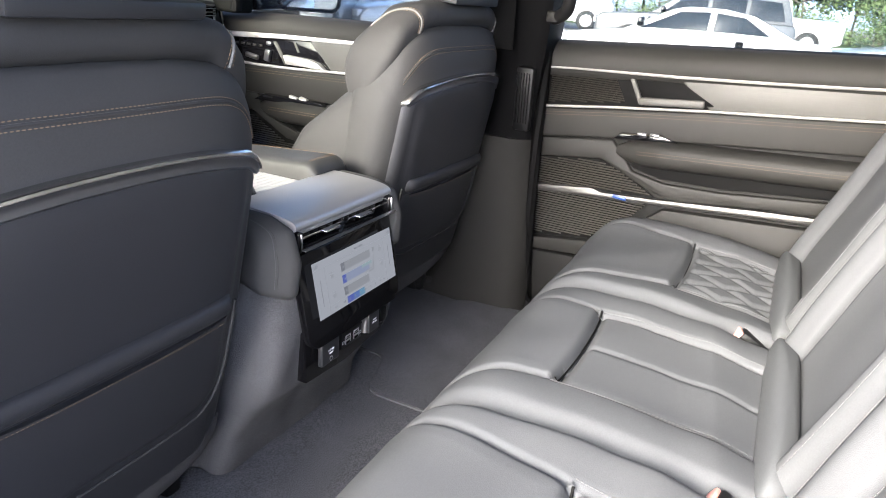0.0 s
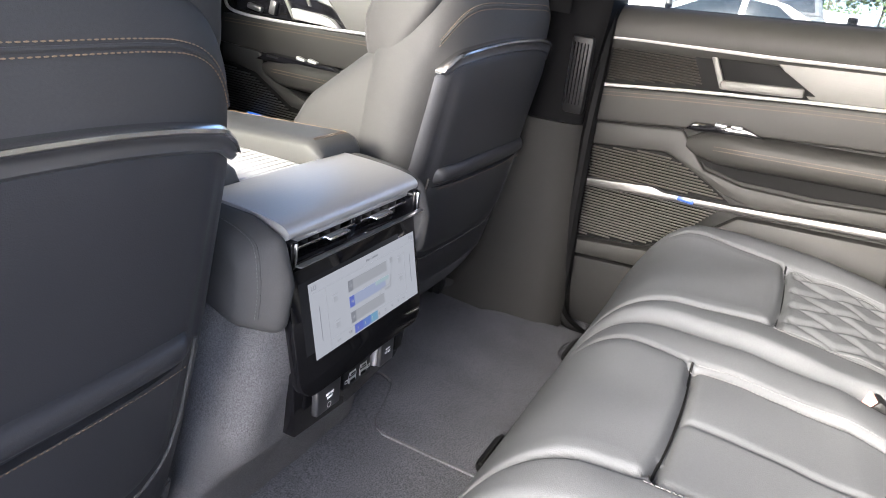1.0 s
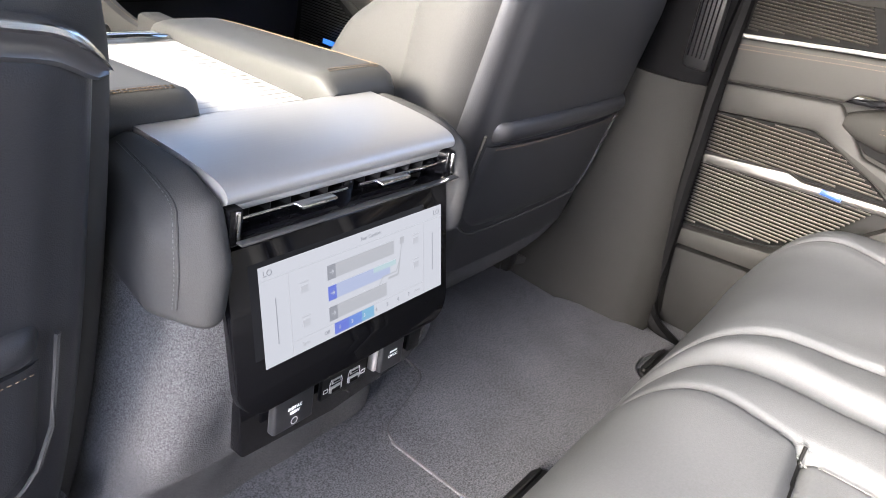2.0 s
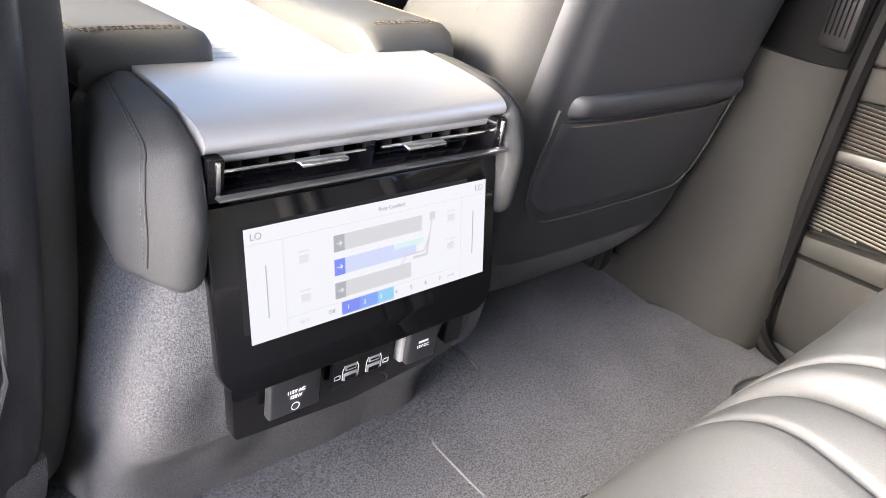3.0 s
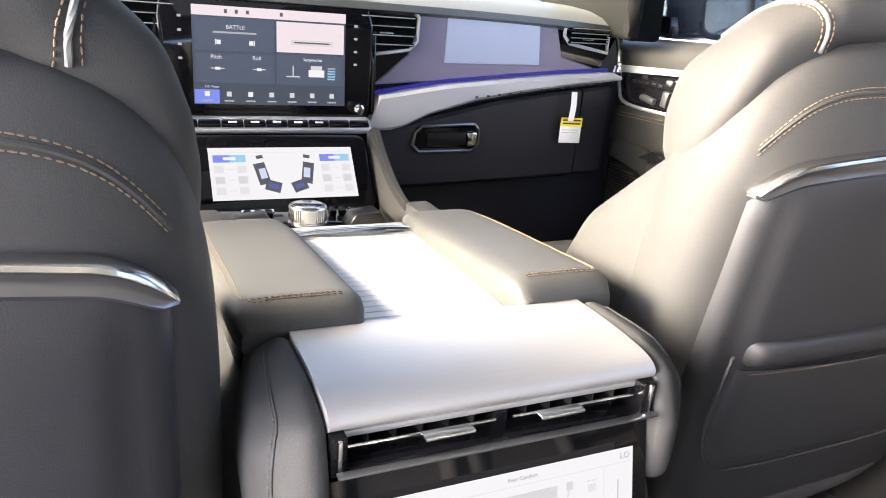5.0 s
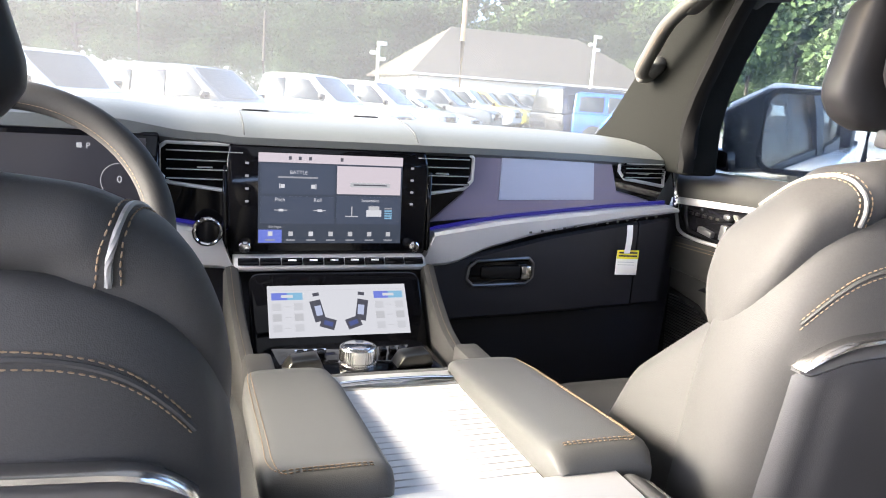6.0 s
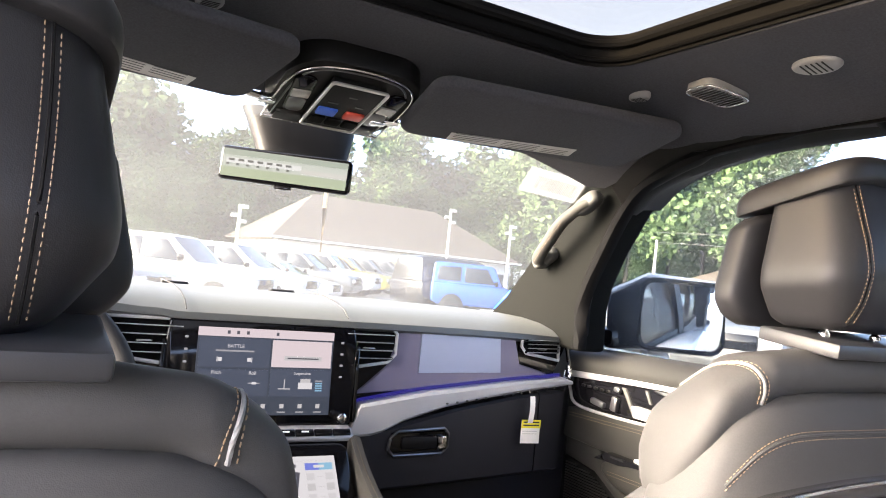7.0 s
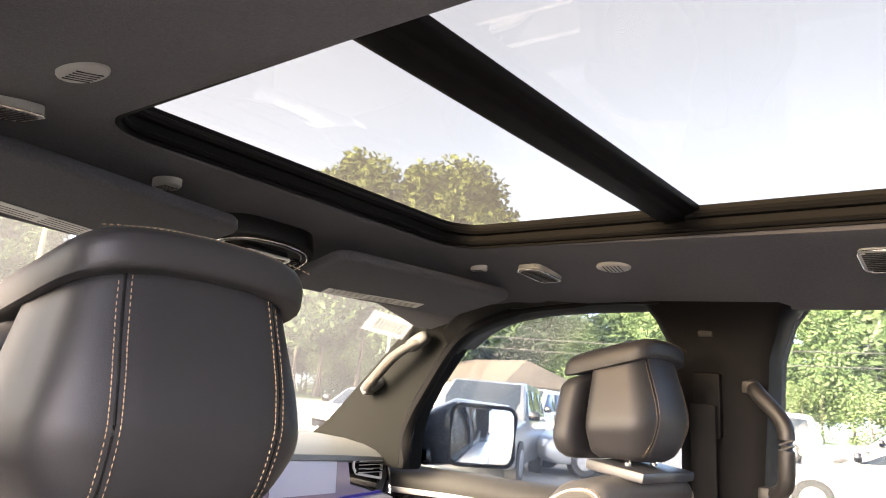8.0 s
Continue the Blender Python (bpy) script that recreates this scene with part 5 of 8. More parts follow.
def letters(parent, text, m, x, y, size, h, material, align='CENTER'):
    cu = bpy.data.curves.new("lettering", 'FONT')
    cu.body, cu.size, cu.align_x, cu.align_y, cu.extrude = text, size, align, 'CENTER', 0.00015
    tmp = bpy.data.objects.new("lettering", cu)
    scene.collection.objects.link(tmp)
    bpy.context.view_layer.update()
    me = bpy.data.meshes.new_from_object(tmp.evaluated_get(bpy.context.evaluated_depsgraph_get()))
    bpy.data.objects.remove(tmp)
    bpy.data.curves.remove(cu)
    me.transform(m @ Matrix.Translation((x, y, h)))
    me.materials.clear()
    me.materials.append(material)
    ob = new("lettering", me)
    ob.parent = parent
    ob.matrix_parent_inverse = parent.matrix_world.inverted()
    return ob


def line(parent, name, m, pts, r, h, material):
    bm = B()
    for a, b in zip(pts, pts[1:]):
        a, b = Vector((*a, h)), Vector((*b, h))
        d = (b - a).normalized()
        s = Vector((-d.y, d.x, 0)) * r
        t = B()
        vs = [t.verts.new(p) for p in (a + s, a - s, b - s, b + s)]
        t.faces.new(vs)
        bmesh.ops.solidify(t, geom=t.faces[:], thickness=0.0003)
        join(bm, t)
    bm.transform(m)
    return part(name, bm, material, parent)


# rear climate display on the console
rd = thing("rear_display", (0, 0, 0.40), "lit rear climate display with a seat diagram", "display")
W, Hh = 0.241, 0.0905
tile(rd, "screen", RS, -W / 2, W / 2, -Hh, 0, 0.0003, M_SC_WHITE)
tile(rd, "header_line", RS, -W / 2, W / 2, -0.0125, -0.0120, 0.0008, M_SC_FAINT)
tile(rd, "side_line", RS, -W / 2 + 0.030, -W / 2 + 0.0305, -Hh + 0.002, -0.0125, 0.0008, M_SC_FAINT)
tile(rd, "side_line", RS, W / 2 - 0.0305, W / 2 - 0.030, -Hh + 0.002, -0.0125, 0.0008, M_SC_FAINT)
tile(rd, "slider", RS, -W / 2 + 0.0150, -W / 2 + 0.0157, -0.072, -0.030, 0.0008, M_SC_MID)
tile(rd, "slider", RS, W / 2 - 0.0157, W / 2 - 0.0150, -0.068, -0.027, 0.0008, M_SC_MID)
for i, (mm, mm2) in enumerate(((M_SC_GREY, M_SC_MID), (M_SC_PALE, M_SC_BLUE), (M_SC_GREY, M_SC_MID))):
    y = -0.0265 - i * 0.0200
    tile(rd, "airflow_bar", RS, -0.045, 0.044 - 0.006 * i, y - 0.0068, y + 0.0068, 0.0008, mm)
    tile(rd, "airflow_button", RS, -0.046, -0.036, y - 0.0068, y + 0.0068, 0.0012, mm2)
    line(rd, "arrow", RS, ((-0.0435, y), (-0.0385, y), (-0.0405, y + 0.002), (-0.0385, y), (-0.0405, y - 0.002)), 0.0004, 0.0016, M_SC_WHITE)
tile(rd, "airflow_tint", RS, 0.014, 0.046, -0.0445, -0.0395, 0.0012, M_SC_TEAL)
# the seat diagram: plain strokes
line(rd, "seat_stroke", RS, ((0.055, -0.024), (0.052, -0.040), (0.046, -0.052), (0.026, -0.052), (0.012, -0.072)), 0.0006, 0.0018, M_SC_GREY)
line(rd, "seat_stroke", RS, ((0.052, -0.040), (0.049, -0.056), (0.034, -0.056)), 0.0012, 0.0016, M_SC_GREY)
tile(rd, "seat_head", RS, 0.0525, 0.0585, -0.0255, -0.0185, 0.0016, M_SC_GREY)
for x, y in ((-0.073, -0.030), (-0.073, -0.062), (0.078, -0.026), (0.078, -0.052)):
    tile(rd, "seat_icon", RS, x - 0.004, x + 0.004, y - 0.0055, y + 0.001, 0.0008, M_SC_FAINT)
    tile(rd, "seat_icon", RS, x - 0.005, x + 0.005, y + 0.0035, y + 0.0045, 0.0008, M_SC_FAINT)
tile(rd, "fan_field", RS, -0.040, -0.022, -0.0885, -0.0775, 0.0008, M_SC_BLUE)
tile(rd, "fan_field", RS, -0.022, -0.004, -0.0885, -0.0775, 0.0008, lit("display_blue2", (0.22, 0.36, 0.88), K))
tile(rd, "fan_field", RS, -0.004, 0.013, -0.0885, -0.0775, 0.0008, M_SC_CYAN)
tile(rd, "fan_line", RS, -W / 2 + 0.031, W / 2 - 0.031, -0.0772, -0.0768, 0.0007, M_SC_FAINT)
for i, s in enumerate("1234567"):
    letters(rd, s, RS, -0.034 + 0.0165 * i, -0.083, 0.0052, 0.0014, M_SC_WHITE if i < 3 else M_SC_MID)
letters(rd, "LO", RS, -W / 2 + 0.009, -0.0065, 0.0075, 0.001, M_SC_MID)
letters(rd, "LO", RS, W / 2 - 0.009, -0.0065, 0.0075, 0.001, M_SC_MID)
letters(rd, "Rear Comfort", RS, 0.012, -0.0065, 0.0048, 0.001, M_SC_MID)
letters(rd, "Sync", RS, -0.075, -0.083, 0.0048, 0.001, M_SC_GREY)
letters(rd, "Off", RS, -0.050, -0.083, 0.0048, 0.001, M_SC_MID)
letters(rd, "Auto", RS, 0.079, -0.083, 0.0042, 0.001, M_SC_GREY)


# sockets under it
def socket(x, z, w, h, rows, proud, lip):
    e = thing("power_socket", (x, 0, z), "black flip-lid power socket with white lettering", "socket", "power sockets")
    m = pose(x, -0.004, z, 88)
    bm = B()
    slab(bm, m @ pose(0, 0, 0.004), w, h, 0.010, 0.003, 3)
    part("lid", bm, M_BEZEL, e)
    if lip:
        bm = B()
        slab(bm, m @ pose(-0.0022, 0.0022, -0.003), w + 0.0035, h + 0.0035, 0.012, 0.003, 3)
        part("rim", bm, M_SILVER, e, "pale rim")
    for i, t in enumerate(rows):
        letters(e, t, m, 0, 0.004 - 0.0055 * i, 0.0047, 0.0092, M_GREYPRINT)
    return e


s1 = socket(-0.072, 0.286, 0.050, 0.040, ("115V AC", "150W"), 0.01, False)
line(s1, "mark", pose(-0.072, -0.004, 0.286, 88), [(0.004 * math.cos(a / 8 * math.pi * 2), -0.012 + 0.004 * math.sin(a / 8 * math.pi * 2)) for a in range(9)], 0.0005, 0.0093, M_GREYPRINT)
s2 = socket(0.068, 0.288, 0.036, 0.040, ("", "12V DC"), 0.01, True)
line(s2, "mark", pose(0.068, -0.004, 0.288, 88), ((-0.006, 0.004), (0.006, 0.004)), 0.0012, 0.0093, M_GREYPRINT)
usb = thing("usb_panel", (0, 0, 0.30), "black charging port panel with white outlines", "usb panel")
mu = pose(0.001, -0.002, 0.2835, 88, 0, 0)
bm = B()
slab(bm, mu @ pose(0, 0, 0.002), 0.064, 0.030, 0.006, 0.002)
part("plate", bm, M_PLASTIC, usb)
bm = B()
slab(bm, mu @ pose(0, 0.0135, 0.0054), 0.064, 0.004, 0.001)
part("plate_edge", bm, M_TRIMPLASTIC, usb)
for x in (-0.013, 0.013):
    for y, w, h in ((0.0045, 0.010, 0.0035), (-0.005, 0.0125, 0.006)):
        bm = B()
        slab(bm, mu @ pose(x, y, 0.0052), w + 0.002, h + 0.002, 0.0012, 0.0004)
        pt = part("port", bm, M_SILVER, usb)
        bm = B()
        slab(bm, mu @ pose(x, y - (0.001 if h > 0.004 else 0), 0.0060), w - 0.001, h - 0.002, 0.001)
        part("port_hole", bm, M_DARK, pt)
    line(usb, "mark", mu, ((x - 0.0065, 0.008), (x - 0.0085, 0.003), (x - 0.0085, -0.008)), 0.0005, 0.0054, M_GREYPRINT)
    line(usb, "mark", mu, ((x + 0.0065, 0.008), (x + 0.0085, 0.003), (x + 0.0085, -0.008)), 0.0005, 0.0054, M_GREYPRINT)
for x in (-0.027, 0.027):
    line(usb, "mark", mu, ((x - 0.003, -0.001), (x + 0.003, -0.001), (x + 0.003, -0.005), (x - 0.003, -0.005), (x - 0.003, -0.001)), 0.0005, 0.0054, M_GREYPRINT)
bm = B()
slab(bm, pose(0.122, 0.001, 0.285, 88, 0, 0), 0.02, 0.042, 0.004, 0.001)
part("blank_plate", bm, M_TRIMPLASTIC, con)


# ---- console deck, armrests, selector ----
def armrest(x0, x1, sx):
    e = thing("armrest", ((x0 + x1) / 2, 0.28, 0.50), "grey leather console armrest with tan stitched end", "armrest", "console armrests")
    bm = B()
    rings = []
    n = 30
    for i in range(n + 1):
        u = i / n
        y = 0.136 + 0.345 * u
        k = min(1, u / 0.06) ** 0.5 if u < 0.06 else (min(1, (1 - u) / 0.10) ** 0.5 if u > 0.9 else 1)
        w = (x1 - x0) / 2 * (0.90 + 0.10 * k) - (0.010 * max(0, u - 0.75) / 0.25)
        zb, zt = 0.506 - 0.020 * u, 0.550 - 0.026 * u
        h = (zt - zb) / 2 * (0.55 + 0.45 * k)
        zc = zb + h
        xc = (x0 + x1) / 2
        rings.append([Vector((xc + w * sp(math.cos(a), 0.45), y, zc + h * sp(math.sin(a), 0.45))) for a in (2 * math.pi * j / 32 for j in range(32))])
    loft(bm, rings)
    pad = part("pad", bm, M_LEATHER_ARM, e)
    bpy.context.view_layer.update()
    for o in (0.0, 0.0065):
        rear = [(x0 + 0.014 + (x1 - x0 - 0.028) * i / 6, 0.148 + o, 0.570) for i in range(7)]
        xs = x0 + 0.004 + o if sx < 0 else x1 - 0.004 - o
        side = [(xs, 0.45 - 0.27 * i / 6, 0.550 - 0.02 * (6 - i) / 6) for i in range(7)]
        run = side + rear if sx < 0 else rear + side[::-1]
        bm = B()
        stitches(bm, laid(pad, run, 0.0006, 6), 0.0055, 0.0012)
        part("stitching", bm, M_THREAD, e)
    return e


armrest(-0.187, -0.072, -1)
armrest(0.078, 0.190, 1)


def deck():
    e = thing("console_deck", (0, 0.35, 0.49), "silver sliding tambour lid with a bright cross bar", "console lid")
    for i in range(21):
        y0 = 0.134 + i * 0.0128
        bm = B()
        box(bm, -0.074, 0.080, y0, y0 + 0.0124, 0.495, 0.512 - 0.00004 * i, 0.0012, 1)
        part("slat", bm, M_SWEEP, e)
    bm = B()
    box(bm, -0.074, 0.080, 0.404, 0.45, 0.493, 0.512, 0.003)
    part("front_strip", bm, M_SILVER, e)
    bm = B()
    tube(bm, spline([(-0.070, 0.417, 0.513), (-0.03, 0.412, 0.517), (0.035, 0.412, 0.517), (0.076, 0.417, 0.513)], 6), 0.006, 10, flat=0.6)
    part("cross_bar", bm, M_CHROME, e, "bright metal cross bar")
    bm = B()
    sheet(bm, lambda u, v: Vector((-0.155 + 0.31 * u, 0.45 + 0.14 * v, 0.509 - 0.052 * v)), 8, 8, (0, 0, -0.03))
    part("front_deck", bm, M_SILVER, e)
    for s in (-1, 1):
        bm = B()
        box(bm, s * 0.155 - 0.02, s * 0.155 + 0.02, 0.20, 0.58, 0.455, 0.502, 0.008)
        part("side_rail", bm, M_LEATHER, e)
    return e


deck()


def selector():
    e = thing("gear_selector", (0, 0.62, 0.45), "knurled silver rotary gear selector on gloss black", "gear selector")
    bm = B()
    prism(bm, [(p.x, p.y) for p in rrect(-0.135, 0.135, 0.565, 0.735, 0.03, 5)], 0.440, 0.456, "z", 0.004)
    part("plinth", bm, M_PIANO, e, "gloss black plinth")
    bm = B()
    rings = []
    for z, r in ((0.456, 0.029), (0.4605, 0.029), (0.4610, 0.0255), (0.4640, 0.0255), (0.4645, 0.0275), (0.4655, 0.028), (0.4845, 0.028), (0.4860, 0.0275), (0.4872, 0.0258)):
        rings.append([Vector((r * (1 + (0.022 if (j % 2 and 0.465 < z < 0.4855) else 0)) * math.cos(2 * math.pi * j / 96), 0.628 + r * (1 + (0.022 if (j % 2 and 0.465 < z < 0.4855) else 0)) * math.sin(2 * math.pi * j / 96), z)) for j in range(96)])
    loft(bm, rings)
    dial = part("dial", bm, M_ARC, e, "knurled bright dial", sharp=25)
    bm = B()
    tube(bm, [(0, 0.628, 0.4862), (0, 0.628, 0.4882), (0, 0.628, 0.4887)], [0.0215, 0.0215, 0.0205], 40)
    part("dial_top", bm, M_CHROME, dial, "polished dial top")
    for s in (-1, 1):
        bm = B()
        prism(bm, [(0.0, 0.0), (0.012, 0.018), (0.052, 0.022), (0.060, 0.004), (0.058, 0.0)], 0.60, 0.64, "y", 0.003)
        bm.transform(Matrix.Translation((s * 0.085 - 0.03, 0.0, 0.457)))
        part("toggle", bm, M_GRILLE, e)
        for i in range(3):
            bm = B()
            slab(bm, pose(s * (0.05 + 0.016 * i), 0.668, 0.462, 20), 0.012, 0.014, 0.012, 0.003)
            part("button", bm, M_PIANO, e)
    for i in range(4):
        bm = B()
        tube(bm, [(-0.09 + 0.014 * i, 0.675, 0.464), (-0.083 + 0.014 * i, 0.675, 0.464)], 0.004, 8)
        part("key", bm, M_CHROME, e)
    return e


selector()

# spars that rise to the dashboard
for s in (-1, 1):
    sp_ = thing("console_spar", (s * 0.165, 0.7, 0.45), "grey leather spar that rises to the dashboard", "console trim", "console spars")
    bm = B()
    P = spline([(s * 0.160, 0.47, 0.500), (s * 0.162, 0.58, 0.470), (s * 0.166, 0.68, 0.478), (s * 0.172, 0.77, 0.510), (s * 0.176, 0.845, 0.556)], 6)
    rings = [[p + Vector((dx, 0, dz)) for dx, dz in ((-0.014, -0.006), (-0.010, 0.004), (0.0, 0.007), (0.010, 0.004), (0.016, -0.02), (0.016, -0.12), (-0.014, -0.12))] for p in P]
    loft(bm, rings)
    part("pad", bm, M_LEATHER, sp_)
    bm = B()
    stitches(bm, [p + Vector((-0.002, 0, 0.0075)) for p in P], 0.005, 0.0008)
    part("stitching", bm, M_THREAD, sp_)

# ---- dashboard ----
dash = thing("dashboard", (0, 1.0, 0.45), "black leather dashboard with silver sweep and glossy trim", "dashboard")


def face_y(x):
    """How far ahead the dashboard's face lies, bowed away at its ends."""
    return 0.892 + 0.06 * (max(0, abs(x) - 0.15) / 0.6) ** 1.6


bm = B()
rings = []
for i in range(49):
    x = -0.80 + 1.6 * i / 48
    y = face_y(x)
    d = 0.016 * (abs(x) / 0.8) ** 3 + (0.004 if x > -0.2 else 0)
    hood = 0.022 * math.exp(-((x + 0.46) / 0.17) ** 4)
    rings.append([Vector((x, yy, zz)) for yy, zz in ((y + 0.012, 0.762 - d), (y - 0.008 - 1.2 * hood, 0.770 - d + hood * 0.6), (y - 0.006 - 1.2 * hood, 0.782 - d + hood), (y + 0.02 - hood, 0.796 - d + hood), (y + 0.07, 0.808 - d + hood), (y + 0.15, 0.816 - d + 0.6 * hood), (y + 0.27, 0.818 - d), (1.38, 0.805 - d), (1.40, 0.60), (y + 0.05, 0.60))])
loft(bm, rings)
part("top_pad", bm, mat("dash_leather", (0.060, 0.064, 0.060), 0.42, var=0.08, scale=5, bump=0.09, bscale=1000, fine=0.05, voro=True), dash, "padded black dashboard top")
for x in (-0.155, 0.155):
    bm = B()
    tube(bm, [(x, face_y(x) - 0.006, 0.783), (x, face_y(x) + 0.02, 0.7985), (x, face_y(x) + 0.07, 0.8105), (x, face_y(x) + 0.15, 0.8185), (x, 1.2, 0.8205)], 0.0012, 6)
    part("seam", bm, M_LEATHER, dash)
for x0, x1, y in ((-0.13, -0.07, 1.34), (0.13, 0.19, 1.34)):
    bm = B()
    box(bm, x0, x1, y, y + 0.03, 0.800, 0.8125, 0.002)
    part("demister_vent", bm, M_PLASTIC, dash)


def fascia(name, poly, off, depth, material, label="", r=0.003):
    """A panel drawn in (x, z) that follows the dashboard's bowed face."""
    bm = B()
    t = B()
    xs = [p[0] for p in poly]
    n = 24
    x0, x1 = min(xs), max(xs)
    rows = []
    for i in range(n + 1):
        x = x0 + (x1 - x0) * (i / n) * 0.9998 + 0.0001 * (x1 - x0)
        h = []
        for (xa, za), (xb, zb) in zip(poly, poly[1:] + poly[:1]):
            if (xa - x) * (xb - x) <= 0 and xa != xb:
                h.append(za + (zb - za) * (x - xa) / (xb - xa))
        y = face_y(x) + off
        lo, hi = min(h), max(h)
        rr = min(r, (hi - lo) * 0.3)
        rows.append([Vector((x, y + depth, lo)), Vector((x, y + rr, lo)), Vector((x, y, lo + rr)), Vector((x, y, hi - rr)), Vector((x, y + rr, hi)), Vector((x, y + depth, hi))])
    loft(bm, rows)
    t.free()
    return part(name, bm, material, dash, label)


fascia("gloss_band", [(-0.79, 0.60), (-0.79, 0.768), (0.79, 0.768), (0.775, 0.645), (0.19, 0.61), (-0.19, 0.58)], 0.012, 0.05, M_PIANO, "gloss black trim band")
M_PD = mat("passenger_panel", (0.16, 0.145, 0.20), 0.22, var=0.06, scale=4)
fascia("passenger_panel", [(0.19, 0.632), (0.27, 0.70), (0.275, 0.764), (0.60, 0.764), (0.61, 0.70), (0.72, 0.675), (0.735, 0.660), (0.45, 0.648)], 0.008, 0.02, M_PD, "glossy purple-grey passenger panel")
fascia("passenger_film", [(0.335, 0.676), (0.335, 0.760), (0.553, 0.762), (0.562, 0.678)], 0.0055, 0.006, mat("display_film", (0.30, 0.33, 0.42), 0.3, var=0.03), "pale protective film rectangle", 0.0005)
for s in (-1, 1):
    pol = [(0.17, 0.550), (0.19, 0.615), (0.34, 0.638), (0.50, 0.652), (0.62, 0.661), (0.765, 0.668), (0.785, 0.660), (0.785, 0.652), (0.62, 0.637), (0.50, 0.623), (0.40, 0.607), (0.30, 0.581), (0.235, 0.553)]
    fascia("silver_sweep", [(s * x, z) for x, z in pol], -0.022, 0.05, M_SWEEP, "brushed silver sweep", 0.006)
    pol = [(0.18, 0.615), (0.19, 0.621), (0.34, 0.646), (0.50, 0.660), (0.62, 0.669), (0.76, 0.675), (0.76, 0.668), (0.62, 0.662), (0.50, 0.653), (0.34, 0.639)]
    fascia("light_line", [(s * x, z) for x, z in pol], 0.004, 0.01, M_AMBIENT, "blue ambient light line", 0.001)
# raised bars in place of the maker's lettering
for i in range(13):
    if i == 5:
        continue
    x = 0.40 + 0.0265 * i
    bm = B()
    slab(bm, pose(x, face_y(x) - 0.0225, 0.608 + (x - 0.36) * 0.092 + 0.004), 0.006, 0.002, 0.004, 0.0006)
    part("raised_bar", bm, M_SATIN, dash)
# bright end loop by the door
bm = B()
tube(bm, spline([(0.765, face_y(0.765) - 0.012, 0.650), (0.783, face_y(0.78) - 0.008, 0.665), (0.779, face_y(0.78) - 0.004, 0.71), (0.765, face_y(0.77), 0.76)], 6), 0.006, 8)
part("bright_loop", bm, M_CHROME, dash)


def dash_vent(x0, x1, z0, z1, name, slope):
    # flat near-black plate, not a hollow: the vent's inner shade as colour
    m = fascia("vent_mouth_shade", [(x0, z0), (x0, z1), (x1, z1), (x1, z0)] if slope == 0 else [(x0, z0 if slope > 0 else z0 + 0.018), (x0, z1), (x1, z1), (x1, z0 + 0.018 if slope > 0 else z0)], 0.009, 0.03, M_DARK)
    y = lambda x: face_y(x) + 0.002
    bm = B()
    loop = [(x0 + 0.004, z0 + 0.012), (x0 + 0.003, z1 - 0.006), (x0 + 0.01, z1), (x1 - 0.012, z1), (x1, z1 - 0.010), (x1, z0 + 0.032), (x1 - 0.016, z0 + 0.016), (x0 + 0.002, z0)]
    if slope < 0:
        loop = [(x0 + x1 - x, z) for x, z in loop]
    pts = []
    for (a, b), (c, d) in zip(loop, loop[1:] + loop[:1]):
        pts += [(a + (c - a) * k / 4, y(a + (c - a) * k / 4), b + (d - b) * k / 4) for k in range(4)]
    tube(bm, pts, 0.0034, 8, closed=True, up=(0, 1, 0))
    v = part("air_vent", bm, M_SWEEP, dash, "chrome-ringed dashboard air vent")
    n = 4
    for i in range(n):
        z = z0 + 0.012 + (z1 - z0 - 0.012) * (i + 0.8) / (n + 0.6)
        bm = B()
        rings = []
        for k in range(7):
            x = x0 + 0.010 + (x1 - x0 - 0.020) * k / 6
            rings.append([Vector((x, y(x) + dy, z + dz)) for dy, dz in ((-0.010, 0.0), (-0.007, 0.0030), (0.012, 0.001), (0.012, -0.002), (-0.007, -0.0026))])
        loft(bm, rings)
        part("slat", bm, M_PIANO, v)
        bm = B()
        tube(bm, [(x, y(x) - 0.0105, z) for x in (x0 + 0.012 + (x1 - x0 - 0.024) * k / 6 for k in range(7))], 0.0011, 6)
        part("slat_edge", bm, M_SILVER, v, "bright slat edge")
    bm = B()
    slab(bm, pose((x0 + x1) / 2, y((x0 + x1) / 2) - 0.003, z0 + (z1 - z0) * 0.5), 0.026, 0.008, 0.006, 0.002)
    part("slider", bm, M_SILVER, v)


dash_vent(-0.292, -0.145, 0.680, 0.764, "vent", -1)
dash_vent(0.145, 0.272, 0.682, 0.767, "vent", 1)
dash_vent(0.618, 0.748, 0.708, 0.764, "vent", -1)
# knee panel and glove box
fascia("lower_panel", [(-0.86, 0.16), (-0.86, 0.62), (0.86, 0.66), (0.86, 0.16)], 0.030, 0.05, M_LEATHER_NAVY)
fascia("glove_box", [(0.20, 0.435), (0.20, 0.555), (0.26, 0.562), (0.45, 0.602), (0.60, 0.622), (0.685, 0.630), (0.685, 0.440)], -0.004, 0.04, M_LEATHER_NAVY, "black padded glove box lid", 0.006)
fascia("end_cover", [(0.69, 0.440), (0.69, 0.630), (0.775, 0.637), (0.77, 0.44)], -0.003, 0.04, M_LEATHER_NAVY, "", 0.006)
fascia("glove_seam", [(0.21, 0.428), (0.21, 0.431), (0.69, 0.435), (0.69, 0.432)], 0.02, 0.02, M_TRIMPLASTIC)
hx = lambda x: face_y(x) - 0.008
bm = B()
lp = [(0.285, 0.507), (0.272, 0.520), (0.276, 0.545), (0.292, 0.557), (0.408, 0.560), (0.420, 0.548), (0.420, 0.520), (0.405, 0.507)]
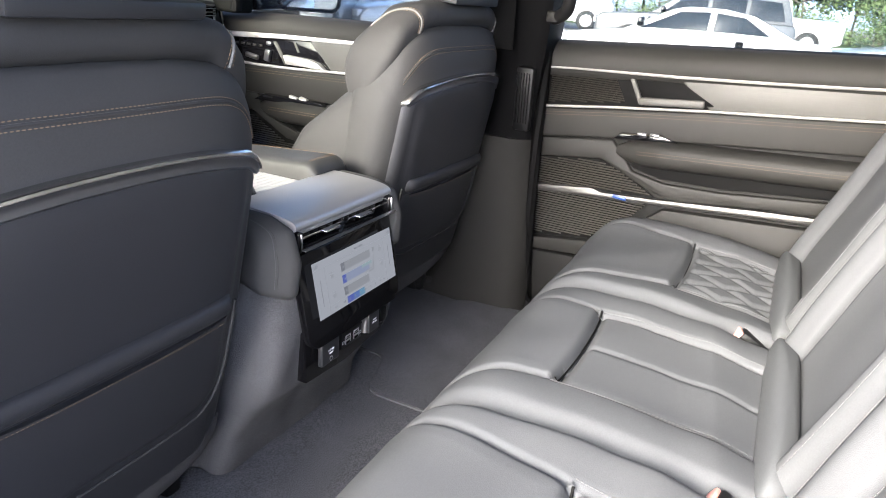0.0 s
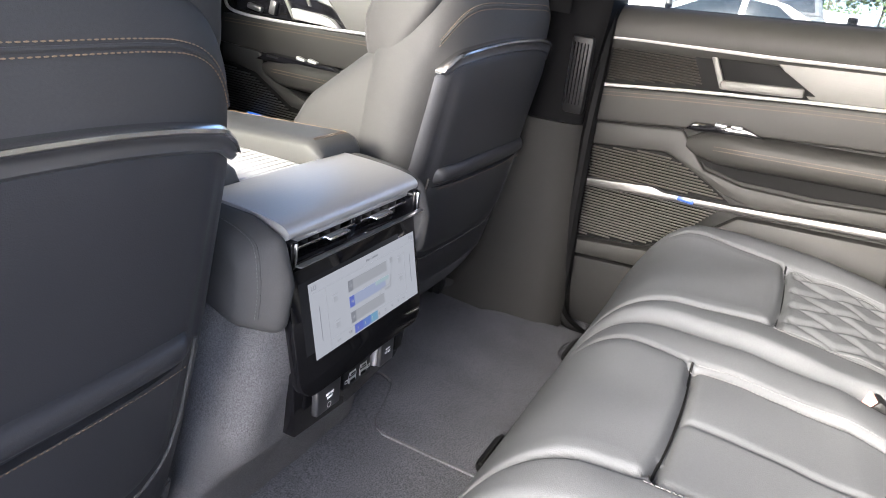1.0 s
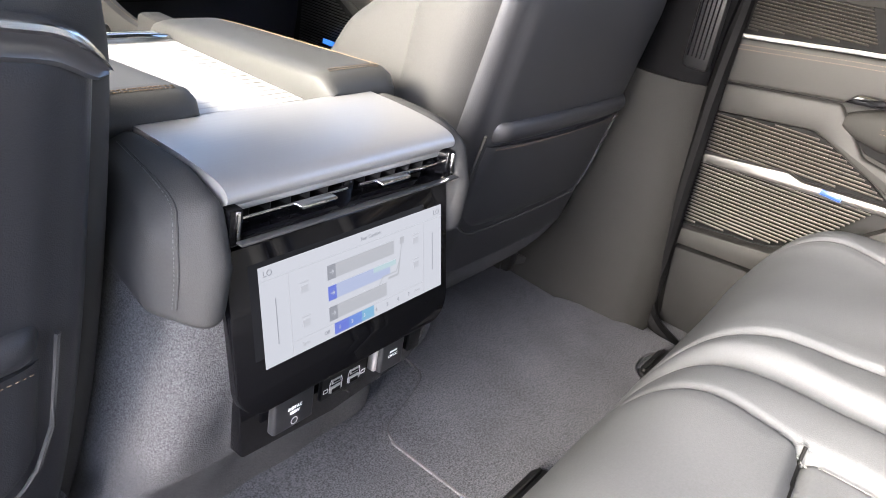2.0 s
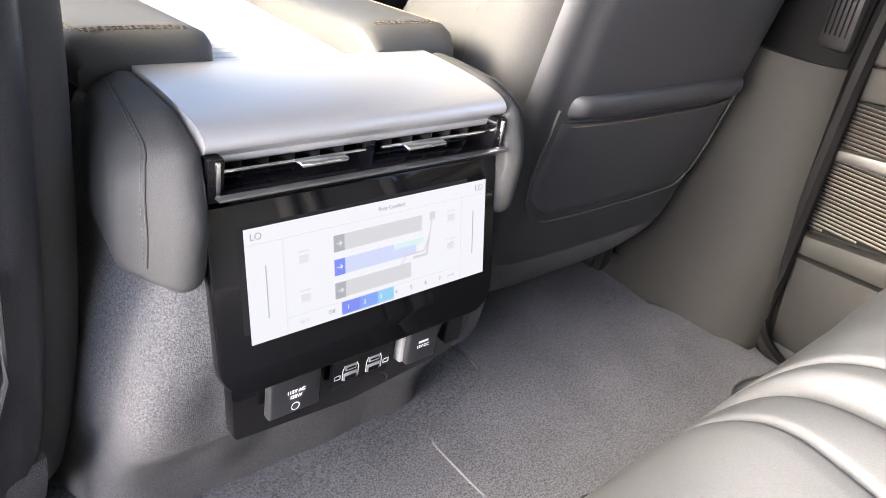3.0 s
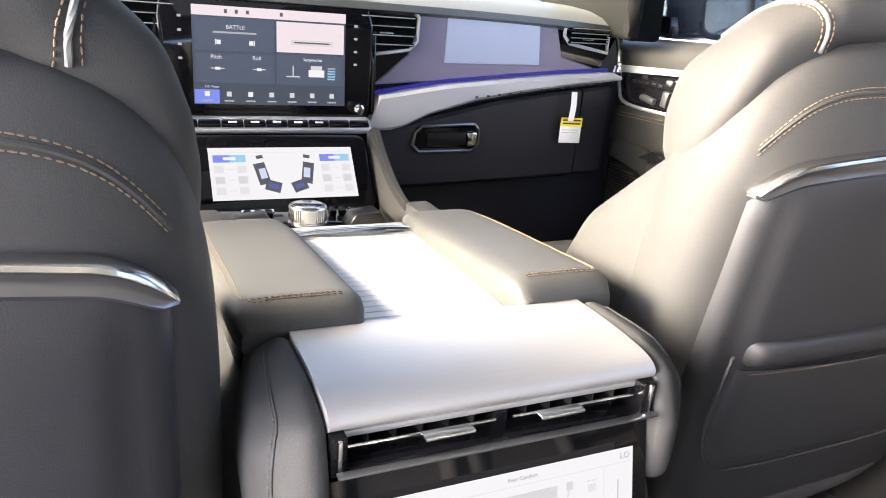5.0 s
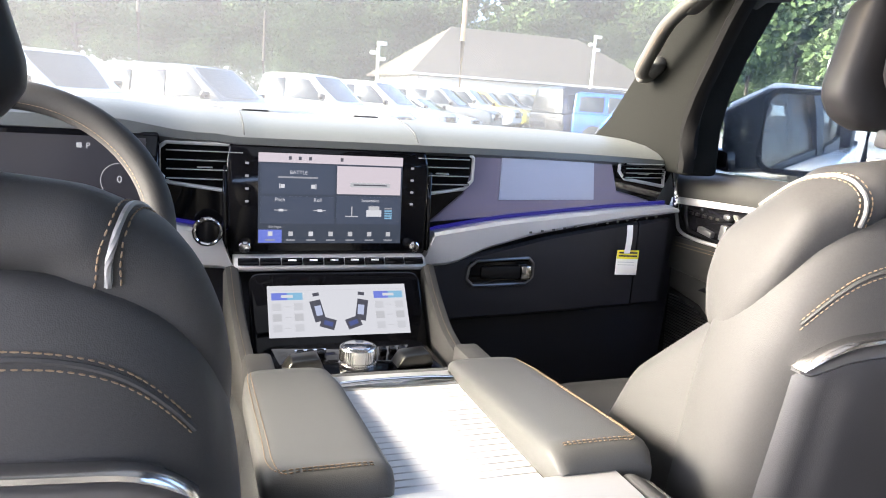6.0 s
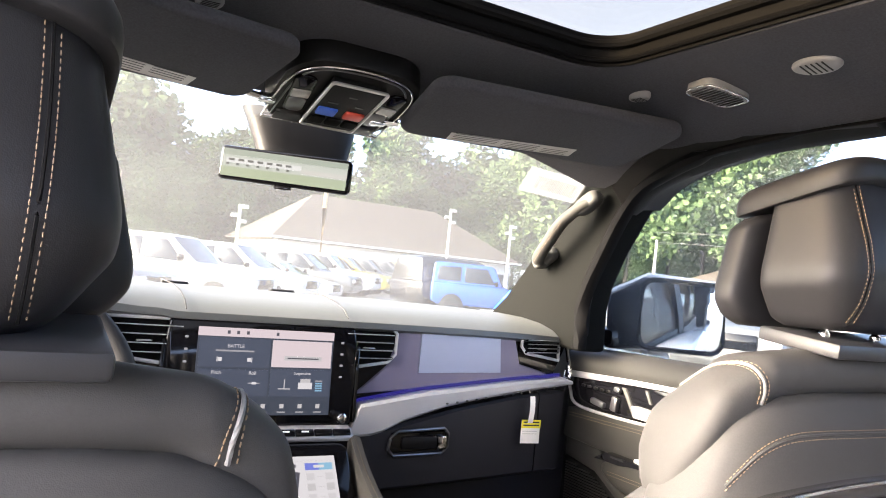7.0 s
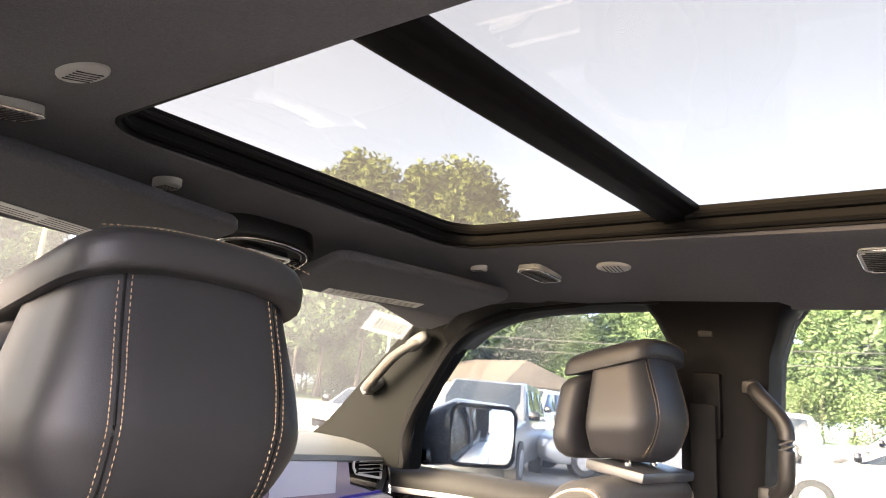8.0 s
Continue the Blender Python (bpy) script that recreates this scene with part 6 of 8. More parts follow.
pts = []
for (a, b), (c, d) in zip(lp, lp[1:] + lp[:1]):
    pts += [(a + (c - a) * k / 3, hx(a + (c - a) * k / 3), b + (d - b) * k / 3) for k in range(3)]
tube(bm, pts, 0.0035, 8, closed=True, up=(0, 1, 0))
gh = part("glove_handle", bm, M_FILLET, dash, "chrome-ringed glove box handle")
fascia("handle_dish", [(0.278, 0.512), (0.278, 0.555), (0.416, 0.556), (0.416, 0.512)], -0.006, 0.008, M_PIANO)
bm = B()
slab(bm, pose(0.345, hx(0.345) - 0.003, 0.532), 0.085, 0.008, 0.026, 0.004)
part("pull", bm, M_PLASTIC, gh)
bm = B()
slab(bm, pose(0.402, hx(0.40) - 0.004, 0.530), 0.022, 0.008, 0.030, 0.004)
part("lock_plate", bm, M_CHROME, gh)

# start button left of the screen
bm = B()
tube(bm, [(-0.215 + 0.022 * math.cos(a / 16 * 2 * math.pi), 0.862, 0.618 + 0.022 * math.sin(a / 16 * 2 * math.pi)) for a in range(16)], 0.004, 8, closed=True, up=(0, 1, 0))
sb = part("start_button", bm, M_CHROME, dash, "chrome-ringed round start button")
bm = B()
tube(bm, [(-0.215, 0.870, 0.618), (-0.215, 0.860, 0.618)], 0.018, 20)
part("button", bm, M_PIANO, sb)

# upper display
ud = thing("upper_display", (0, 0.89, 0.57), "large lit dashboard display in a gloss black frame", "display")
MU = pose(-0.002, 0.878, 0.675, 86)
bm = B()
prism(bm, [(-0.178, -0.100), (0.178, -0.100), (0.183, 0.06), (0.174, 0.092), (-0.178, 0.092), (-0.183, 0.06)], -0.030, 0.0, "z", 0.006, 3)
bm.transform(MU)
part("frame", bm, M_PIANO, ud, "gloss black frame")
bm = B()
for a, b in (((-0.174, 0.085), (0.168, 0.0845)),):
    tube(bm, [MU @ Vector((a[0], a[1] + 0.007, -0.004)), MU @ Vector((b[0], b[1] + 0.007, -0.004))], 0.0018, 6)
part("bright_edge", bm, M_CHROME, ud)
for s in (-1, 1):
    bm = B()
    slab(bm, MU @ pose(s * 0.1845, -0.02, -0.012, 0, 0, 0), 0.008, 0.15, 0.02, 0.003)
    part("side_strip", bm, M_PIANO, ud)
tile(ud, "screen", MU, -0.129, 0.129, -0.079, 0.079, 0.0006, M_SC_NAVY)
tile(ud, "status_bar", MU, -0.129, 0.129, 0.063, 0.079, 0.0012, M_SC_PINK)
tile(ud, "panel", MU, -0.125, 0.004, 0.008, 0.060, 0.0012, M_SC_NAVY2)
tile(ud, "panel", MU, 0.008, 0.126, 0.010, 0.060, 0.0012, M_SC_PINK)
tile(ud, "panel", MU, -0.125, 0.004, -0.044, 0.004, 0.0012, M_SC_NAVY2)
tile(ud, "panel", MU, 0.008, 0.126, -0.044, 0.006, 0.0012, M_SC_NAVY2)
tile(ud, "prompt", MU, 0.032, 0.106, 0.023, 0.031, 0.0018, M_SC_GREY)
tile(ud, "prompt_text", MU, 0.038, 0.100, 0.0258, 0.0282, 0.0022, M_SC_DARKTXT)
tile(ud, "home_field", MU, -0.128, -0.088, -0.078, -0.055, 0.0012, M_SC_BLUE)
letters(ud, "BATTLE", MU, -0.060, 0.046, 0.009, 0.002, M_SC_WHITE)
tile(ud, "text_bar", MU, -0.096, -0.026, 0.036, 0.039, 0.002, M_SC_MID)
letters(ud, "Pitch", MU, -0.092, -0.002, 0.009, 0.002, M_SC_WHITE)
letters(ud, "Roll", MU, -0.026, -0.002, 0.009, 0.002, M_SC_WHITE)
letters(ud, "Suspension", MU, 0.070, -0.001, 0.0075, 0.002, M_SC_WHITE)
letters(ud, "Edit Pages", MU, -0.100, -0.050, 0.0055, 0.002, M_SC_GREY)
for x in (-0.090, -0.022):
    tile(ud, "gauge", MU, x - 0.011, x + 0.011, -0.021, -0.0195, 0.002, M_SC_GREY)
    tile(ud, "gauge", MU, x - 0.004, x + 0.004, -0.0225, -0.018, 0.0022, M_SC_WHITE)
for s, x in ((1, -0.087), (-1, -0.035)):
    line(ud, "skip", MU, ((x - 0.004 * s, 0.022), (x + 0.003 * s, 0.022)), 0.0035, 0.002, M_SC_WHITE)
    line(ud, "skip", MU, ((x - 0.0055 * s, 0.0175), (x - 0.0055 * s, 0.0265)), 0.0008, 0.002, M_SC_WHITE)
# suspension drawing
tile(ud, "car_icon", MU, 0.063, 0.091, -0.030, -0.018, 0.002, M_SC_WHITE)
tile(ud, "car_icon", MU, 0.067, 0.087, -0.018, -0.011, 0.002, M_SC_GREY)
for i in range(5):
    tile(ud, "level", MU, 0.097, 0.111, -0.034 + 0.0045 * i, -0.0315 + 0.0045 * i, 0.002, M_SC_CYAN if i < 4 else M_SC_MID)
line(ud, "axle", MU, ((0.024, -0.030), (0.048, -0.030), (0.036, -0.030), (0.036, -0.012)), 0.0010, 0.002, M_SC_GREY)
for i in range(7):
    x = -0.108 + 0.0355 * i
    tile(ud, "menu_icon", MU, x - 0.004, x + 0.004, -0.066, -0.058, 0.002, M_SC_WHITE if i in (0, 2) else M_SC_GREY)
    tile(ud, "menu_text", MU, x - 0.008, x + 0.008, -0.0745, -0.072, 0.002, M_SC_MID)
for x in (-0.075, -0.058, -0.040, 0.016):
    tile(ud, "status_icon", MU, x - 0.0025, x + 0.0025, 0.068, 0.074, 0.0018, M_SC_DARKTXT)
for s in (-1, 1):
    for i in range(4):
        tile(ud, "side_icon", MU, s * 0.148 - 0.003, s * 0.148 + 0.003, 0.058 - 0.022 * i, 0.062 - 0.022 * i, 0.0008, M_SC_MID)
    bm = B()
    p = MU @ Vector((s * 0.152, -0.083, 0.0))
    tube(bm, [p + Vector((0, 0.005, 0)), p + Vector((0, -0.006, 0)), p + Vector((0, -0.016, 0)), p + Vector((0, -0.018, 0))], [0.011, 0.011, 0.010, 0.007], 20)
    part("knob", bm, M_CHROME, ud, "knurled chrome knob")
# shelf of keys under it
ks = thing("key_shelf", (0, 0.86, 0.56), "silver shelf with a row of gloss black keys", "control panel")
bm = B()
prism(bm, [(0.845, 0.551), (0.842, 0.560), (0.856, 0.574), (0.90, 0.580), (0.92, 0.55)], -0.172, 0.172, "x", 0.003)
part("shelf", bm, M_SWEEP, ks)
for i in range(9):
    x = -0.148 + 0.037 * i
    bm = B()
    slab(bm, pose(x, 0.847, 0.5685, 48), 0.0355, 0.013, 0.006, 0.0015)
    k = part("key", bm, M_PIANO, ks)
    if 1 < i < 7:
        bm = B()
        slab(bm, pose(x, 0.8455, 0.5705, 48), 0.014, 0.003, 0.004)
        part("key_mark", bm, M_GREYPRINT, k)

# lower display
ld = thing("lower_display", (0, 0.78, 0.45), "lit seat comfort display in a gloss black panel", "display")
ML = pose(0, 0.7795, 0.4985, 90 - 38.5)
bm = B()
prism(bm, [(p.x, p.y) for p in rrect(-0.150, 0.150, -0.076, 0.072, 0.018, 5)], -0.02, 0.0, "z", 0.004)
bm.transform(ML)
part("frame", bm, M_PIANO, ld, "gloss black panel")
tile(ld, "screen", ML, -0.1205, 0.1205, -0.0465, 0.0465, 0.0006, M_SC_WHITE)
tile(ld, "status_bar", ML, -0.1205, 0.1205, 0.037, 0.0375, 0.0012, M_SC_FAINT)
for s in (-1, 1):
    tile(ld, "mode_field", ML, s * 0.088 - 0.026, s * 0.088, 0.020, 0.033, 0.0012, M_SC_BLUE)
    tile(ld, "mode_field", ML, s * 0.088, s * 0.088 + 0.026, 0.020, 0.033, 0.0012, M_SC_CYAN)
    tile(ld, "mode_text", ML, s * 0.088 - 0.010, s * 0.088 + 0.010, 0.024, 0.029, 0.0018, M_SC_WHITE)
    for i in range(3):
        for o in (-0.018, 0.018):
            tile(ld, "key_field", ML, s * 0.088 + o - 0.0075, s * 0.088 + o + 0.0075, -0.037 + 0.019 * i, -0.024 + 0.019 * i, 0.0012, M_SC_FAINT if (i + s) % 2 else M_SC_GREY)
        tile(ld, "key_text", ML, s * 0.088 - 0.006, s * 0.088 + 0.006, -0.031 + 0.019 * i, -0.0295 + 0.019 * i, 0.0012, M_SC_FAINT)
    line(ld, "seat_picture", ML, ((s * 0.042, 0.018), (s * 0.034, -0.020), (s * 0.010, -0.028)), 0.0095, 0.0012, M_SC_DARKTXT)
    line(ld, "seat_picture", ML, ((s * 0.040, 0.032), (s * 0.039, 0.026)), 0.0055, 0.0016, M_SC_DARKTXT)
    line(ld, "seat_picture", ML, ((s * 0.038, 0.008), (s * 0.035, -0.010)), 0.0055, 0.002, M_SC_PALE)
    line(ld, "seat_picture", ML, ((s * 0.029, -0.022), (s * 0.014, -0.027)), 0.004, 0.002, lit("display_seat_blue", (0.10, 0.13, 0.35), K))

# hanging tag on the dashboard
tg = thing("warning_tag", (0.64, face_y(0.64) - 0.03, 0.52), "white and yellow paper tag on a white strap", "tag")
yt = face_y(0.64) - 0.014
bm = B()
sheet(bm, lambda u, v: Vector((0.638 + 0.014 * u, yt - 0.012 - 0.004 * math.sin(3 * v), 0.566 + 0.062 * v)), 2, 8, (0, 0.0008, 0))
part("strap", bm, M_WHITEPLASTIC, tg)
bm = B()
slab(bm, pose(0.650, yt - 0.008, 0.545, 88, 1, -3), 0.052, 0.054, 0.0012, 0.0003)
part("card", bm, M_WHITEPLASTIC, tg)
bm = B()
slab(bm, pose(0.650, yt - 0.0092, 0.563, 88, 1, -3), 0.052, 0.019, 0.0012)
part("yellow_field", bm, M_YELLOW, tg)
for i in range(2):
    bm = B()
    slab(bm, pose(0.650, yt - 0.0102, 0.567 - 0.007 * i, 88, 1, -3), 0.044, 0.0035, 0.0006)
    part("print_line", bm, M_INK, tg)
for i in range(5):
    bm = B()
    slab(bm, pose(0.648, yt - 0.0085, 0.546 - 0.006 * i, 88, 1, -3), 0.040, 0.0012, 0.0006)
    part("print_line", bm, M_SILVER, tg)


# ---- steering wheel and cluster ----
sw = thing("steering_wheel", (-0.46, 0.56, 0.70), "black leather steering wheel with tan stitching", "steering wheel")
MW = pose(-0.462, 0.565, 0.672, 66)
bm = B()
tube(bm, [MW @ Vector((0.185 * math.cos(2 * math.pi * i / 64), 0.178 * math.sin(2 * math.pi * i / 64), 0)) for i in range(64)], 0.0185, 14, closed=True, up=(0, -1, 0.4))
part("rim", bm, M_LEATHER, sw)
bm = B()
stitches(bm, [MW @ Vector((0.170 * math.cos(2 * math.pi * i / 64), 0.163 * math.sin(2 * math.pi * i / 64), 0.0118)) for i in range(65)], 0.006, 0.001)
part("stitching", bm, M_THREAD, sw)
bm = B()
pillow(bm, MW @ pose(0, -0.01, -0.012), 0.085, 0.07, 0.03, 0.6, 0.7)
part("hub", bm, M_LEATHER, sw)
for a in (0, 180, 270):
    bm = B()
    slab(bm, MW @ pose(0.12 * math.cos(radians(a)), 0.12 * math.sin(radians(a)), -0.006, 0, 0, a), 0.11, 0.045, 0.014, 0.005)
    part("spoke", bm, M_PLASTIC, sw)
cl = thing("instrument_cluster", (-0.46, 0.86, 0.70), "dark lit instrument cluster display", "display")
MC = pose(-0.46, 0.868, 0.714, 84)
bm = B()
slab(bm, MC @ pose(0, 0, -0.01), 0.34, 0.135, 0.02, 0.006)
part("frame", bm, M_PIANO, cl)
tile(cl, "screen", MC, -0.15, 0.15, -0.056, 0.056, 0.0006, lit("cluster_dark", (0.03, 0.027, 0.036), 0.03))
letters(cl, "P", MC, 0.065, 0.040, 0.013, 0.002, M_SC_WHITE)
letters(cl, "0", MC, 0.110, -0.012, 0.016, 0.002, M_SC_WHITE)
tile(cl, "warning_icon", MC, 0.048, 0.056, 0.037, 0.045, 0.0012, M_SC_GREY)
line(cl, "gauge_ring", MC, [(0.110 + 0.028 * math.cos(radians(a)), -0.014 + 0.028 * math.sin(radians(a))) for a in range(-30, 211, 15)], 0.0006, 0.0012, M_SC_GREY)


# ---- things on the headliner ----
def overhead():
    e = thing("overhead_console", (0, 0.68, 1.16), "gloss black overhead console with chrome ring and buttons", "overhead console")
    MO = pose(0.018, 0.672, 1.168, 180 - 16, 0, 0)      # x across, y to the rear, z down into the cabin
    bm = B()
    prism(bm, [(p.x, p.y) for p in rrect(-0.115, 0.115, -0.13, 0.10, 0.07, 7)], -0.045, 0.006, "z", 0.006)
    bm.transform(MO)
    part("pod", bm, M_PLASTIC, e)
    def band(a):
        """Outline of the pod, broad at the front and round at the rear."""
        return spline([(-0.108 + a, -0.115 + a, 0), (-0.106 + a, 0.02, 0), (-0.082 + a * 0.8, 0.072 - a * 0.5, 0), (-0.03, 0.092 - a, 0), (0.03, 0.092 - a, 0), (0.082 - a * 0.8, 0.072 - a * 0.5, 0), (0.106 - a, 0.02, 0), (0.108 - a, -0.115 + a, 0)], 5)
    for a, k, z, mm in ((0.0, 0.0022, 0.008, M_ARC), (0.012, 0.0016, 0.007, M_FILLET)):
        bm = B()
        tube(bm, [MO @ Vector((p.x, p.y, z)) for p in band(a)], k, 8, closed=True)
        part("ring", bm, mm, e, "satin chrome ring")
    bm = B()
    slab(bm, MO @ pose(0, -0.098, 0.006), 0.185, 0.03, 0.012, 0.005)
    part("front_lip", bm, M_BEZEL, e, "satin front lip")
    bm = B()
    slab(bm, MO @ pose(0.002, -0.016, 0.011), 0.094, 0.152, 0.018, 0.006)
    pn = part("button_panel", bm, M_PLASTIC, e, "black button panel")
    bm = B()
    tube(bm, [MO @ Vector((p.x + 0.002, p.y - 0.016, 0.019)) for p in rrect(-0.048, 0.048, -0.077, 0.077, 0.006, 4)], 0.0030, 6, closed=True)
    part("frame", bm, M_SILVER, pn, "silver frame")
    for x, y, w, mm, nm in ((-0.022, -0.030, 0.034, M_BLUEB, "call_button"), (0.026, -0.030, 0.034, M_RED, "call_button"), (-0.028, -0.062, 0.026, M_DARK, "roof_switch"), (0.002, -0.062, 0.026, M_DARK, "roof_switch"), (0.032, -0.062, 0.026, M_DARK, "roof_switch")):
        bm = B()
        slab(bm, MO @ pose(x, y, 0.0205), w, 0.024, 0.008, 0.003)
        part(nm, bm, mm, pn, "blue button" if mm is M_BLUEB else "red button" if mm is M_RED else "")
    for x, y, w in ((-0.022, 0.000, 0.018), (0.024, 0.000, 0.014), (0.002, 0.028, 0.014)):
        bm = B()
        slab(bm, MO @ pose(x, y, 0.0203), w, 0.0035, 0.0008)
        part("print_bar", bm, M_THREAD_GREY, pn)
    for sx in (-1, 1):
        ml = MO @ pose(sx * 0.075, -0.012, 0, 0, 0, sx * -6)
        bm = B()
        prism(bm, [(p.x, p.y) for p in rrect(-0.018, 0.018, -0.062, 0.058, 0.015, 5)], 0.004, 0.011, "z", 0.003)
        bm.transform(ml)
        lm = part("map_lamp", bm, M_PIANO, e, "gloss black map lamp")
        bm = B()
        prism(bm, [(p.x, p.y) for p in rrect(-0.015, 0.015, -0.056, -0.008, 0.012, 5)], 0.011, 0.013, "z", 0.001)
        bm.transform(ml)
        part("touch_pad", bm, M_FILLET, lm, "grey touch pad")
        bm = B()
        slab(bm, ml @ pose(0, 0.006, 0.0125), 0.030, 0.022, 0.004, 0.001)
        part("lens", bm, M_LENS, lm, "clear lamp lens")
    return e


overhead()


def visor(s):
    e = thing("sun_visor", (s * 0.35, 0.56, 1.16), "black suede sun visor with a pale warning label", "sun visor", "sun visors")
    MV = pose(s * 0.352, 0.575, 1.166, -11, 0, s * -9)
    bm = B()
    prism(bm, [(p.x, p.y) for p in rrect(-0.235, 0.235, -0.105, 0.115, 0.035, 5)], -0.011, 0.011, "z", 0.008, 3)
    bm.transform(MV)
    part("flap", bm, M_HEADLINER, e)
    bm = B()
    slab(bm, MV @ pose(s * -0.02, 0.078, -0.0115, 0, 0, s * -5), 0.245, 0.036, 0.001)
    lb = part("warning_label", bm, M_LENS, e, "pale printed warning label")
    for x0, x1 in ((-0.115, -0.03), (-0.02, 0.05), (0.06, 0.11)):
        for i in range(4):
            bm = B()
            slab(bm, MV @ pose(s * -0.02 + (x0 + x1) / 2, 0.090 - 0.008 * i, -0.0122, 0, 0, s * -5), x1 - x0, 0.0016, 0.0005)
            part("print_line", bm, M_THREAD_GREY, lb)
    bm = B()
    tube(bm, [MV @ Vector(v) for v in ((s * -0.235, 0.10, 0), (s * -0.275, 0.105, 0.0))], 0.006, 8)
    part("pivot", bm, M_CHROME, e)
    bm = B()
    slab(bm, MV @ pose(s * -0.272, 0.105, 0.0), 0.03, 0.018, 0.016, 0.005)
    part("clip", bm, M_CHROME, e)
    return e


visor(1)
visor(-1)


def roof_speaker(x, y, z, rz, tilt):
    e = thing("roof_speaker", (x, y, z), "small pale grey roof speaker grille in a thin chrome ring", "speaker", "roof speakers")
    m = pose(x, y, z, 180, tilt, rz)
    bm = B()
    o = [(p.x, p.y) for p in rrect(-0.043, 0.043, -0.032, 0.032, 0.016, 4)]
    prism(bm, o, -0.01, 0.004, "z", 0.001)
    bm.transform(m)
    part("grille", bm, M_PALE, e)
    bm = B()
    tube(bm, [m @ Vector((a, b, 0.003)) for a, b in o], 0.0014, 8, closed=True)
    part("ring", bm, M_ARC, e)
    for i in range(11):
        bm = B()
        slab(bm, m @ pose(-0.035 + 0.007 * i, 0, 0.0045), 0.0022, 0.052 if 0 < i < 10 else 0.040, 0.002)
        part("rib", bm, M_TRIMPLASTIC, e)
    return e


for s in (-1, 1):
    roof_speaker(s * 0.515, 0.338 if s > 0 else 0.43, 1.217, s * -12, s * 8)
    roof_speaker(s * 0.50, -0.30, 1.219, 0, s * 12)


def roof_lamp(x, y, z, tilt, w=0.036):
    e = thing("roof_lamp", (x, y, z), "small oval reading lamp in the headliner", "lamp", "roof lamps")
    m = pose(x, y, z, 180, tilt, 0)
    bm = B()
    rings = []
    for zz, k in ((-0.012, 1.0), (-0.003, 1.0), (-0.001, 0.95), (0.0005, 0.85), (0.001, 0.55), (0.0012, 0.2)):
        rings.append([m @ Vector((w * 0.62 * k * math.cos(a), w * k * math.sin(a), zz)) for a in (2 * math.pi * j / 28 for j in range(28))])
    loft(bm, rings)
    part("bezel", bm, M_PALE, e, "pale domed cover")
    for i in range(5):
        bm = B()
        slab(bm, m @ pose(0, w * (-0.44 + 0.22 * i), 0.001), w * 0.75, 0.0022, 0.0012)
        part("lens", bm, M_TRIMPLASTIC, e)
    return e


roof_lamp(0.500, 0.160, 1.221, 12)
roof_lamp(-0.505, 0.238, 1.220, -12)
roof_lamp(-0.235, 0.545, 1.216, -1, 0.030)
roof_lamp(0.475, 0.470, 1.222, 4, 0.022)

# rear-view display mirror on its stalk
mr = thing("rear_view_mirror", (-0.033, 0.83, 1.02), "frameless digital rear-view mirror below a black pod", "mirror")
MM = pose(-0.03, 0.808, 1.047, 88, 0, -30) @ pose(0, 0, 0, 0, 0, -2)
bm = B()
slab(bm, MM @ pose(0, 0, -0.012), 0.238, 0.062, 0.024, 0.009, 3)
part("housing", bm, M_PIANO, mr)
mg = tile(mr, "glass", MM, -0.112, 0.112, -0.025, 0.024, 0.0008, lit("mirror_picture", (0.62, 0.68, 0.62), K))
tile(mr, "picture_field", MM, -0.112, 0.112, -0.025, -0.008, 0.0012, lit("mirror_field", (0.45, 0.55, 0.36), K))
M_MCAR, M_MDARK = lit("mirror_cars", (0.85, 0.88, 0.88), K), lit("mirror_dark", (0.10, 0.11, 0.11), K)
tile(mr, "picture_field", MM, -0.105, 0.03, -0.001, 0.008, 0.0014, M_MCAR)
for i in range(7):
    tile(mr, "picture_mark", MM, -0.100 + 0.017 * i, -0.090 + 0.017 * i, 0.003, 0.007, 0.0018, M_MDARK)
    tile(mr, "picture_mark", MM, -0.104 + 0.018 * i, -0.099 + 0.018 * i, -0.005, -0.001, 0.0018, M_MDARK)
tile(mr, "picture_field", MM, 0.03, 0.112, -0.006, 0.002, 0.0014, lit("mirror_path", (0.70, 0.70, 0.66), K))
tile(mr, "picture_field", MM, -0.112, 0.112, 0.013, 0.024, 0.0012, lit("mirror_trees", (0.42, 0.50, 0.42), K))
bm = B()
slab(bm, MM @ pose(0.0, -0.034, -0.006), 0.03, 0.007, 0.012, 0.002)
part("button", bm, M_PIANO, mr)
bm = B()
P = spline([(0.02, 0.905, 1.165), (0.02, 0.885, 1.125), (0.018, 0.865, 1.085), (0.01, 0.845, 1.06)], 5)
rings = []
for i, p in enumerate(P):
    k = 1 - 0.35 * i / (len(P) - 1)
    rings.append([p + Vector((0.112 * k * sp(math.cos(a), 0.6), 0.04 * k * sp(math.sin(a), 0.6), 0.0)) for a in (2 * math.pi * j / 24 for j in range(24))])
loft(bm, rings)
part("pod", bm, M_PLASTIC, mr, "black sensor pod")

# stickers on the windscreen
st = thing("windscreen_sticker", (0.60, 0.84, 1.11), "white printed sticker on the windscreen", "sticker")
MS = pose(0.598, 0.845, 1.113, 128, 0, 0) @ pose(0, 0, 0, 0, 0, -4)
bm = B()
slab(bm, MS, 0.165, 0.062, 0.0006)
part("paper", bm, M_STICKER, st)
for i in range(26):
    bm = B()
    slab(bm, MS @ pose(-0.052 + 0.0048 * i, -0.002, 0.0006), (0.0009, 0.0016, 0.0022)[i % 3], 0.034, 0.0006)
    part("print_bar", bm, M_THREAD_GREY, st)

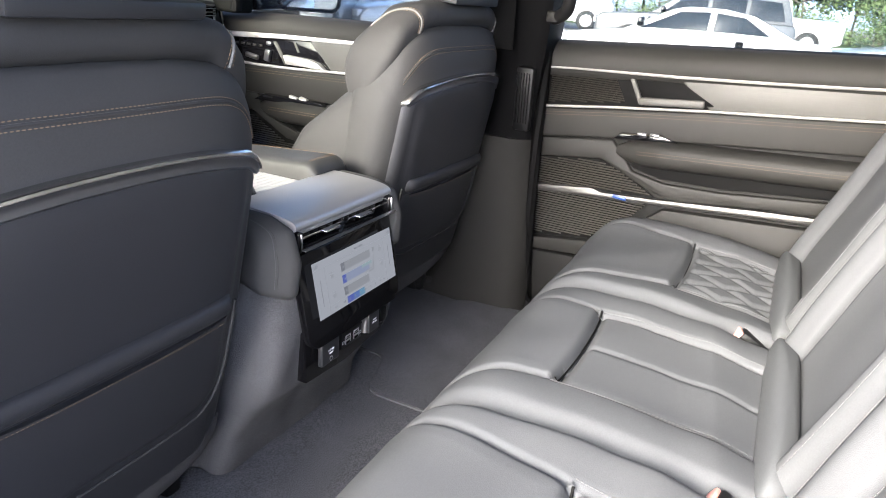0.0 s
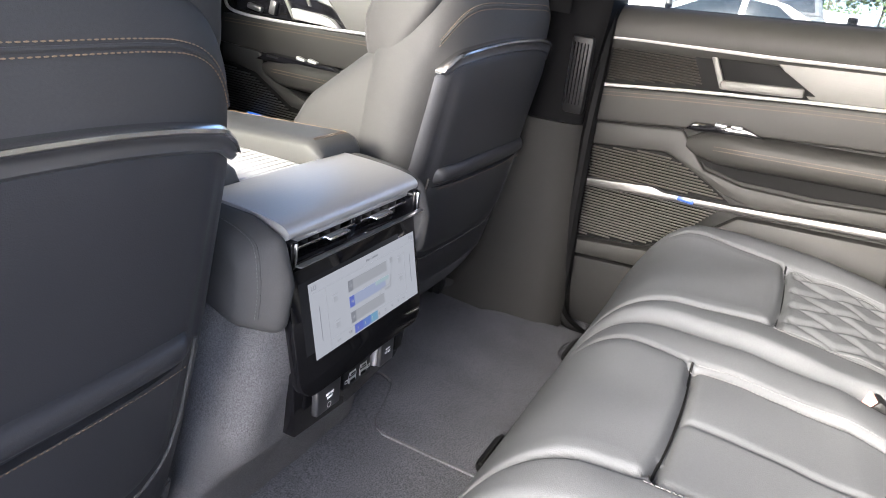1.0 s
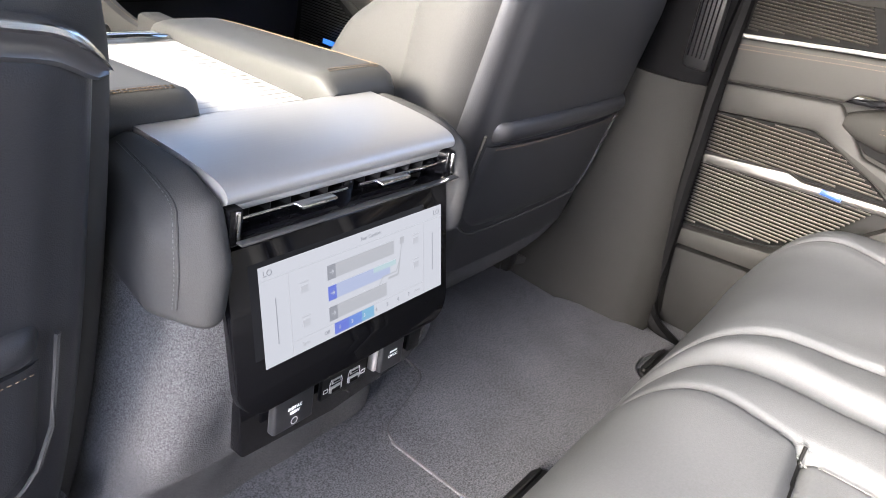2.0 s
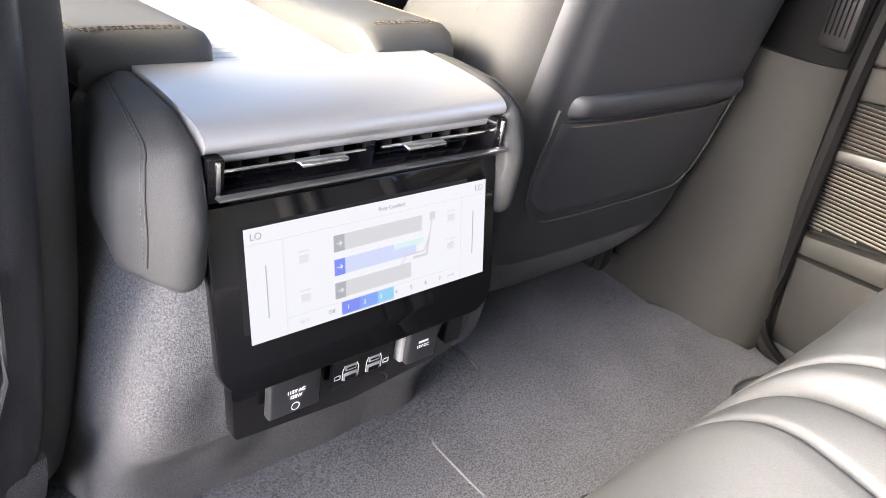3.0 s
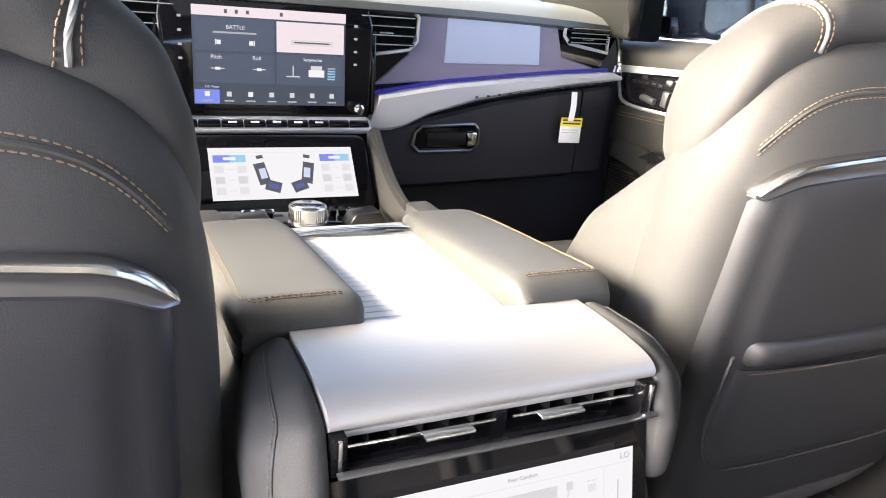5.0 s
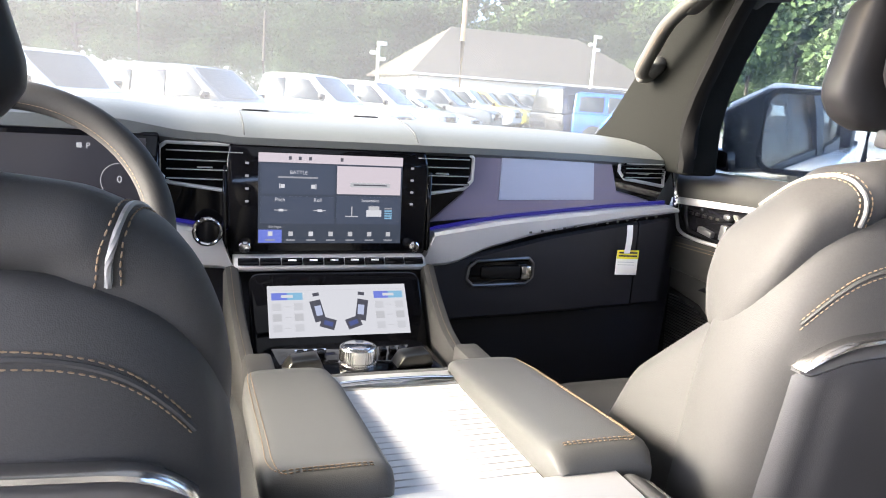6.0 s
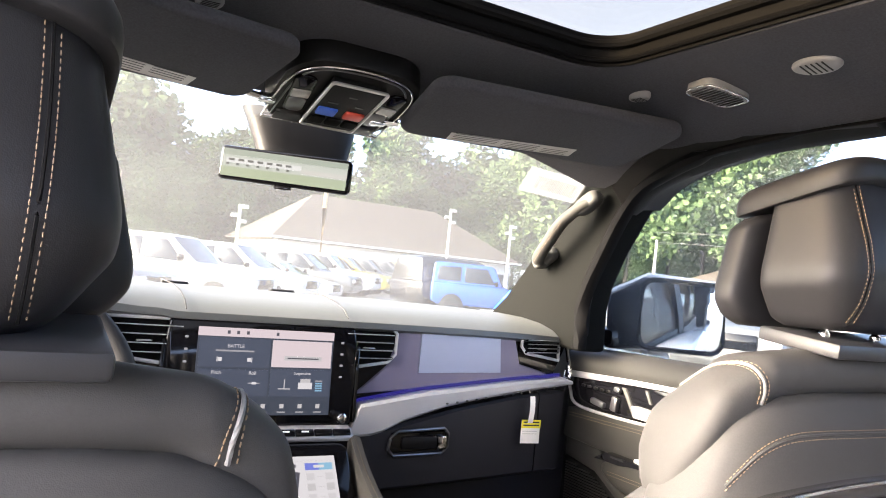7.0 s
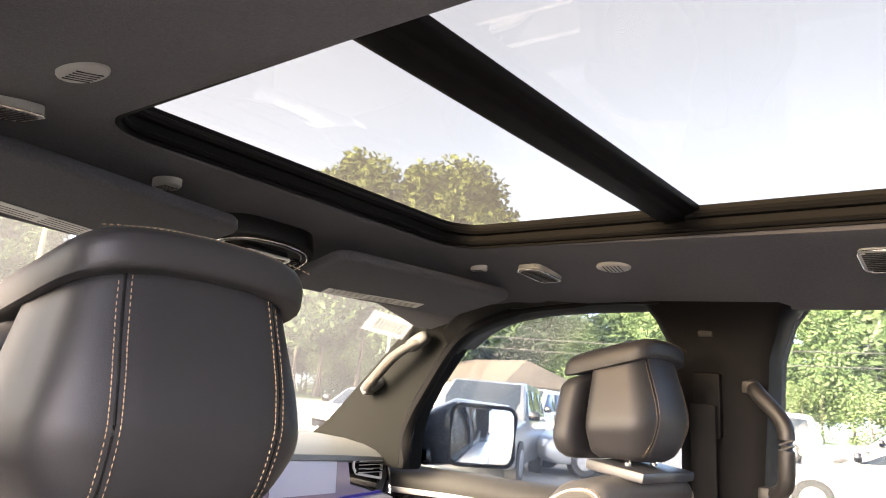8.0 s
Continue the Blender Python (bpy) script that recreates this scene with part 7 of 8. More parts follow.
# grab handles
gp = thing("grab_handle", (0.66, 0.88, 1.0), "leather grab handle with satin end mounts", "grab handle")
bm = B()
tube(bm, spline([(0.70, 0.980, 0.945), (0.665, 0.965, 0.950), (0.648, 0.91, 0.990), (0.636, 0.85, 1.035), (0.640, 0.79, 1.070), (0.66, 0.768, 1.085)], 6), [0.012] + [0.0160] * 29 + [0.012], 14, flat=0.75)
part("grip", bm, M_HANDLE, gp)
for c, r in (((0.690, 0.970, 0.955), (-34, 0, 10)), ((0.652, 0.785, 1.078), (-34, 0, 10))):
    bm = B()
    pillow(bm, pose(*c, *r), 0.020, 0.036, 0.017, 0.6, 0.6)
    part("mount", bm, M_SATIN, gp)
bm = B()
stitches(bm, spline([(0.648, 0.960, 0.942), (0.632, 0.90, 0.985), (0.622, 0.84, 1.03)], 6), 0.005, 0.0009)
part("stitching", bm, M_THREAD, gp)
gb = thing("grab_handle", (0.70, -0.09, 0.92), "black grab handle on the centre pillar", "grab handle")
bm = B()
tube(bm, spline([(0.70, -0.045, 1.022), (0.672, -0.065, 1.005), (0.66, -0.112, 0.955), (0.658, -0.118, 0.90), (0.672, -0.112, 0.845), (0.71, -0.075, 0.822)], 6), 0.015, 12)
part("grip", bm, M_PLASTIC, gb)
for c in ((0.69, -0.045, 1.018), (0.70, -0.075, 0.826)):
    bm = B()
    slab(bm, pose(*c), 0.03, 0.03, 0.026, 0.006)
    part("mount", bm, M_PLASTIC, gb)

# ---- outside mirror and bonnet of the car ----
om = thing("door_mirror", (1.05, 0.92, 0.73), "white and black outside mirror housing", "wing mirror")
MR = pose(0.982, 0.790, 0.845, 90, 0, -28)          # x outwards, y up, z to the rear
bm = B()
hull(bm, [(x, y, z, r) for x, y, z, r in ((-0.092, 0.072, -0.016, 0.016), (-0.092, -0.072, -0.016, 0.016), (0.094, 0.066, -0.016, 0.016), (0.096, -0.066, -0.016, 0.016), (-0.155, 0.028, -0.055, 0.018), (-0.150, -0.078, -0.050, 0.016), (0.05, 0.045, -0.095, 0.03), (0.05, -0.05, -0.095, 0.03), (-0.06, 0.045, -0.105, 0.03), (-0.06, -0.05, -0.105, 0.03))])
bm.transform(MR)
part("housing", bm, M_PIANO, om, "gloss black mirror housing")
bm = B()
tube(bm, [MR @ Vector((p.x, p.y, 0.0)) for p in rrect(-0.103, 0.103, -0.083, 0.083, 0.03, 6)], 0.0065, 8, closed=True)
part("bezel", bm, M_ROOFTRIM, om)
bm = B()
outline = rrect(-0.100, 0.100, -0.080, 0.080, 0.028, 6)
rings = []
for i in range(13):
    k = 1 - i / 12 * 0.98
    rings.append([Vector((p.x * k, p.y * k, 0.004 - 0.30 * ((p.x * k) ** 2 + (p.y * k) ** 2))) for p in outline])
loft(bm, rings)
bm.transform(MR)
for f in bm.faces:
    f.smooth = True
part("mirror_glass", bm, M_MIRROR, om, "slightly convex mirror glass")
bm = B()
hull(bm, [(x, y, z, r) for x, y, z, r in ((-0.080, 0.088, -0.030, 0.012), (0.085, 0.082, -0.030, 0.012), (-0.150, 0.045, -0.065, 0.012), (-0.06, 0.07, -0.105, 0.02), (0.05, 0.07, -0.095, 0.02))])
bm.transform(MR)
part("cap", bm, M_BODY, om, "white cap")
bm = B()
tube(bm, [MR @ Vector(p) for p in ((-0.172, -0.022, -0.050), (-0.140, -0.026, -0.022), (-0.110, -0.030, -0.004))], 0.0022, 6)
part("bright_line", bm, M_CHROME, om)
bm = B()
slab(bm, pose(0.900, 0.915, 0.775), 0.11, 0.07, 0.05, 0.015)
part("foot", bm, M_PIANO, om)
bm = B()
sheet(bm, lambda u, v: Vector((-0.85 + 1.7 * u, 1.42 + 1.2 * v, 0.66 - 0.06 * v * v - 0.05 * (2 * u - 1) ** 2)), 12, 10, (0, 0, -0.03))
bn = tagged(part("bonnet", bm, M_BODY), "white painted car bonnet", "bonnet", kind="structure")


# ---- outdoors ----
GZ = -0.62


def gz(x, y):
    """The car park rises gently towards the passenger's side."""
    return GZ + 0.0165 * min(32.0, max(0.0, x - 3.0))


M_GROUND = mat("asphalt", (0.20, 0.20, 0.195), 0.9, var=0.25, scale=0.35, bump=0.4, bscale=60, fine=0.2, fscale=40)
M_GRASS = mat("grass", (0.07, 0.11, 0.03), 0.9, var=0.35, scale=0.6, fine=0.3, fscale=12)
M_LEAF = mat("foliage", (0.0900, 0.1350, 0.0580), 0.85, spec=0.1, var=0.25, scale=0.35, fine=0.15, fscale=3)
M_LEAF2 = mat("foliage_light", (0.1180, 0.1650, 0.0700), 0.85, spec=0.1, var=0.25, scale=0.35, fine=0.15, fscale=3)
M_BARK = mat("bark", (0.10, 0.085, 0.065), 0.9, var=0.3, scale=6)
M_ROOF = mat("shingles", (0.085, 0.070, 0.056), 0.9, var=0.25, scale=1.2, fine=0.2, fscale=9)
M_WALLPAINT = mat("white_siding", (0.62, 0.61, 0.58), 0.7, var=0.08, scale=1.0)
M_WOODPOLE = mat("pole_wood", (0.42, 0.30, 0.17), 0.85, var=0.2, scale=4)
M_TYRE = mat("tyre", (0.02, 0.02, 0.02), 0.8)
M_CARGLASS = mat("car_glass", (0.02, 0.025, 0.03), 0.08, var=0.05, coat=0.3)
M_HEADLAMP = mat("headlamp", (0.5, 0.5, 0.5), 0.15, var=0.1)
P_WHITE = mat("car_white", (0.62, 0.62, 0.615), 0.3, var=0.02, coat=0.6)
P_SILVER = mat("car_silver", (0.35, 0.36, 0.37), 0.3, 0.4, var=0.03, coat=0.6)
P_BLACK = mat("car_black", (0.02, 0.02, 0.022), 0.25, var=0.05, coat=0.6)
P_BLUE = mat("car_blue", (0.012, 0.075, 0.34), 0.3, var=0.04, coat=0.6)
P_GREY = mat("car_grey", (0.10, 0.105, 0.11), 0.3, var=0.04, coat=0.6)
P_YELLOW = mat("car_yellow", (0.55, 0.42, 0.06), 0.3, var=0.04, coat=0.6)

bm = B()
sheet(bm, lambda u, v: (lambda x, y: Vector((x, y, gz(x, y))))((-1500, -300, -60, -20, 0, 3, 10, 20, 35, 60, 200, 1500)[round(u * 11)], -1500 + 3000 * v), 11, 12, (0, 0, -0.3))
tagged(part("ground", bm, M_GROUND), "grey asphalt of a car park", "ground", kind="structure")
bm = B()
sheet(bm, lambda u, v: Vector((-150 + 350 * u, 52 + 90 * v, gz(-150 + 350 * u, 0) + 0.03)), 70, 4, (0, 0, -0.01))
tagged(part("grass_verge", bm, M_GRASS), "green mown grass beyond the car park", "grass", kind="structure")
bm = B()
sheet(bm, lambda u, v: Vector((36 + 120 * u, -90 + 141 * v, gz(36, 0) + 0.03)), 4, 4, (0, 0, -0.01))
tagged(part("grass_verge_right", bm, M_GRASS), "green mown grass beside the car park", "grass", kind="structure")

# side profiles, nose towards +x: (lower body), (greenhouse), windows
KINDS = {
    "suv": dict(w=1.98, body=[(-2.55, 0.45), (-2.58, 0.95), (-2.50, 1.16), (0.95, 1.16), (1.30, 1.13), (2.35, 1.04), (2.52, 0.92), (2.55, 0.45), (2.3, 0.32), (-2.3, 0.32)],
                house=[(-2.48, 1.14), (-2.25, 1.80), (-2.0, 1.86), (-0.1, 1.87), (0.22, 1.82), (1.12, 1.13)],
                wins=[[(-2.25, 1.22), (-2.10, 1.68), (-1.35, 1.70), (-1.35, 1.22)], [(-1.25, 1.20), (-1.25, 1.72), (-0.42, 1.74), (-0.38, 1.20)], [(-0.28, 1.20), (-0.32, 1.74), (0.14, 1.73), (0.78, 1.20)]], shield=((1.02, 1.19), (0.26, 1.80)), wheels=(-1.55, 1.6), r=0.40),
    "pickup": dict(w=2.0, body=[(-2.9, 0.50), (-2.92, 1.25), (-0.95, 1.27), (1.05, 1.20), (1.35, 1.18), (2.6, 1.12), (2.8, 0.98), (2.82, 0.5), (2.5, 0.36), (-2.5, 0.36)],
                   house=[(-1.12, 1.25), (-1.0, 1.84), (-0.75, 1.91), (0.25, 1.92), (0.48, 1.87), (1.25, 1.18)],
                   wins=[[(-0.92, 1.28), (-0.86, 1.78), (-0.28, 1.80), (-0.25, 1.27)], [(-0.15, 1.26), (-0.18, 1.80), (0.40, 1.78), (0.95, 1.24)]], shield=((1.16, 1.24), (0.52, 1.84)), wheels=(-1.75, 1.85), r=0.42),
    "sedan": dict(w=1.88, body=[(-2.40, 0.42), (-2.45, 0.80), (-2.32, 1.00), (-1.5, 1.04), (0.95, 0.97), (1.2, 0.93), (2.25, 0.78), (2.45, 0.62), (2.45, 0.38), (2.2, 0.24), (-2.2, 0.24)],
                  house=[(-1.85, 1.0), (-1.05, 1.37), (-0.55, 1.44), (0.05, 1.43), (0.30, 1.37), (1.15, 0.94)],
                  wins=[[(-1.35, 1.06), (-0.90, 1.33), (-0.42, 1.37), (-0.40, 1.05)], [(-0.30, 1.05), (-0.32, 1.37), (0.18, 1.34), (0.85, 1.00)]], shield=((1.06, 0.98), (0.34, 1.355)), wheels=(-1.4, 1.5), r=0.34),
    "offroad": dict(w=1.87, body=[(-1.9, 0.55), (-1.92, 1.18), (0.55, 1.18), (0.62, 1.12), (1.85, 1.06), (1.90, 0.95), (1.90, 0.60), (1.7, 0.45), (-1.7, 0.45)],
                    house=[(-1.90, 1.16), (-1.86, 1.80), (-1.70, 1.85), (0.05, 1.83), (0.16, 1.78), (0.46, 1.15)],
                    wins=[[(-1.72, 1.24), (-1.70, 1.70), (-0.95, 1.72), (-0.95, 1.24)], [(-0.82, 1.22), (-0.82, 1.72), (-0.08, 1.72), (0.20, 1.22)]], shield=((0.44, 1.22), (0.20, 1.74)), wheels=(-1.2, 1.25), r=0.42),
    "van": dict(w=2.02, body=[(-2.6, 0.40), (-2.65, 1.1), (1.2, 1.12), (1.5, 1.08), (2.35, 0.98), (2.5, 0.8), (2.5, 0.4), (2.3, 0.28), (-2.3, 0.28)],
                house=[(-2.64, 1.08), (-2.55, 1.92), (-2.35, 2.0), (0.15, 2.0), (0.45, 1.93), (1.40, 1.08)],
                wins=[[(-2.4, 1.25), (-2.35, 1.75), (-1.4, 1.78), (-1.4, 1.25)], [(-1.3, 1.25), (-1.3, 1.78), (-0.3, 1.78), (-0.3, 1.25)], [(-0.2, 1.22), (-0.2, 1.78), (0.32, 1.78), (1.0, 1.16)]], shield=((1.26, 1.16), (0.50, 1.88)), wheels=(-1.6, 1.6), r=0.38),
}


def vehicle(kind, paint, label, group="parked cars"):
    k = KINDS[kind]
    e = thing("parked_" + {"suv": "suv", "pickup": "pickup", "sedan": "car", "offroad": "offroader", "van": "van"}[kind], (0, 0, 0), label, "car", group)
    h = k["w"] / 2
    belt = k["house"][0][1]

    def taper(bm):
        for v in bm.verts:
            if v.co.z > belt:
                v.co.y *= 1 - 0.20 * (v.co.z - belt) / 0.75
            n = max(0, abs(v.co.x) - 1.7)
            v.co.y *= 1 - 0.10 * n * n
    bm = B()
    prism(bm, k["body"], -h, h, "y", 0.07, 3)
    taper(bm)
    part("body", bm, paint, e)
    bm = B()
    prism(bm, k["house"], -h + 0.05, h - 0.05, "y", 0.05, 3)
    taper(bm)
    part("cabin", bm, paint, e)
    for w in k["wins"]:
        for s in (-1, 1):
            bm = B()
            prism(bm, w, s * (h - 0.07), s * (h - 0.035), "y", 0.008, 1)
            taper(bm)
            part("window", bm, M_CARGLASS, e)
    (xa, za), (xb, zb) = k["shield"]
    bm = B()
    sheet(bm, lambda u, v: Vector((xa + (xb - xa) * v + 0.03 - 0.05 * (2 * u - 1) ** 2, (-1 + 2 * u) * (h - 0.16), za + (zb - za) * v + 0.02)), 8, 6, (-0.03, 0, -0.02))
    taper(bm)
    part("windscreen", bm, M_CARGLASS, e)
    for x in k["wheels"]:
        for s in (-1, 1):
            bm = B()
            tube(bm, [(x, s * (h - 0.24), k["r"]), (x, s * (h - 0.02), k["r"]), (x, s * (h + 0.005), k["r"])], [k["r"], k["r"], k["r"] * 0.92], 24)
            wh = part("wheel", bm, M_TYRE, e)
            bm = B()
            tube(bm, [(x, s * (h - 0.04), k["r"]), (x, s * (h + 0.012), k["r"])], [k["r"] * 0.68, k["r"] * 0.6], 16)
            part("rim", bm, M_GRILLE if kind == "offroad" else P_SILVER, wh)
    xf = max(p[0] for p in k["body"])
    for s in (-1, 1):
        bm = B()
        slab(bm, pose(xf - 0.03, s * (h - 0.30), k["house"][-1][1] - 0.30), 0.14, 0.34, 0.16, 0.03)
        part("headlamp", bm, M_HEADLAMP, e)
        bm = B()
        slab(bm, pose(k["shield"][0][0] - 0.22, s * (h + 0.08), belt + 0.10), 0.12, 0.22, 0.17, 0.04)
        part("mirror", bm, M_PIANO, e)
    bm = B()
    slab(bm, pose(xf - 0.02, 0, k["house"][-1][1] - 0.34), 0.10, k["w"] * 0.5, 0.26, 0.03)
    part("front_grille", bm, M_PIANO, e)
    return e


def park(ob, x, y, heading):
    return copy_thing(ob, pose(x, y, gz(x, y), 0, 0, heading))


wp = vehicle("pickup", P_WHITE, "white pickup truck parked in a row")
ws = vehicle("suv", P_WHITE, "white sport utility vehicle parked in a row")
wc = vehicle("sedan", P_WHITE, "white four-door car parked on asphalt")
gs = vehicle("suv", P_GREY, "dark grey utility vehicle parked on asphalt")
bv = vehicle("van", P_BLACK, "black van parked by the white building")
bj = vehicle("offroad", P_BLUE, "bright blue boxy off-road vehicle")
sc = vehicle("sedan", P_SILVER, "silver four-door car parked on asphalt")
yj = vehicle("suv", P_YELLOW, "mustard yellow utility vehicle parked far off")
row = [(ws, -6.2, 14.6), (wp, -3.0, 15.6), (gs, 0.1, 17.6), (wp, 2.9, 20.2), (ws, 5.5, 23.2), (wc, 7.8, 26.6), (gs, 10.0, 30.0), (wp, 12.2, 33.4), (yj, 14.6, 36.4), (gs, 17.0, 39.0)]
for ob, x, y in row:
    park(ob, x, y, -38)
bv.matrix_world = pose(13.9, 23.2, gz(13.9, 0), 0, 0, 12)
bj.matrix_world = pose(13.4, 20.6, gz(13.4, 0), 0, 0, -28)
for ob, x, y, hd in ((wc, 14.0, 1.3, 96), (sc, 15.5, 7.4, 150), (gs, 11.8, 8.6, 205), (ws, 20.0, 13.0, 190), (gs, 21.0, 2.2, 100), (ws, 30.0, 9.0, 100), (wp, 30.0, 1.0, 96), (sc, 18.5, -3.6, 98), (gs, 27.0, -7.0, 100), (sc, 13.2, 13.2, 200)):
    park(ob, x, y, hd)
for ob, p in ((wp, (-10.0, 13.5)), (ws, (-13.5, 12.6)), (wc, (14.5, -5.0)), (gs, (19.5, 41.5)), (sc, (17.5, 9.0)), (yj, (22.5, 44.0))):
    ob.matrix_world = pose(p[0], p[1], gz(*p), 0, 0, -38 if p[0] < 0 or p[1] > 30 else 100)

# low building with a hipped roof
def hip_house(x0, x1, y0, y1, eave, ridge, wall_in, label):
    e = thing("hip_roof_building", ((x0 + x1) / 2, (y0 + y1) / 2, GZ), label, "building")
    bm = B()
    box(bm, x0 + wall_in, x1 - wall_in, y0 + wall_in, y1 - wall_in, GZ, eave + 0.05, 0.02)
    part("wall", bm, M_WALLPAINT, e)
    r = (y1 - y0) / 2
    ym = (y0 + y1) / 2
    bm = B()
    v = [bm.verts.new(p) for p in ((x0, y0, eave), (x1, y0, eave), (x1, y1, eave), (x0, y1, eave), (x0 + r * 0.75, ym, ridge), (x1 - r * 0.75, ym, ridge), (x0, y0, eave - 0.15), (x1, y0, eave - 0.15), (x1, y1, eave - 0.15), (x0, y1, eave - 0.15))]
    for q in ((0, 1, 5, 4), (1, 2, 5), (2, 3, 4, 5), (3, 0, 4), (0, 6, 7, 1), (1, 7, 8, 2), (2, 8, 9, 3), (3, 9, 6, 0), (6, 9, 8, 7)):
        bm.faces.new([v[i] for i in q])
    part("roof", bm, M_ROOF, e, "brown shingle hipped roof", sharp=10)
    bm = B()
    tube(bm, [(x0, y0 - 0.03, eave - 0.05), (x1, y0 - 0.03, eave - 0.05)], 0.08, 6)
    part("gutter", bm, M_WALLPAINT, e)
    n = int((x1 - x0) / 3)
    for i in range(n):
        x = x0 + wall_in + 1.0 + i * (x1 - x0 - 2 * wall_in - 2) / max(1, n - 1)
        bm = B()
        box(bm, x - 0.5, x + 0.5, y0 + wall_in - 0.04, y0 + wall_in + 0.05, GZ + 1.0, GZ + 2.1, 0.02)
        part("window", bm, M_CARGLASS, e)
    return e


hip_house(12.6, 31.6, 44.0, 56.0, 2.4, 5.9, 0.6, "low white building with a brown hipped roof")
b2 = hip_house(-7.0, 7.0, -4.0, 4.0, 1.7, 3.6, 0.5, "far low building with a tan hipped roof")
b2.matrix_world = pose(46.0, 33.0, 0, 0, 0, 70)


# poles
def utility_pole(x, y, h, r, mm, arms, label):
    e = thing("utility_pole", (x, y, gz(x, y)), label, "pole")
    bm = B()
    tube(bm, [(x, y, gz(x, y)), (x, y, GZ + h * 0.5), (x + 0.05, y, GZ + h)], [r, r * 0.85, r * 0.7], 10)
    part("post", bm, mm, e)
    for z in arms:
        bm = B()
        box(bm, x - 1.1, x + 1.1, y - 0.06, y + 0.06, GZ + z, GZ + z + 0.12, 0.01)
        part("cross_arm", bm, mm, e)
    return e


utility_pole(14.4, 40.0, 9.6, 0.16, M_WOODPOLE, (), "tall tan wooden utility pole")
utility_pole(-3.2, 50.0, 11.0, 0.14, M_BARK, (10.0,), "weathered grey utility pole")
utility_pole(4.5, 52.0, 6.5, 0.10, M_BARK, (), "thin grey pole with guy wires")
utility_pole(37.0, 36.0, 5.5, 0.12, M_WALLPAINT, (), "short pale pole by the grass")
for x, y, h in ((9.3, 39.0, 4.3), (24.6, 43.0, 6.2), (29.0, 42.0, 5.6)):
    e = thing("camera_post", (x, y, GZ), "white post with security camera heads", "camera post", "camera posts")
    bm = B()
    tube(bm, [(x, y, gz(x, y)), (x, y, GZ + h)], 0.09, 8)
    part("post", bm, M_WALLPAINT, e)
    for z, dx in ((h - 0.1, 0.25), (h - 0.6, -0.25), (h - 0.9, 0.2)):
        bm = B()
        slab(bm, pose(x + dx, y, GZ + z), 0.4, 0.2, 0.2, 0.05)
        part("camera_head", bm, M_WALLPAINT, e)
e = thing("overhead_wire", (40, 30, 5), "thin overhead wires between poles", "wire")
for dz in (0.0, 0.7):
    bm = B()
    tube(bm, [(37 + i * 1.2 * 0.2, 36 - i * 4.4, 5.0 + dz - 0.5 * math.sin(math.pi * i / 10) - 0.3) for i in range(11)], 0.03, 5)
    part("cable", bm, M_INK, e)


# trees: trunk, limbs and a crown of many leaf blades
def tree(name, h, spread, seed, leaf, n, label, low=0.25, size=(0.09, 0.22)):
    rng = random.Random(seed)
    e = thing(name, (0, 0, 0), label, "tree", "trees round the car park")
    bm = B()
    tube(bm, [(0, 0, 0), (0.1, 0, h * 0.3), (-0.1, 0.1, h * 0.6), (0, 0, h * 0.92)], [h * 0.022, h * 0.018, h * 0.012, h * 0.004], 8)
    tips = []
    for i in range(24):
        a, t = rng.uniform(0, 6.28), rng.uniform(low, 0.95)
        rr = spread * (1.15 - 0.75 * abs(t - 0.5)) * rng.uniform(0.5, 1.0) * (1 - 0.55 * max(0, t - 0.6) / 0.4)
        base = Vector((0, 0, h * t * 0.85))
        tip = Vector((math.cos(a) * rr, math.sin(a) * rr, h * t + rng.uniform(0, 0.08) * h))
        tube(bm, [base, base.lerp(tip, 0.5) + Vector((0, 0, 0.02 * h)), tip], [h * 0.008, h * 0.005, h * 0.002], 5)
        tips += [tip, base.lerp(tip, 0.6)]
    part("trunk", bm, M_BARK, e)
    tips.append(Vector((0, 0, h * 0.96)))
    verts, faces = [], []
    for i in range(n):
        c = rng.choice(tips)
        d = Vector((rng.gauss(0, 1), rng.gauss(0, 1), rng.gauss(0, 0.8)))
        d = d.normalized() * (rng.random() ** 0.45) * spread * 0.38
        p = c + d
        s = rng.uniform(*size) * (h / 11)
        ax = Vector((rng.gauss(0, 1), rng.gauss(0, 1), rng.gauss(0, 0.6))).normalized()
        bx = ax.cross(Vector((rng.gauss(0, 1), rng.gauss(0, 1), rng.gauss(0, 1)))).normalized()
        k = len(verts)
        verts += [p - ax * s, p + bx * s * 0.6, p + ax * s, p - bx * s * 0.6]
        faces.append((k, k + 1, k + 2, k + 3))
    me = bpy.data.meshes.new("crown")
    me.from_pydata([tuple(v) for v in verts], [], faces)
    me.materials.append(leaf)
    cr = new("crown", me)
    cr.parent = e
    return e


T = [tree("broadleaf_tree", 11.0, 3.6, 3, M_LEAF, 18000, "leafy green broadleaf tree"), tree("broadleaf_tree", 12.5, 3.2, 7, M_LEAF, 18000, "tall dark green broadleaf tree"), tree("broadleaf_tree", 9.0, 3.8, 11, M_LEAF2, 18000, "light green spreading tree"), tree("bush", 4.2, 2.4, 5, M_LEAF2, 4000, "light green bushy shrub at the wood's edge", 0.05, (0.14, 0.30)), tree("broadleaf_tree", 11.5, 3.5, 21, M_LEAF, 5000, "leafy tree in the wood behind", 0.25, (0.2, 0.42))]
rng = random.Random(4)
spots = []
for i in range(30):
    x = -52 + 4.4 * i
    spots.append((x + rng.uniform(-1.5, 1.5), 63 + rng.uniform(-3, 5), 0.92 + 0.006 * i + rng.uniform(-0.14, 0.2)))
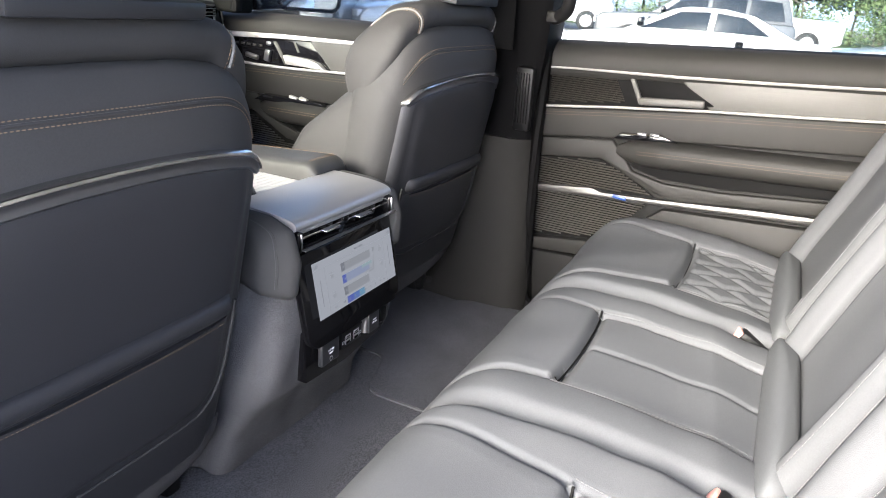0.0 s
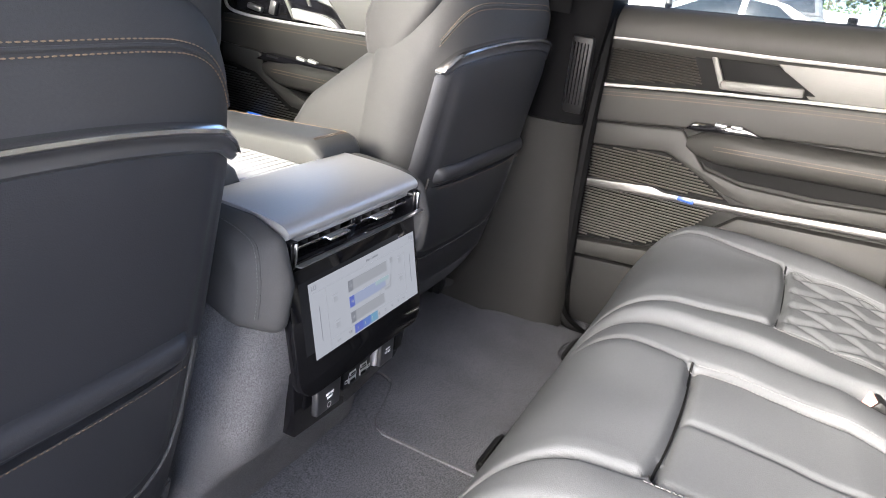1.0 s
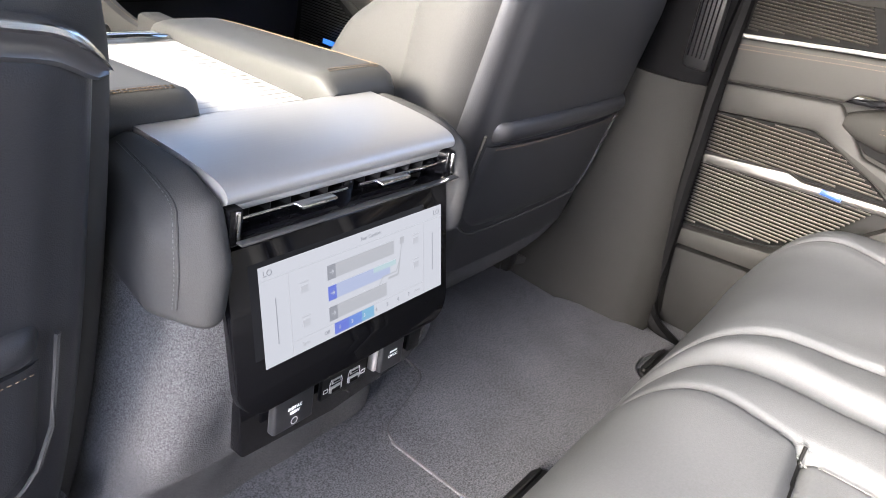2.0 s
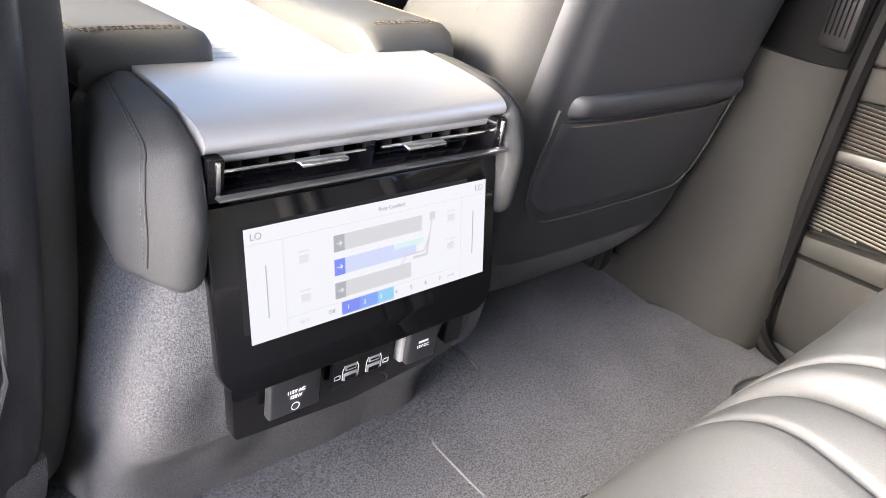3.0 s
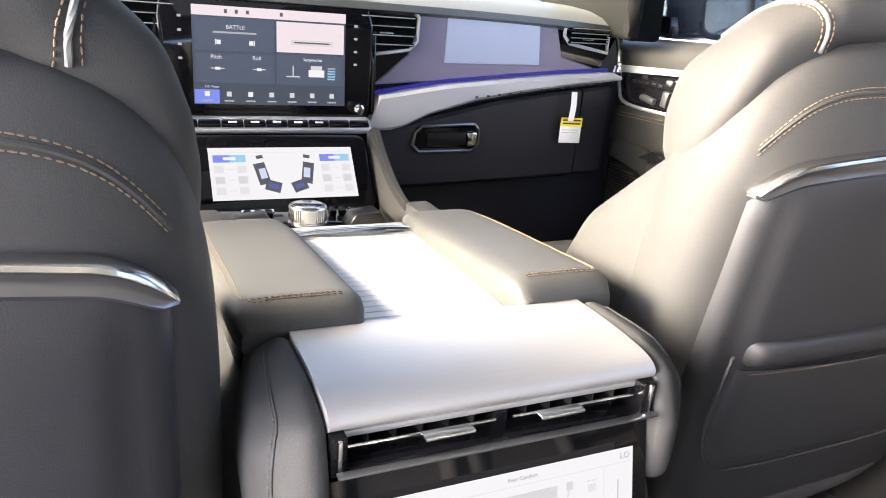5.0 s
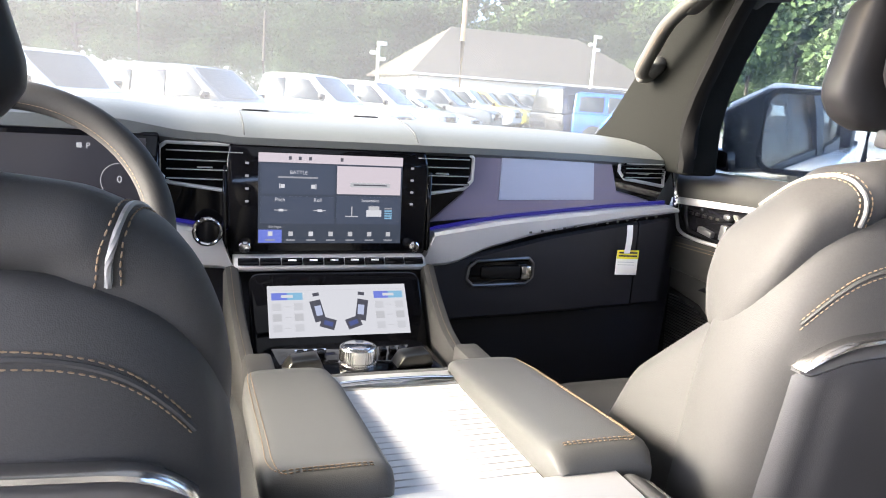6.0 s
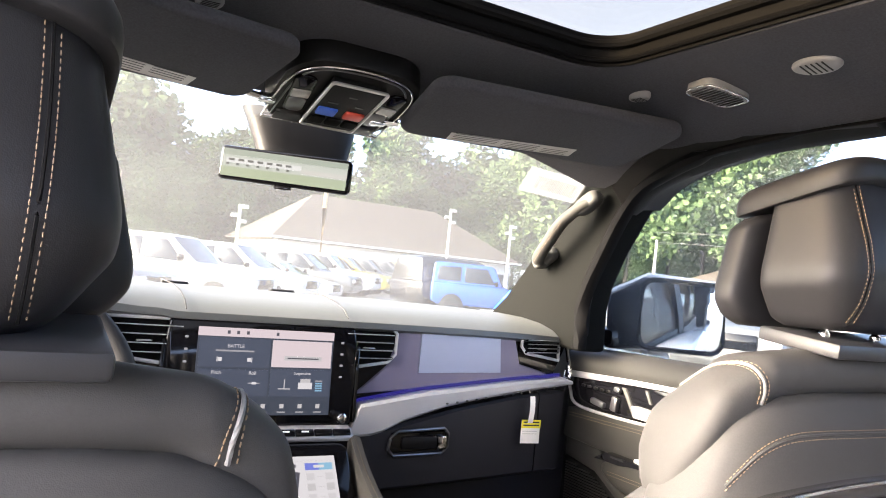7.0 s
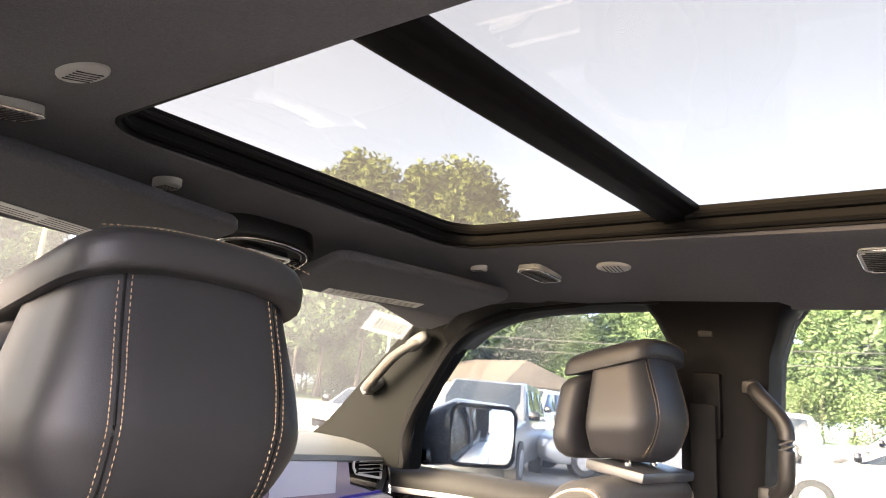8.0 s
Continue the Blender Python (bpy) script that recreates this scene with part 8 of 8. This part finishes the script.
for i in range(26):
    x = -48 + 5.0 * i
    spots.append((x + rng.uniform(-2, 2), 73 + rng.uniform(-3, 4), 1.2 + rng.uniform(-0.15, 0.3)))
for i in range(22):
    y = 58 - 5.2 * i
    spots.append((56 + rng.uniform(-3, 3), y + rng.uniform(-1.5, 1.5), 0.85 + rng.uniform(-0.15, 0.15)))
for i in range(18):
    y = 56 - 6.2 * i
    spots.append((66 + rng.uniform(-3, 3), y + rng.uniform(-1.5, 1.5), 1.0 + rng.uniform(-0.1, 0.2)))
for i, (x, y, k) in enumerate(spots):
    if 9 < x < 31 and y < 60:
        y = 64
    ob = T[4] if (y > 69 or x > 61) else T[rng.choice((0, 1, 2))]
    c = copy_thing(ob, pose(x, y, gz(x, y) - 0.05, 0, 0, rng.uniform(0, 360)))
    c.scale = (k, k, k)
for i in range(34):
    x = -45 + 3.0 * i
    if 8 < x < 31:
        continue
    c = copy_thing(T[3], pose(x + rng.uniform(-1, 1), 57.5 + rng.uniform(-1.5, 1.5), gz(x, 0) - 0.05, 0, 0, rng.uniform(0, 360)))
    k = rng.uniform(0.8, 1.3)
    c.scale = (k, k, k)
for i in range(24):
    c = copy_thing(T[3], pose(51 + rng.uniform(-1.5, 1.5), 50 - 4.2 * i, gz(51, 0) - 0.05, 0, 0, rng.uniform(0, 360)))
    k = rng.uniform(0.8, 1.2)
    c.scale = (k, k, k)
for x, y, k in ((43, 45, 1.66), (47, 40.5, 1.70), (39.5, 49, 1.5), (45.2, 42.6, 1.60), (41, 47.5, 1.58), (50, 38, 1.62)):
    c = copy_thing(T[1], pose(x, y, gz(x, y) - 0.05, 0, 0, x * 40))
    c.scale = (k * 0.95, k * 0.95, k)
for i, (x, y) in enumerate(((-56, 60), (-60, 66), (58, 62), (-50, 56), (-64, 70))):
    T[i].matrix_world = pose(x, y, GZ - 0.05)

# the open rear door on the driver's side, swung out
od = thing("door_4", (-0.95, 0.02, 0.1), "white rear door swung wide open", "door", kind="structure")
bm = B()
prism(bm, [(-1.90, 0.02), (-1.92, 0.74), (-0.98, 0.74), (-0.98, 0.02)], 0.02, 0.12, "y", 0.02)
part("door_shell", bm, M_BODY, od)
bm = B()
prism(bm, [(-1.88, 0.05), (-1.90, 0.72), (-1.0, 0.72), (-1.0, 0.05)], -0.03, 0.025, "y", 0.015)
part("door_card", bm, M_TRIMPLASTIC, od)
bm = B()
tube(bm, [(-1.90, 0.06, 0.74), (-1.84, 0.06, 1.10), (-1.70, 0.06, 1.17), (-1.02, 0.06, 1.17), (-1.0, 0.06, 0.74)], 0.025, 8)
part("window_frame", bm, M_PIANO, od)
